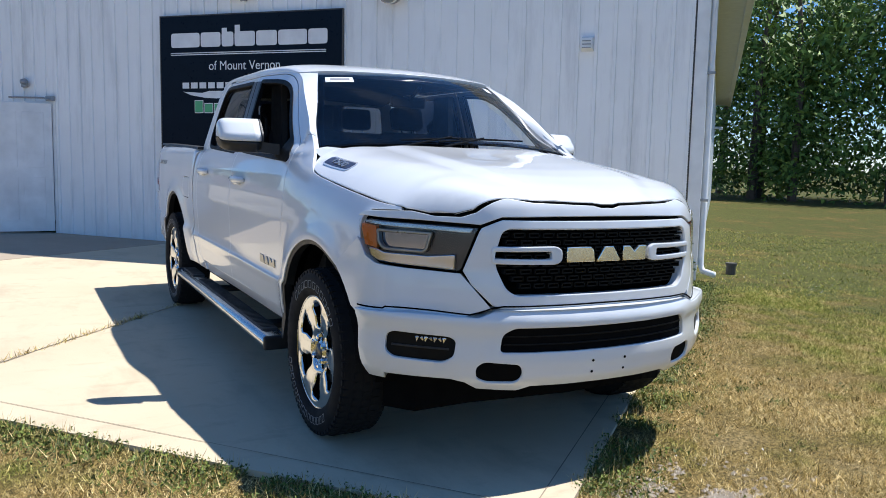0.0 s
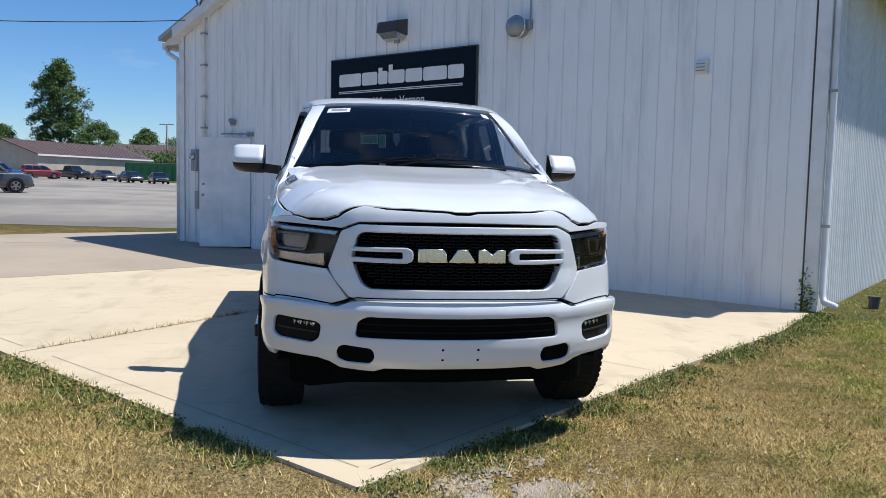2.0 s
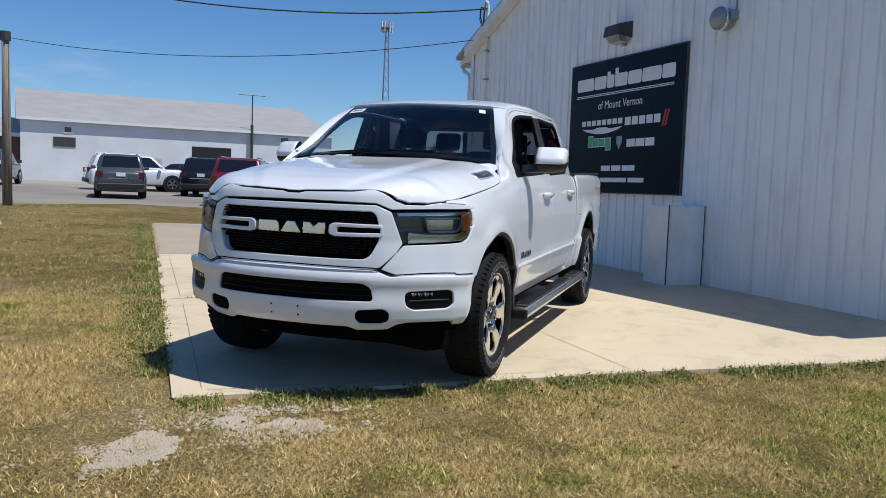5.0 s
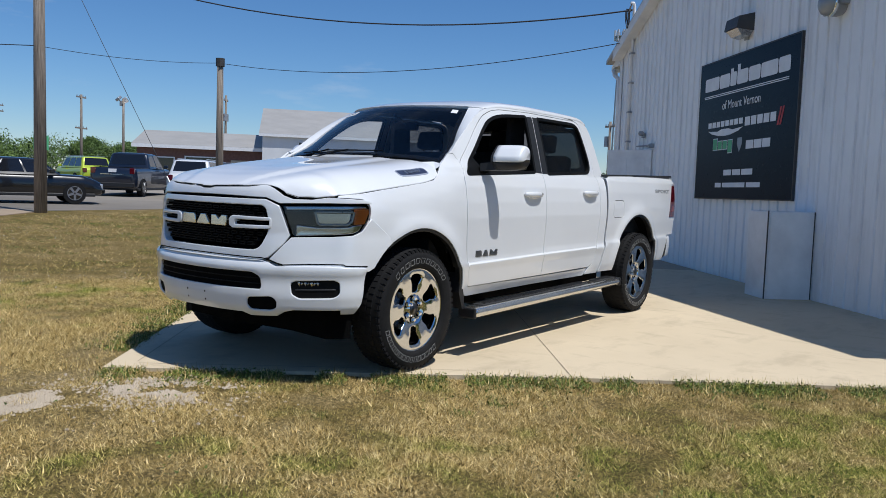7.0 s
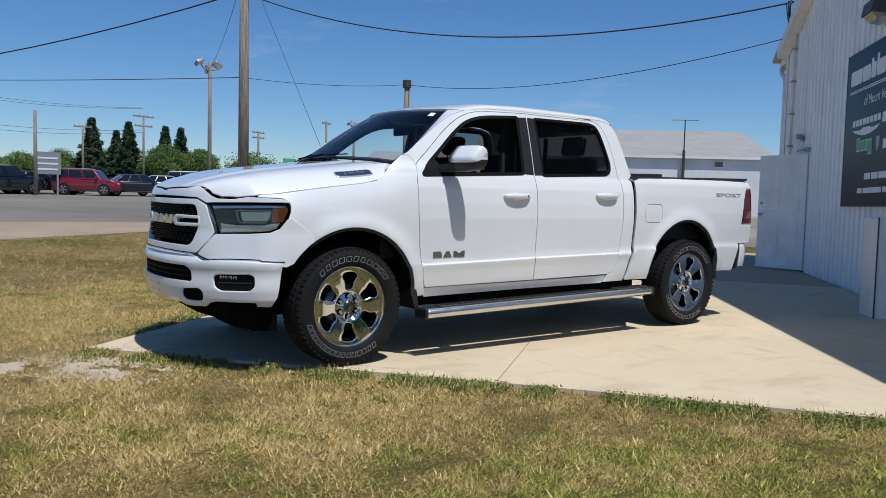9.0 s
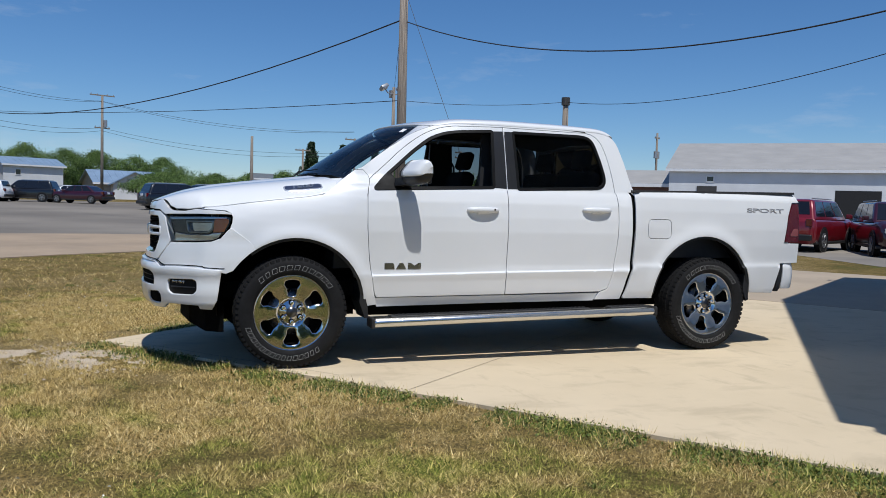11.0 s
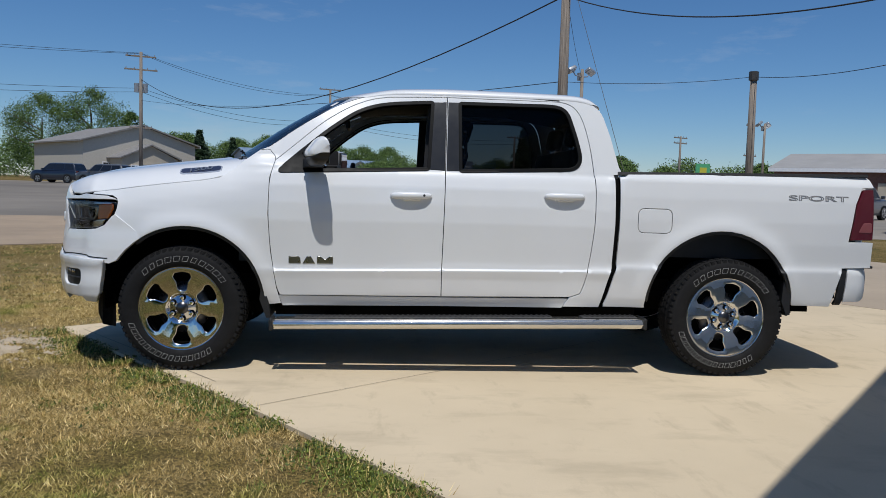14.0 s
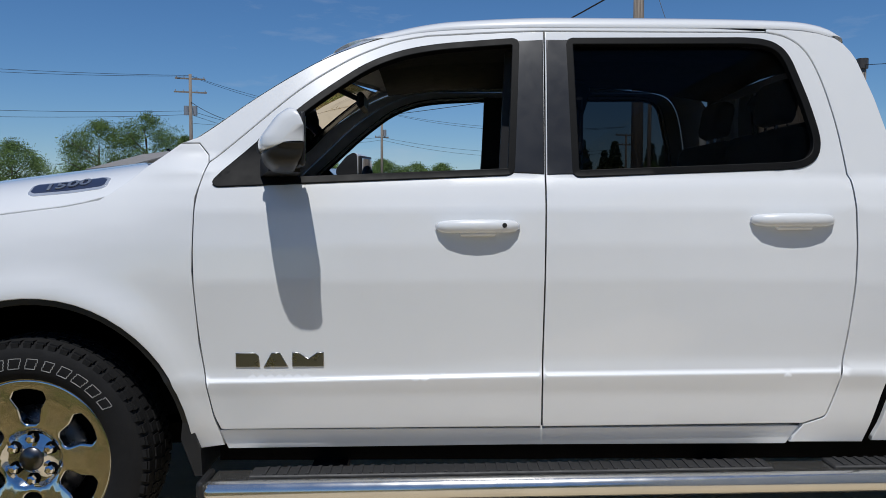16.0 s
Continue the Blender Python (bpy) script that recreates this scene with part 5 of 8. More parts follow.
sr = along(rear, x=2.715)
rbp = panel("rear_bumper", [(-sr, 0.745), (-sr + 0.09, 0.745), (sr - 0.09, 0.745), (sr, 0.745), (sr + 0.02, 0.50), (sr - 0.12, 0.50), (sr - 0.2, 0.52), (-sr + 0.2, 0.52), (-sr + 0.12, 0.50), (-sr - 0.02, 0.50)], rear_map, WHITE, truck, step=0.05, depth=0.05, centre=(0, 0, 0.6))
for sign in (1, -1):
    panel("bumper_end", [(sign * (sr + 0.004), 0.755), (sign * (sr + 0.046), 0.750), (sign * (sr + 0.075), 0.47), (sign * (sr + 0.022), 0.47)], rear_map, BLACK_PLASTIC, rbp, step=0.04, gap=0, off=-0.006, centre=(0, 0, 0.6))
part("step_top", box(-2.94, -2.60, -0.85, 0.85, 0.735, 0.752), BLACK_PLASTIC, rbp)
part("hitch", box(-2.95, -2.6, -0.06, 0.06, 0.40, 0.50), INNER_BLACK, rbp)

# nose: lip over the grille, surround, mesh, lamps, corner panels
N = lambda y: along(NOSE, y=y)
xe = lambda x: along(NOSE, x=x)
lip = []
for a in (0.0, 0.035, 0.072, 0.2, 0.36, 0.47, 0.50, 0.535, 0.562, 0.592, 0.64, 0.72, 0.79):
    ex = float(np.interp(a, [e_[1] for e_ in edge], [e_[0] for e_ in edge]))
    lip.append((N(a), float(hood_map([ex], [a])[0][2]) - (0.010 if a < 0.47 else -0.001) - (0.004 if a < 0.05 else 0.0)))
lip += [(xe(2.40), 1.138), (xe(2.32), 1.132), (xe(2.275), 1.118), (xe(2.262), 1.104), (xe(2.32), 1.107), (N(0.80), 1.108), (N(0.62), 1.106), (N(0.575), 1.104), (0.535, 1.126), (0.50, 1.138), (0.25, 1.144), (0.0, 1.146)]
lip = lip + [(-s, z) for s, z in lip[::-1][1:-1]]
panel("grille_lip", lip, nose_map, WHITE, truck, step=0.025, gap=0.002, depth=0.03, centre=(0, 0, 0.95))
# black sheet behind the lip: the shade under the hood edge, as colour
panel("lip_backing", [(-N(0.8), 1.10), (N(0.8), 1.10), (N(0.8), 1.142), (0.60, 1.150), (0.50, 1.17), (-0.50, 1.17), (-0.60, 1.150), (-N(0.8), 1.142)], nose_map, INNER_BLACK, truck, step=0.06, gap=0, off=-0.035, depth=0.01, centre=(0, 0, 0.95))
gout = [(0.50, 1.132), (0.535, 1.119), (N(0.572), 1.096), (N(0.580), 1.080), (N(0.630), 0.915), (N(0.60), 0.86), (0.535, 0.778), (0.50, 0.766)]
gout = gout + [(-s, z) for s, z in gout[::-1]]
ghole = rounded([(0.475, 1.090), (0.500, 1.075), (0.527, 0.985), (0.520, 0.935), (0.478, 0.850), (0.440, 0.826), (-0.440, 0.826), (-0.478, 0.850), (-0.520, 0.935), (-0.527, 0.985), (-0.500, 1.075), (-0.475, 1.090)], 0.02, 3)
grille = panel("grille_surround", gout, nose_map, WHITE, truck, holes=[ghole], step=0.03, gap=0.003, depth=0.05, edge=0.006, centre=(0, 0, 0.95))
for sign in (1, -1):
    bar = rounded([(0.545, 1.020), (0.262, 1.024), (0.235, 1.008), (0.235, 0.962), (0.262, 0.948), (0.545, 0.950)], 0.02)
    slot = rounded([(0.530, 1.000), (0.290, 1.002), (0.285, 0.996), (0.285, 0.974), (0.290, 0.970), (0.530, 0.972)], 0.004)
    panel("grille_bar", [(sign * a, b) for a, b in bar], nose_map, WHITE, grille, holes=[[(sign * a, b) for a, b in slot]], step=0.03, gap=0, off=0.006, depth=0.05, edge=0.006, centre=(0, 0, 0.95))
part("grille_back", join(box(2.635, 2.645, -0.56, 0.56, 0.78, 1.14)), INNER_BLACK, grille)
mesh_cells = []
for r in range(9):
    z = 0.842 + r * 0.0300
    for c in range(-9, 10):
        y = c * 0.064 + (r % 2) * 0.032
        if abs(y) < 0.50 - 0.10 * max(0, (0.90 - z) / 0.08):
            x = float(np.interp(abs(y), NOSE[2], NOSE[1])) - 0.020
            w = 0.025
            mesh_cells.append(join(box(x - 0.028, x, y - w, y + w, z + 0.004, z + 0.010), box(x - 0.028, x, y - w, y + w, z + 0.020, z + 0.026), box(x - 0.028, x, y - w - 0.003, y - w + 0.003, z + 0.004, z + 0.026), box(x - 0.028, x, y + w - 0.003, y + w + 0.003, z + 0.004, z + 0.026)))
part("grille_mesh", join(*mesh_cells), GRILLE_BLACK, grille, "black cellular grille insert")


# plain badge shapes: a block with a slanted end, a trapezoid and a notched block
for o in ([(-0.213, 0.957), (-0.213, 1.020), (-0.095, 1.020), (-0.080, 1.006), (-0.072, 0.957)],
          [(-0.066, 0.957), (-0.024, 1.020), (0.024, 1.020), (0.066, 0.957)],
          [(0.078, 0.957), (0.078, 1.020), (0.118, 1.020), (0.145, 0.996), (0.172, 1.020), (0.213, 1.020), (0.213, 0.957)]):
    panel("badge_block", o, nose_map, GOLD_CHROME, grille, step=0.03, gap=0, off=0.004, depth=0.03, edge=0.004, label="pale metal badge block", centre=(0, 0, 0.95))
for sign in (1, -1):
    q = lambda pts: [(sign * a, b) for a, b in pts]
    lamp_out = q([(N(0.580), 1.098), (N(0.70), 1.101), (N(0.86), 1.102), (xe(2.30), 1.101), (xe(2.270), 1.090), (xe(2.275), 1.05), (xe(2.30), 0.995), (xe(2.345), 0.945), (xe(2.40), 0.922), (N(0.80), 0.913), (N(0.645), 0.908), (N(0.635), 0.920)])
    lamp = panel("headlamp", lamp_out, nose_map, LAMP_DARK, truck, step=0.04, gap=0.003, off=-0.045, depth=0.05, label="dark headlamp housing", centre=(0, 0, 0.95))
    panel("lens", lamp_out, nose_map, LENS, lamp, step=0.04, gap=0.003, off=-0.002, depth=0.003, label="clear lamp lens", centre=(0, 0, 0.95))
    panel("upper_blade", q([(N(0.60), 1.090), (N(0.86), 1.094), (xe(2.30), 1.090), (xe(2.30), 1.078), (N(0.86), 1.074), (N(0.61), 1.068)]), nose_map, LAMP_GREY, lamp, step=0.03, gap=0, off=-0.020, depth=0.02, label="grey upper lamp blade", centre=(0, 0, 0.95))
    s0, s1 = N(0.725), xe(2.385)
    fr = rounded(q([(s0, 1.062), (s1, 1.062), (s1 - 0.012, 1.0), (s1 - 0.045, 0.974), (s0 + 0.04, 0.972), (s0 + 0.02, 0.985)]), 0.016)
    panel("light_guide", fr, nose_map, BADGE_GREY, lamp, holes=[inset(np.array(fr), 0.013)], step=0.02, gap=0, off=-0.010, depth=0.022, edge=0.004, label="grey frame of the lamp unit", centre=(0, 0, 0.95))
    panel("reflector", inset(np.array(fr), 0.012), nose_map, LAMP_MIRROR, lamp, step=0.03, gap=0, off=-0.036, depth=0.01, centre=(0, 0, 0.95))
    panel("lower_strip", q([(N(0.655), 0.978), (s0 + 0.02, 0.964), (s1 - 0.05, 0.966), (s1 - 0.01, 0.976), (xe(2.335), 0.980), (xe(2.36), 0.942), (xe(2.40), 0.927), (N(0.80), 0.919), (N(0.655), 0.914)]), nose_map, LAMP_STRIP, lamp, step=0.02, gap=0, off=-0.012, depth=0.025, edge=0.005, label="polished lower lamp strip", centre=(0, 0, 0.95))
    panel("side_marker", q([(xe(2.385), 1.072), (xe(2.290), 1.075), (xe(2.287), 1.05), (xe(2.320), 0.985), (xe(2.395), 0.980)]), nose_map, AMBER, lamp, step=0.02, gap=0, off=-0.010, depth=0.02, label="amber side marker", centre=(0, 0, 0.95))
    # corner panel under the lamp back to the wheel arch
    corner = q([(N(0.634), 0.904), (N(0.80), 0.908), (xe(2.40), 0.916), (xe(2.338), 0.940), (xe(2.292), 0.995), (xe(2.268), 1.012)] + [(xe(FRONT_ARCH[0] + ARCH_R * math.cos(radians(a))), FRONT_ARCH[1] + ARCH_R * math.sin(radians(a))) for a in (60, 52, 44, 38, 34)] +
               [(xe(2.30), 0.690), (N(0.90), 0.705), (N(0.80), 0.712), (N(0.66), 0.715), (N(0.62), 0.725), (0.538, 0.770), (N(0.597), 0.857)])
    panel("corner_panel", corner, nose_map, WHITE, truck, step=0.03, gap=0.0005, depth=0.03, centre=(0, 0, 0.95))

# front bumper with its openings
B = lambda y: along(BUMPER, y=y)
bx = lambda x: along(BUMPER, x=x)
top = [(0.0, 0.778), (0.50, 0.774), (0.545, 0.764), (0.61, 0.735), (0.75, 0.740), (B(0.84), 0.739), (bx(2.5), 0.734), (bx(2.33), 0.722)]
low = [(bx(2.36), 0.50), (bx(2.40), 0.43), (bx(2.5), 0.435), (B(0.90), 0.462), (0.72, 0.462), (0.66, 0.448), (0.61, 0.417), (0.43, 0.410), (0.37, 0.432), (0.0, 0.434)]
bl = top + low
bl = bl + [(-s, z) for s, z in bl[::-1][1:-1]]
low_hole = rounded([(-0.515, 0.592), (-0.505, 0.660), (-0.455, 0.688), (0.455, 0.688), (0.505, 0.660), (0.515, 0.592)], 0.02)
tow = rounded([(0.418, 0.50), (0.432, 0.535), (0.58, 0.545), (0.612, 0.52), (0.608, 0.475), (0.575, 0.458), (0.44, 0.458)], 0.025)
fog = rounded([(B(0.668), 0.628), (B(0.69), 0.642), (B(0.872), 0.648), (B(0.893), 0.634), (B(0.896), 0.572), (B(0.87), 0.545), (B(0.71), 0.540), (B(0.674), 0.568)], 0.018)
neg = lambda pts: [(-a, b) for a, b in pts]
fb = panel("front_bumper", bl, bumper_map, WHITE, truck, holes=[low_hole, tow, neg(tow), fog, neg(fog)], step=0.03, gap=0.003, depth=0.05, edge=0.006, centre=(0, 0, 0.6))
ledge_in = wrapped(BUMPER, lambda z: z * 0 - 0.10)
ledge_out = wrapped(BUMPER, lambda z: z * 0 - 0.018)
ls = [-s_ for s_, _ in top[::-1]][:-1] + [s_ for s_, _ in top]
lz = [z_ for _, z_ in top[::-1]][:-1] + [z_ for _, z_ in top]
ls2 = np.linspace(-bx(2.332), bx(2.332), 90)
lz2 = np.interp(ls2, ls, lz)
lv = np.concatenate([ledge_out(ls2, lz2 - 0.010), ledge_in(ls2, lz2 + 0.004)])
part("bumper_ledge", (lv, [(i, i + 1, 91 + i, 90 + i) for i in range(89)]), WHITE, fb, smooth=True)
# no open gap here: a solid black tube draws its shade
for sg in (1, -1):
    run = [(along(NOSE, y=y), B(y)) for y in np.linspace(0.0, 0.86, 24)] + [(along(NOSE, x=x), bx(x)) for x in np.linspace(2.44, 2.31, 8)]
    seam = [nose_map(np.array([sg * a]), np.array([np.interp(b, ls, lz) + 0.004]))[0] for a, b in run]
    part("bumper_seam", tube([tuple(p) for p in seam], 0.0035, 6), INNER_BLACK, fb, "black line drawn as the shaded gap above the bumper")
panel("lower_grille", inset(np.array(low_hole), -0.01), bumper_map, INNER_BLACK, fb, step=0.06, gap=0, off=-0.018, depth=0.01, centre=(0, 0, 0.6))
for z in (0.618, 0.650):
    panel("slat", [(-0.50, z), (0.50, z), (0.50, z + 0.006), (-0.50, z + 0.006)], bumper_map, GRILLE_BLACK, fb, step=0.08, gap=0, off=-0.010, depth=0.01, edge=0.001, centre=(0, 0, 0.6))
for sg in (neg, lambda p: p):
    panel("tow_recess", inset(np.array(sg(tow)), -0.008), bumper_map, INNER_BLACK, fb, step=0.06, gap=0, off=-0.012, depth=0.01, centre=(0, 0, 0.6))
    fg = panel("fog_lamp", inset(np.array(sg(fog)), -0.006), bumper_map, GRILLE_BLACK, fb, step=0.05, gap=0, off=-0.018, depth=0.01, label="black fog lamp recess", centre=(0, 0, 0.6))
    for k in range(7):
        a = B(0.70) + k * 0.019
        up = k % 2
        panel("lamp_cell", sg([(a, 0.634 - 0.012 * up), (a + 0.006, 0.637), (a + 0.017, 0.636 - 0.006 * up), (a + 0.012 - 0.006 * up, 0.614 + 0.006 * up)]), bumper_map, (MIRROR, LAMP_STRIP, LAMP_GREY, LAMP_MIRROR)[k % 4], fg, step=0.02, gap=0, off=-0.012 - 0.003 * up, depth=0.008, edge=0.003, label="small faceted lamp cell", centre=(0, 0, 0.6))
    panel("crossbar", sg([(B(0.69), 0.588), (B(0.88), 0.590), (B(0.88), 0.598), (B(0.69), 0.596)]), bumper_map, BLACK_PLASTIC, fg, step=0.03, gap=0, off=-0.013, depth=0.006, edge=0.002, centre=(0, 0, 0.6))
for y in (-0.09, 0.082):
    for z in (0.492, 0.542):
        p = bumper_map(np.array([y]), np.array([z]))[0]
        part("bolt_hole", tube([tuple(p + [-0.006, 0, 0]), tuple(p + [0.0015, 0, 0])], 0.006, 10), INNER_BLACK, fb)
dam = [(1, 2.30, 0.80), (1, 2.42, 0.70), (1, 2.52, 0.5), (1, 2.56, 0.0)]
vv = [(x, s * y, z) for s, pts in ((1, dam), (-1, dam[::-1][1:])) for _, x, y in pts for z in (0.255 if y > 0.6 else 0.30, 0.48)]
part("air_dam", (vv, [(2 * i, 2 * i + 2, 2 * i + 3, 2 * i + 1) for i in range(len(vv) // 2 - 1)]), INNER_BLACK, fb, "black lower air dam")

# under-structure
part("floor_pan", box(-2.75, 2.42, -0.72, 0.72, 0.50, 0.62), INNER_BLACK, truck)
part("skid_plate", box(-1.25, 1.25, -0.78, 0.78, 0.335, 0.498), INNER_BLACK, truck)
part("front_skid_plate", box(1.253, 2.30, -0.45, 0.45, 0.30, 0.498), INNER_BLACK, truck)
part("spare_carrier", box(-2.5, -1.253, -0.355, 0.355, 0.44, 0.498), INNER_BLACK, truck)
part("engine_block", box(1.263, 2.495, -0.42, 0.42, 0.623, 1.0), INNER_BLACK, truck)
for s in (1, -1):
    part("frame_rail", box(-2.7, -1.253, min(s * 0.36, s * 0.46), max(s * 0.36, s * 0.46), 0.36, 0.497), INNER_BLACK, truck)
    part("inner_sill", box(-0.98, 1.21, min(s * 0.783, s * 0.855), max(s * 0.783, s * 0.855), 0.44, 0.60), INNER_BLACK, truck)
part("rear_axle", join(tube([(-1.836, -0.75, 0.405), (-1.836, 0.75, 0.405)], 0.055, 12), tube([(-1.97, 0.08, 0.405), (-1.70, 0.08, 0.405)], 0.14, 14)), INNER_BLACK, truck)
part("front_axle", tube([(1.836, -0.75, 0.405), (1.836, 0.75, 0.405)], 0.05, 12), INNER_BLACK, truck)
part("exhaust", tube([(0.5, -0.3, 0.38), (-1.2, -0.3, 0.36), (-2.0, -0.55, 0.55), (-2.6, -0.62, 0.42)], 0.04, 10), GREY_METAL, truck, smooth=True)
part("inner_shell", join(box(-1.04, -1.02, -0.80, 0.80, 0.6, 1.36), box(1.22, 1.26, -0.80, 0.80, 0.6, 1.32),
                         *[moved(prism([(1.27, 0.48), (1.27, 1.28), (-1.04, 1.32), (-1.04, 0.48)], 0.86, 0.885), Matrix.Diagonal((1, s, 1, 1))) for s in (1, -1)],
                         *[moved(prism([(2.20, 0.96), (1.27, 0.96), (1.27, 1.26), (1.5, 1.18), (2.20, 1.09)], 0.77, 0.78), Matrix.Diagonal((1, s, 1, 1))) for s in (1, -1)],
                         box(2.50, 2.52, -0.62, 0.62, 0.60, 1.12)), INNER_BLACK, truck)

# cabin
cab = part("dashboard", prism([(1.50, 1.34), (1.05, 1.30), (0.92, 1.24), (0.90, 1.12), (1.0, 0.9), (1.3, 0.7), (1.5, 0.7)], -0.78, 0.78), DASH, truck, "dark dashboard")
part("dash_screen", box(0.885, 0.905, -0.12, 0.12, 1.02, 1.26, 0.006), GLOSS_BLACK, cab)
part("gauge_hood", box(0.90, 1.06, 0.22, 0.58, 1.24, 1.33, 0.03, 2), DASH, cab, smooth=True)
st = part("steering_wheel", moved(lathe([(0.175 + 0.016 * math.cos(a), 0.016 * math.sin(a)) for a in np.linspace(0, 2 * math.pi, 9)[:-1]], 32, True), pose(0.76, 0.40, 1.20, 0, -25, 90)), DASH, truck, "black steering wheel", smooth=True)
part("spokes", moved(join(box(-0.17, 0.17, -0.012, 0.012, -0.025, 0.025), box(-0.02, 0.02, -0.012, 0.012, -0.17, 0.0), box(-0.07, 0.07, -0.03, 0.015, -0.06, 0.05, 0.02)), pose(0.76, 0.40, 1.20, 0, -25, 90)), DASH, st)
part("column", tube([(0.78, 0.40, 1.19), (1.02, 0.40, 1.08)], 0.035, 10), DASH, st)


def seat(x, y, w, lean=16):
    s = part("seat", moved(box(-0.26, 0.26, -w / 2, w / 2, -0.08, 0.08, 0.05, 2), pose(x, y, 0.86)), SEAT_CLOTH, truck, "black cloth seat", smooth=True)
    part("backrest", moved(box(-0.07, 0.07, -w / 2 + 0.01, w / 2 - 0.01, 0.0, 0.66, 0.05, 2), pose(x - 0.24, y, 0.88, 0, -lean, 0)), SEAT_CLOTH, s, smooth=True)
    top = pose(x - 0.24, y, 0.88, 0, -lean, 0)
    k = 1
    for j in range(k):
        dy = 0 if k == 1 else (-0.28 if j == 0 else 0.28)
        hr = part("head_restraint", moved(box(-0.05, 0.045, dy - 0.125, dy + 0.125, 0.69, 0.87, 0.035, 2), top), SEAT_CLOTH, s, smooth=True)
        part("post", moved(join(tube([(0, dy - 0.05, 0.6), (0, dy - 0.05, 0.75)], 0.006, 6), tube([(0, dy + 0.05, 0.6), (0, dy + 0.05, 0.75)], 0.006, 6)), top), CHROME, hr)


seat(0.42, 0.40, 0.52)
seat(0.42, -0.40, 0.52)
seat(-0.50, 0.34, 0.62, 10)
seat(-0.50, -0.34, 0.62, 10)
part("console", box(0.1, 0.85, -0.13, 0.13, 0.62, 0.98, 0.03, 2), DASH, truck, smooth=True)
part("headliner", ([(x, t * 0.60, float(roof_top(x)) - 0.05 - 0.03 * abs(t)) for x in (0.74, 0.5, 0.0, -0.5, -0.95) for t in (-1, -0.5, 0, 0.5, 1)],
                   [(i * 5 + j, i * 5 + j + 1, i * 5 + j + 6, i * 5 + j + 5) for i in range(4) for j in range(4)]), HEADLINER, truck)
rv = part("rear_view_mirror", box(0.80, 0.83, -0.12, 0.12, 1.66, 1.73, 0.01), BLACK_PLASTIC, truck)
part("stem", tube([(0.83, 0, 1.71), (0.98, 0, 1.78)], 0.012, 8), BLACK_PLASTIC, rv)
for s in (1, -1):
    m = Matrix.Diagonal((1, s, 1, 1))
    part("pillar_lining", moved(prism([(0.24, 1.80), (0.02, 1.80), (0.0, 1.30), (0.26, 1.30)], 0.60, 0.64), Matrix.Diagonal((1, s, 1, 1))), DASH, truck)
    part("grab_handle", moved(tube([(-0.02, 0.70, 1.62), (-0.03, 0.66, 1.58), (-0.03, 0.66, 1.46), (-0.02, 0.70, 1.42)], 0.012, 6), m), DASH, truck)

# wheels
TYRE = [(0.274, -0.118), (0.284, -0.129), (0.305, -0.138), (0.345, -0.140), (0.378, -0.132), (0.396, -0.112), (0.403, -0.085), (0.405, -0.04), (0.405, 0.04), (0.403, 0.085), (0.396, 0.112), (0.378, 0.132), (0.345, 0.140), (0.305, 0.138), (0.284, 0.129), (0.274, 0.118)]


def arc_block(r0, r1, a0, a1, y, h, n=3):
    """A raised bar on the outer side wall."""
    vv = []
    for k in range(n + 1):
        a = radians(a0 + (a1 - a0) * k / n)
        for r in (r0, r1):
            for yy in (y, y + h):
                vv.append((r * math.cos(a), yy, r * math.sin(a)))
    ff = []
    for k in range(n):
        b, c = 4 * k, 4 * k + 4
        ff += [(b + 1, b + 3, c + 3, c + 1), (b, b + 1, c + 1, c), (b + 2, c + 2, c + 3, b + 3)]
    ff += [(0, 2, 3, 1), (4 * n, 4 * n + 1, 4 * n + 3, 4 * n + 2)]
    return vv, ff


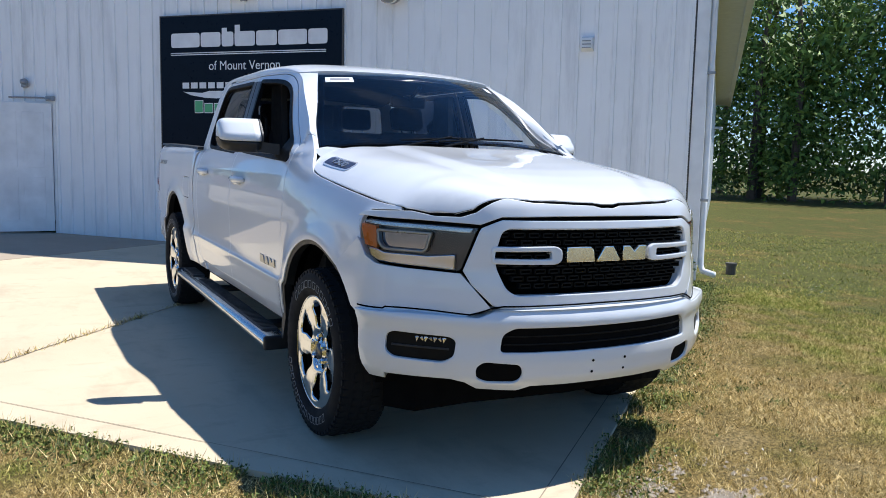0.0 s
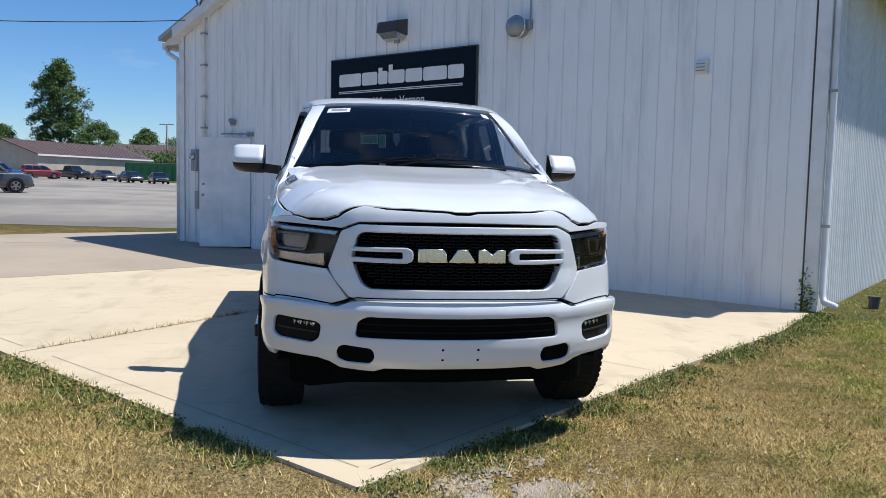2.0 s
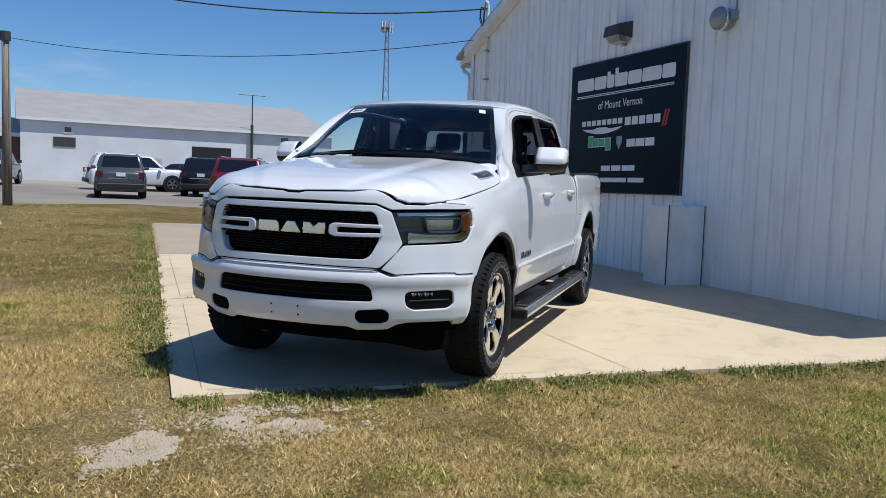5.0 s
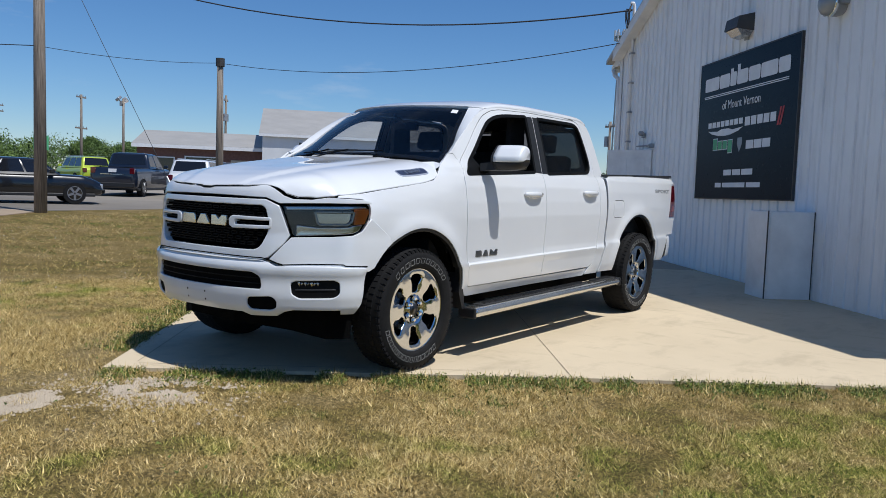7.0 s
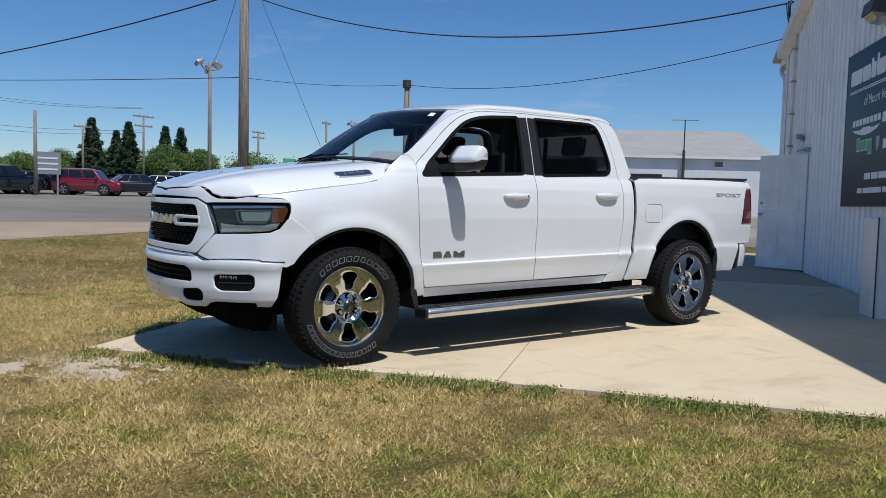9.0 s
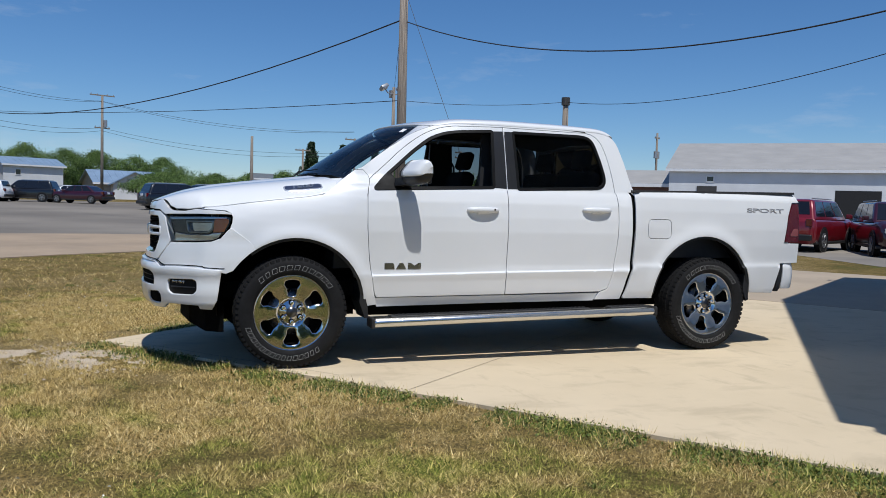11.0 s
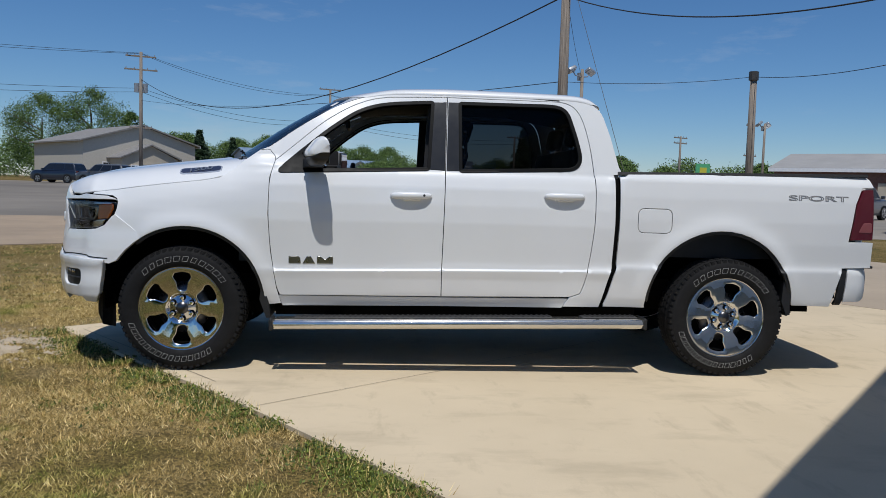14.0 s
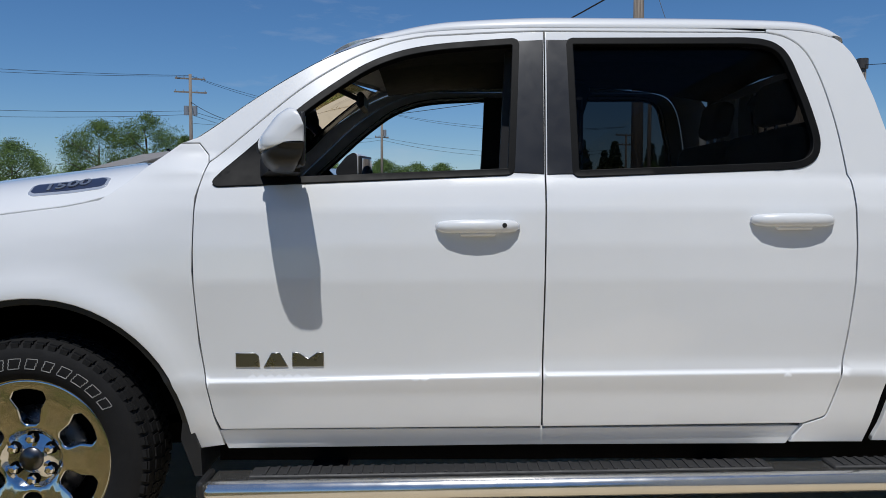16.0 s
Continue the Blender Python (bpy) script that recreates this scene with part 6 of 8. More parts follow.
def wheel(x, sign, turn):
    w = part("wheel", lathe([(0.265, -0.11), (0.273, -0.118), (0.248, -0.09), (0.240, 0.0), (0.244, 0.07), (0.262, 0.105), (0.277, 0.122), (0.283, 0.119), (0.279, 0.108)], 56), POLISHED, truck, "polished six-spoke alloy wheel", smooth=True)
    tyre = part("tyre", lathe([(r, 0.14 + (y - 0.14) * 0.9) for r, y in TYRE], 72), RUBBER, w, "black all-terrain tyre with raised white letters", smooth=True)
    lugs = []
    for k in range(60):
        a0 = k * 6.0
        for y, h, da in ((-0.121, 0.035, 0), (-0.07, 0.04, 1.5), (-0.018, 0.036, 3), (0.030, 0.04, 1.5), (0.086, 0.035, 0)):
            r0, r1 = 0.398 if abs(y) > 0.1 or y > 0.08 else 0.402, 0.4085 if abs(y + h / 2) < 0.09 else 0.402
            lugs.append(arc_block(r0 - 0.006, r1, a0 + da, a0 + da + 4.2, y, h, 1))
        lugs.append(arc_block(0.372, 0.396, a0, a0 + 3.6, 0.118, 0.012, 1))
    part("tread", moved(join(*lugs), Matrix.Translation((0, 0.014, 0)) @ Matrix.Diagonal((1, 0.9, 1, 1))), RUBBER, tyre)
    for mid, count, wide in ((95, 11, 8.6), (-72, 15, 6.6)):
        bars = []
        full = wide
        for k in range(count):
            a = mid + (k - (count - 1) / 2) * full * 1.12
            wide = full * (0.80, 0.95, 0.72, 0.9, 0.85)[k * 7 % 5]
            a0, a1, slant = a - wide * 0.42, a + wide * 0.42, 1.6
            for r in (0.313, 0.346):
                off = (r - 0.3295) / 0.033 * slant
                bars.append(arc_block(r - 0.0011, r + 0.0011, a0 + off, a1 + off, 0.1385, 0.002, 2))
            for e0, e1 in ((a0, 0.313), (a1, 0.313)):
                for q_ in range(3):
                    r0 = e1 + (0.346 - e1) * q_ / 3
                    r1 = e1 + (0.346 - e1) * (q_ + 1) / 3
                    off = ((r0 + r1) / 2 - 0.3295) / 0.033 * slant
                    bars.append(arc_block(r0, r1, e0 + off - 0.2, e0 + off + 0.2, 0.1385, 0.002, 1))
        tagged(part("raised_bar", join(*bars), TYRE_LETTER, tyre), "raised white bars on the side wall", kind="stuff")
    # barrel and disc near black: the pockets' shade put into their colour
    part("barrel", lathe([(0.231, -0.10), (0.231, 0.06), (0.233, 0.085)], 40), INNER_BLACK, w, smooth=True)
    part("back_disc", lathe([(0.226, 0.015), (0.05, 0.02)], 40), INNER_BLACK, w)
    part("brake_disc", lathe([(0.17, 0.035), (0.17, 0.05), (0.07, 0.05)], 40), DARK_ALLOY, w, smooth=True)
    # a chrome face with six hexagonal pockets between wide spokes
    pockets = []
    for k in range(6):
        a = radians(k * 60 + 30 + turn)
        pocket = rounded([(0.116, 0.015), (0.126, 0.027), (0.172, 0.036), (0.206, 0.057), (0.228, 0.048), (0.234, 0.022), (0.235, 0.0), (0.234, -0.022), (0.228, -0.048), (0.206, -0.057), (0.172, -0.036), (0.126, -0.027), (0.116, -0.015)], 0.004, 2)
        pockets.append([(u * math.cos(a) - v * math.sin(a), u * math.sin(a) + v * math.cos(a)) for u, v in pocket])
    ring = [(0.2725 * math.cos(2 * math.pi * k / 72), 0.2725 * math.sin(2 * math.pi * k / 72)) for k in range(72)]
    dish = table([(0.0, 0.078), (0.084, 0.079), (0.104, 0.101), (0.13, 0.106), (0.18, 0.113), (0.215, 0.117), (0.25, 0.118), (0.275, 0.118)], 0.004)

    def face(u, v):
        u, v = np.asarray(u, float), np.asarray(v, float)
        r, th = np.hypot(u, v), np.arctan2(v, u)
        d = np.abs((np.degrees(th) - turn + 30) % 60 - 30) / 30.0
        return np.stack([u, dish(r) - 0.014 * np.clip(d - 0.30, 0, 1) * smoothstep(0.09, 0.14, r) * smoothstep(0.258, 0.225, r), v], 1)
    panel("spoke_face", ring, face, POLISHED, w, holes=pockets, step=0.012, gap=0, depth=0.055, edge=0.0075, label="bright face with six wide spokes", centre=(0, -1, 0))
    hub = part("hub", lathe([(0.098, 0.03), (0.098, 0.074), (0.090, 0.082), (0.052, 0.084), (0.046, 0.095), (0.0, 0.100)], 36), POLISHED, w, "polished hub with centre cap", smooth=True)
    for k in range(6):
        a = radians(k * 60 + 30 + turn)
        c = Vector((0.070 * math.cos(a), 0, 0.070 * math.sin(a)))
        # flat dark disc round each nut, coloured as a shaded well
        part("lug_well", tube([tuple(c + Vector((0, 0.076, 0))), tuple(c + Vector((0, 0.0845, 0)))], 0.0215, 14), INNER_BLACK, hub)
        part("lug_nut", tube([tuple(c + Vector((0, 0.078, 0))), tuple(c + Vector((0, 0.108, 0))), tuple(c + Vector((0, 0.112, 0)))], [0.0155, 0.0155, 0.009], 6), CHROME, hub)
    part("cap", lathe([(0.040, 0.096), (0.038, 0.103), (0.0, 0.105)], 24), HUB_GREY, hub, smooth=True)
    w.matrix_world = Matrix.Translation((x, sign * 0.832, 0.4085)) @ (pose(0, 0, 0, 0, 0, 0) if sign > 0 else pose(0, 0, 0, 0, 0, 180))




def stance(v):
    """Body on its springs: a slight rake, nose down, that the roof hardly shows."""
    lift = np.interp(v.x, [-3.0, 0.2, 1.2, 2.32, 2.9], [0.028, 0.028, 0.020, 0.0, -0.016])
    return lift * float(np.interp(v.z, [1.25, 1.85], [1.0, 0.25]))


for ob in list(truck.children_recursive):
    if ob.type == 'MESH' and not ob.name.startswith("running_board") and not (ob.parent and ob.parent.name.startswith("running_board")):
        for p in ob.data.vertices:
            p.co.z += stance(p.co)
for x, t in ((1.836, 0), (-1.836, 12)):
    for sign in (1, -1):
        wheel(x, sign, t)
for sign in (1, -1):
    d = word("SPORT", 0.050, DECAL_GREY, pose(0, 0, 0, 90, 0, 180 if sign > 0 else 0), "decal_lettering", truck, 0.0, 0.0, 2.9, 1.0, 0.0015)
    for v in d.data.vertices:
        v.co.x, v.co.z = v.co.x - 2.46, v.co.z + 1.218
        v.co.y = sign * (float(flank(v.co.x, v.co.z)) + 0.0015) + v.co.y * 0.5
        v.co.z += stance(v.co)


truck.matrix_world = Matrix.Diagonal((1, 1.015, 1, 1))


# ---------------------------------------------------------------- on the shop wall
def on_wall(name, label, category):
    return tagged(empty(name, FIXED), label, category)


def plate(x0, x1, z0, z1, y, h=0.003):
    return box(x0, x1, y - h, y, z0, z1)


sign = on_wall("wall_sign", "navy dealership sign with white lettering on the wall", "sign")
sign.matrix_world = FIXED @ Matrix.Translation((-0.09, 0, -0.01))
part("sign_panel", box(-7.47, -4.47, -0.062, -0.022, 1.21, 3.33, 0.004), SIGN_NAVY, sign, "navy sign panel")
part("sign_edge", join(box(-7.485, -7.47, -0.064, -0.02, 1.195, 3.345), box(-4.47, -4.455, -0.064, -0.02, 1.195, 3.345), box(-7.47, -4.47, -0.064, -0.02, 3.33, 3.345), box(-7.47, -4.47, -0.064, -0.02, 1.195, 1.21)), DARK_METAL, sign)
FACE = -0.0625


def plain_block(x0, x1, z0, z1):
    """A plain block with rounded corners, on the sign face."""
    o = rounded([(x0, z0), (x1, z0), (x1, z1), (x0, z1)], 0.04, 3)
    return [(a, FACE - 0.004, b) for a, b in o], [tuple(range(len(o)))]


x = -7.28
for w, tall in ((0.50, 0), (0.34, 0), (0.20, 0.05), (0.34, 0.085), (0.34, 0), (0.46, 0), (0.30, 0)):
    part("mark_block", plain_block(x, x + w, 2.885, 3.090), SIGN_WHITE, sign)
    if tall:
        part("mark_stem", plate(x + 0.004, x + 0.088, 3.075, 3.095 + tall, FACE, 0.004), SIGN_WHITE, sign)
    x += w + 0.0185
for z in (2.775, 2.80):
    part("rule", plate(-7.29, -4.71, z, z + 0.013, FACE), SIGN_WHITE, sign)
word("of Mount Vernon", 0.185, SIGN_WHITE, pose(-6.03, FACE - 0.003, 2.615, 90, 0, 0), "lettering", sign, 0.001, 0.0, 0.92)
for k in range(8):
    part("name_bar", plate(-7.09 + k * 0.149, -7.09 + k * 0.149 + 0.115, 2.30, 2.385, FACE), SIGN_WHITE, sign)
wing = [(-7.08, 2.255), (-6.75, 2.235), (-6.62, 2.262), (-6.38, 2.262), (-6.25, 2.235), (-5.92, 2.255), (-6.05, 2.205), (-6.30, 2.165), (-6.5, 2.155), (-6.70, 2.165), (-6.95, 2.205)]
part("wing_shape", ([(a, FACE - 0.003, b) for a, b in wing], [tuple(range(len(wing)))[::-1]]), SIGN_WHITE, sign)
for k in range(5):
    part("name_bar", plate(-5.86 + k * 0.182, -5.86 + k * 0.182 + 0.148, 2.26, 2.385, FACE), SIGN_WHITE, sign)
for dx in (0, 0.065):
    part("red_slash", ([(-4.95 + dx + a, FACE - 0.003, b) for a, b in ((0, 2.20), (0.045, 2.20), (0.115, 2.44), (0.07, 2.44))], [(0, 1, 2, 3)]), SIGN_RED, sign)
for k, (w, d) in enumerate(((0.15, 0.0), (0.15, 0.0), (0.15, 0.0), (0.15, -0.06))):
    part("name_bar", plate(-6.88 + k * 0.17, -6.88 + k * 0.17 + w, 1.945 + d, 2.09 if k else 2.13, FACE), SIGN_WHITE, sign)
    part("name_bar", plate(-6.87 + k * 0.17, -6.87 + k * 0.17 + w - 0.02, 1.957 + d, 2.078 if k else 2.118, FACE - 0.0035), SIGN_GREEN, sign)
shield = [(-6.06, 2.10), (-5.92, 2.10), (-5.915, 2.0), (-5.99, 1.89), (-6.065, 2.0)]
part("shield", ([(a, FACE - 0.003, b) for a, b in shield], [tuple(range(5))[::-1]]), GREY_METAL, sign)
for k in range(3):
    part("name_bar", plate(-5.79 + k * 0.238, -5.79 + k * 0.238 + 0.215, 1.925, 2.045, FACE), SIGN_WHITE, sign)
for k, w in enumerate((0.25, 0.25, 0.33)):
    part("number_bar", plate(-6.46 + (0, 0.29, 0.58)[k], -6.46 + (0, 0.29, 0.58)[k] + w, 1.555, 1.64, FACE), SIGN_WHITE, sign)
for k, w in enumerate((0.2, 0.72, 0.4)):
    part("address_bar", plate(-6.73 + (0, 0.25, 1.02)[k], -6.73 + (0, 0.25, 1.02)[k] + w, 1.375, 1.445, FACE), SIGN_WHITE, sign)

pack = on_wall("wall_lamp", "dark bronze wall-pack lamp above the sign", "wall lamp")
part("housing", ([(-6.40, 0, 3.86), (-5.92, 0, 3.86), (-6.40, 0, 3.60), (-5.92, 0, 3.60), (-6.36, -0.24, 3.80), (-5.96, -0.24, 3.80), (-6.36, -0.27, 3.64), (-5.96, -0.27, 3.64)],
                 [(0, 4, 5, 1), (4, 6, 7, 5), (0, 2, 6, 4), (1, 5, 7, 3), (2, 3, 7, 6)]), DARK_METAL, pack)
part("lens", ([(-6.37, -0.02, 3.60), (-5.95, -0.02, 3.60), (-6.34, -0.25, 3.635), (-5.98, -0.25, 3.635), (-6.33, -0.05, 3.53), (-5.99, -0.05, 3.53), (-6.31, -0.17, 3.55), (-6.01, -0.17, 3.55)], [(4, 5, 7, 6), (2, 6, 7, 3), (0, 4, 6, 2), (1, 3, 7, 5), (0, 1, 5, 4)]), LAMP_GREY, pack, "grey prismatic lens")
part("stain_bracket", box(-6.2, -6.1, -0.03, 0, 3.5, 3.6), GREY_METAL, pack)
dome = on_wall("wall_beacon", "round grey metal beacon on the shop wall", "wall beacon")
dome.matrix_world = FIXED @ Matrix.Translation((-0.03, 0, 0.07))
part("barrel", moved(lathe([(0.0, -0.26), (0.09, -0.25), (0.135, -0.21), (0.145, -0.16), (0.145, -0.05), (0.13, 0.0)], 28), Matrix.Translation((-3.80, -0.0, 3.43))), GREY_METAL, dome, smooth=True)
part("rim", moved(lathe([(0.147, -0.17), (0.156, -0.17), (0.156, -0.13), (0.147, -0.13)], 28), Matrix.Translation((-3.80, -0.0, 3.43))), CHROME, dome, smooth=True)
part("bracket", box(-3.68, -3.60, -0.12, 0.0, 3.40, 3.52, 0.01), GREY_METAL, dome)
part("conduit", tube([(-3.64, -0.03, 3.5), (-3.64, -0.03, 3.82)], 0.012, 6), GREY_METAL, dome)
vent = on_wall("wall_vent", "small grey louvred vent hood on the wall", "vent")
part("hood", ([(-1.27, 0, 2.87), (-1.11, 0, 2.87), (-1.255, -0.09, 2.84), (-1.125, -0.09, 2.84), (-1.255, -0.10, 2.72), (-1.125, -0.10, 2.72), (-1.27, 0, 2.69), (-1.11, 0, 2.69)], [(0, 2, 3, 1), (2, 4, 5, 3), (0, 6, 4, 2), (1, 3, 5, 7), (4, 6, 7, 5)]), WHITE_METAL, vent)
for z in (2.72, 2.76, 2.80):
    part("louvre", box(-1.245, -1.135, -0.108, -0.098, z, z + 0.012), GREY_METAL, vent)
cabinet = on_wall("wall_cabinet", "white steel service cabinet standing against the wall", "cabinet")
part("carcass", box(-4.55, -4.06, -0.60, -0.02, -0.06, 1.055, 0.004), WHITE_METAL, cabinet)
part("front_panel", box(-4.542, -4.07, -0.612, -0.601, -0.05, 1.045, 0.003), WHITE_METAL, cabinet)
part("side_panel", box(-4.059, -4.048, -0.58, -0.03, -0.05, 1.045, 0.003), WHITE_METAL, cabinet)
part("seam", box(-4.064, -4.052, -0.616, -0.604, -0.06, 1.059), DARK_METAL, cabinet)
part("seam", box(-4.054, -4.044, -0.030, -0.018, -0.06, 1.059), DARK_METAL, cabinet)
meter = on_wall("electric_meter", "grey electric meter and switch boxes on the wall", "electric meter")
part("meter_box", box(-11.42, -11.24, -0.14, -0.016, 1.48, 1.90, 0.008), GREY_METAL, meter)
part("dial", moved(lathe([(0.0, -0.20), (0.06, -0.195), (0.075, -0.17), (0.078, -0.14)], 20), Matrix.Translation((-11.33, 0, 1.76))), LAMP_GREY, meter, smooth=True)
part("switch_box", box(-11.34, -11.22, -0.11, -0.016, 0.74, 1.09, 0.006), GREY_METAL, meter)
part("pipe", tube([(-11.28, -0.05, 1.09), (-11.28, -0.05, 1.48)], 0.02, 8), GREY_METAL, meter)
mast = on_wall("service_mast", "white conduit mast with a looped drip cable", "service mast")
part("conduit", tube([(-11.08, -0.07, 1.9), (-11.08, -0.07, 5.05), (-11.06, -0.10, 5.12), (-11.0, -0.16, 5.10)], 0.032, 10), WHITE_METAL, mast, smooth=True)
for z in (2.3, 2.9, 3.5, 4.1):
    part("clamp", box(-11.14, -11.02, -0.11, -0.016, z, z + 0.03), GREY_METAL, mast)
loop = [(-11.0, -0.16, 5.08), (-10.92, -0.22, 4.92), (-10.98, -0.20, 4.68), (-11.12, -0.16, 4.62), (-11.2, -0.18, 4.82), (-11.1, -0.22, 5.0), (-10.93, -0.16, 4.95)]
part("drip_loop", tube(loop, 0.014, 6), WIRE, mast, "black looped cable")
part("drip_loop", tube([(p[0] + 0.05, p[1] - 0.04, p[2] - 0.05) for p in loop], 0.010, 6), WIRE, mast, "black looped cable")
lamp = on_wall("door_lamp", "small grey lamp above the door", "wall lamp")
part("base", box(-10.30, -10.18, -0.06, -0.016, 2.34, 2.44, 0.01), GREY_METAL, lamp)
part("head", moved(lathe([(0.0, -0.13), (0.04, -0.12), (0.055, -0.06), (0.03, -0.02)], 14), Matrix.Translation((-10.18, -0.03, 2.42))), GREY_METAL, lamp, smooth=True)
hose = on_wall("wall_bracket", "small white outlet on the side wall", "wall outlet")
part("arm", tube([(0.05, 24.0, 2.9), (0.45, 24.0, 2.9)], 0.05, 8), WHITE_METAL, hose)
part("head", box(0.40, 0.56, 23.9, 24.1, 2.82, 2.94, 0.02), WHITE_METAL, hose)


# ---------------------------------------------------------------- poles and cables
def sag(a, b, drop, n=24):
    a, b = Vector(a), Vector(b)
    return [tuple(a.lerp(b, i / n) - Vector((0, 0, drop * 4 * (i / n) * (1 - i / n)))) for i in range(n + 1)]


def ground_at(x, y):
    return float(rise(x, y)) - 0.05


def pole(x, y, h, r, label, lean=(0, 0), arms=(), lights=False, cans=0, wood=POLE_WOOD, turn=0.0, name="utility_pole"):
    z = ground_at(x, y)
    p = tagged(empty(name, Matrix.Translation((x, y, z)) @ pose(0, 0, 0, 0, 0, turn)), label, "utility pole" if name == "utility_pole" else "light pole")
    part("post", tube([(0, 0, -0.3), (lean[0] * 0.5, lean[1] * 0.5, h * 0.5), (lean[0], lean[1], h)], [r, r * 0.88, r * 0.72], 12), wood, p, smooth=True)
    for za, wide in arms:
        part("crossarm", box(-wide / 2 + lean[0], wide / 2 + lean[0], -0.05 + lean[1], 0.05 + lean[1], za - 0.06, za + 0.06), wood, p)
        for k in (-0.45, -0.2, 0.2, 0.45):
            part("insulator", tube([(wide * k, lean[1], za + 0.06), (wide * k, lean[1], za + 0.2)], [0.045, 0.03], 6), GREY_METAL, p)
    for k in range(cans):
        sx = (-1, 1)[k % 2]
        part("transformer", tube([(sx * 0.34, 0, h * 0.70), (sx * 0.34, 0, h * 0.70 + 0.75)], 0.2, 10), GREY_METAL, p)
        part("bracket", box(min(0, sx * 0.3), max(0, sx * 0.3), -0.04, 0.04, h * 0.74, h * 0.74 + 0.08), GREY_METAL, p)
    if lights:
        for sx in (-1, 1):
            fl = part("floodlight", moved(box(-0.22, 0.22, -0.16, 0.16, -0.09, 0.09, 0.04, 2), pose(sx * 0.55, -0.1, h - 0.05, 35, sx * 25, 0)), GREY_METAL, p, smooth=True)
            part("lens", moved(box(-0.18, 0.18, -0.13, 0.13, -0.098, -0.09), pose(sx * 0.55, -0.1, h - 0.05, 35, sx * 25, 0)), LAMP_RIM, fl)
            part("arm", tube([(0, 0, h - 0.35), (sx * 0.35, -0.05, h - 0.3), (sx * 0.5, -0.1, h - 0.1)], 0.03, 6), GREY_METAL, p)
        part("control_box", box(-0.12, 0.12, -0.22, -0.06, h - 0.5, h - 0.15), GREY_METAL, p)
    return p


pole(-4.61, -16.76, 8.12, 0.165, "tall weathered wooden utility pole beside the lawn", (0.02, 0.0))
pb = pole(-10.34, -16.76, 4.8, 0.13, "short stub wooden pole topped with dark fittings", (0.06, 0.04))
part("cap_clamp", tube([(0.06, 0.04, 4.6), (0.06, 0.04, 4.85)], 0.14, 10), DARK_METAL, pb)
pole(-8.59, -30.59, 6.68, 0.10, "wooden pole with two floodlights over the car lot", lights=True, turn=25, name="light_pole")
pole(20.86, -62.8, 11.17, 0.17, "wooden power pole with crossarms and transformers", arms=((10.8, 2.4), (9.7, 2.6), (4.9, 1.8)), cans=2, turn=20)
pole(6.82, -88.01, 11.29, 0.17, "wooden power pole with a crossarm and transformer", arms=((11.3, 2.6), (7.8, 1.6)), cans=1, turn=20)
pole(-18.45, -76.43, 7.4, 0.13, "wooden power pole with two crossarms", arms=((7.25, 2.4), (6.3, 2.0)), turn=20)
pole(-3.96, -46.94, 5.04, 0.12, "slim wooden pole with a lamp", name="light_pole")
pole(-14.12, -82.65, 6.36, 0.14, "wooden power pole in the distance", arms=((6.2, 1.8),), turn=10)
pole(-32.94, -81.95, 6.98, 0.15, "wooden power pole in the distance", arms=((6.8, 2.2), (6.2, 2.2)), turn=30)
pole(-35.94, -70.98, 7.86, 0.15, "wooden light pole with lamps in the distance", lights=False, arms=((7.6, 1.6), (4.6, 2.0)), turn=30)
pole(-25.31, -46.48, 5.82, 0.10, "wooden pole with two floodlights in the distance", lights=True, turn=35, name="light_pole")
pole(-49.57, -66.3, 9.16, 0.15, "wooden pole with fittings behind the white building", arms=((8.6, 1.4), (7.0, 1.2)), cans=2, turn=35)
pole(-146.62, -24.16, 10.32, 0.18, "wooden power pole behind the brown roofed building", arms=((10.2, 2.6),), turn=80)
pole(-48.34, -20.94, 6.06, 0.13, "wooden power pole past the cars", arms=((5.7, 1.2),), cans=1, turn=60)

HOOK, HOOK2 = FIXED @ Vector((-10.95, -0.16, 4.95)), FIXED @ Vector((-11.3, -0.05, 4.40))
TOP_A = Vector((-4.59, -16.92, 6.88))


def cable(a, b, drop, r, label="black overhead cable", mat=WIRE):
    return tagged(part("overhead_cable", tube(sag(a, b, drop), r, 5, False), mat, None), label, "cable")


cable(HOOK, TOP_A, 0.93, 0.016, "black service cable from the shop to the pole")
cable(TOP_A, (20.9, -62.9, 9.55), 2.8, 0.022, "thick black overhead cable between poles")
cable(HOOK2, (-10.30, -16.80, 4.78), 0.45, 0.009, "thin telephone cable from the shop to the stub pole")
cable((-10.30, -16.80, 4.78), (-4.59, -16.84, 4.42), 0.12, 0.008, "thin telephone cable between poles")
cable((-4.59, -16.84, 4.42), (20.9, -62.9, 7.8), 0.6, 0.012, "thin telephone cable between poles")
cable(TOP_A + Vector((0, 0, 0.4)), (-8.6, -30.7, 6.6), 0.3, 0.008, "thin cable to the floodlight pole")
for dz, dr in ((10.9, 0.9), (10.85, 1.1), (8.0, 1.0), (7.7, 1.2)):
    cable((20.9, -62.9, dz + 0.8), (6.85, -88, dz + 0.7), dr, 0.016, "thin power cable between distant poles")
    cable((20.9, -62.9, dz + 0.8), (60, -36, dz + 0.6), dr, 0.016, "thin power cable between distant poles")
    cable((6.85, -88, dz + 0.7), (-18.4, -76.5, dz * 0.75 + 0.7), dr, 0.016, "thin power cable between distant poles")
guy = tagged(empty("guy_wire"), "steel guy wire with a pale guard at its foot", "guy wire")
foot = Vector((-5.47, -11.5, ground_at(-5.47, -11.5)))
top_g = Vector((-4.6, -16.72, 7.75))
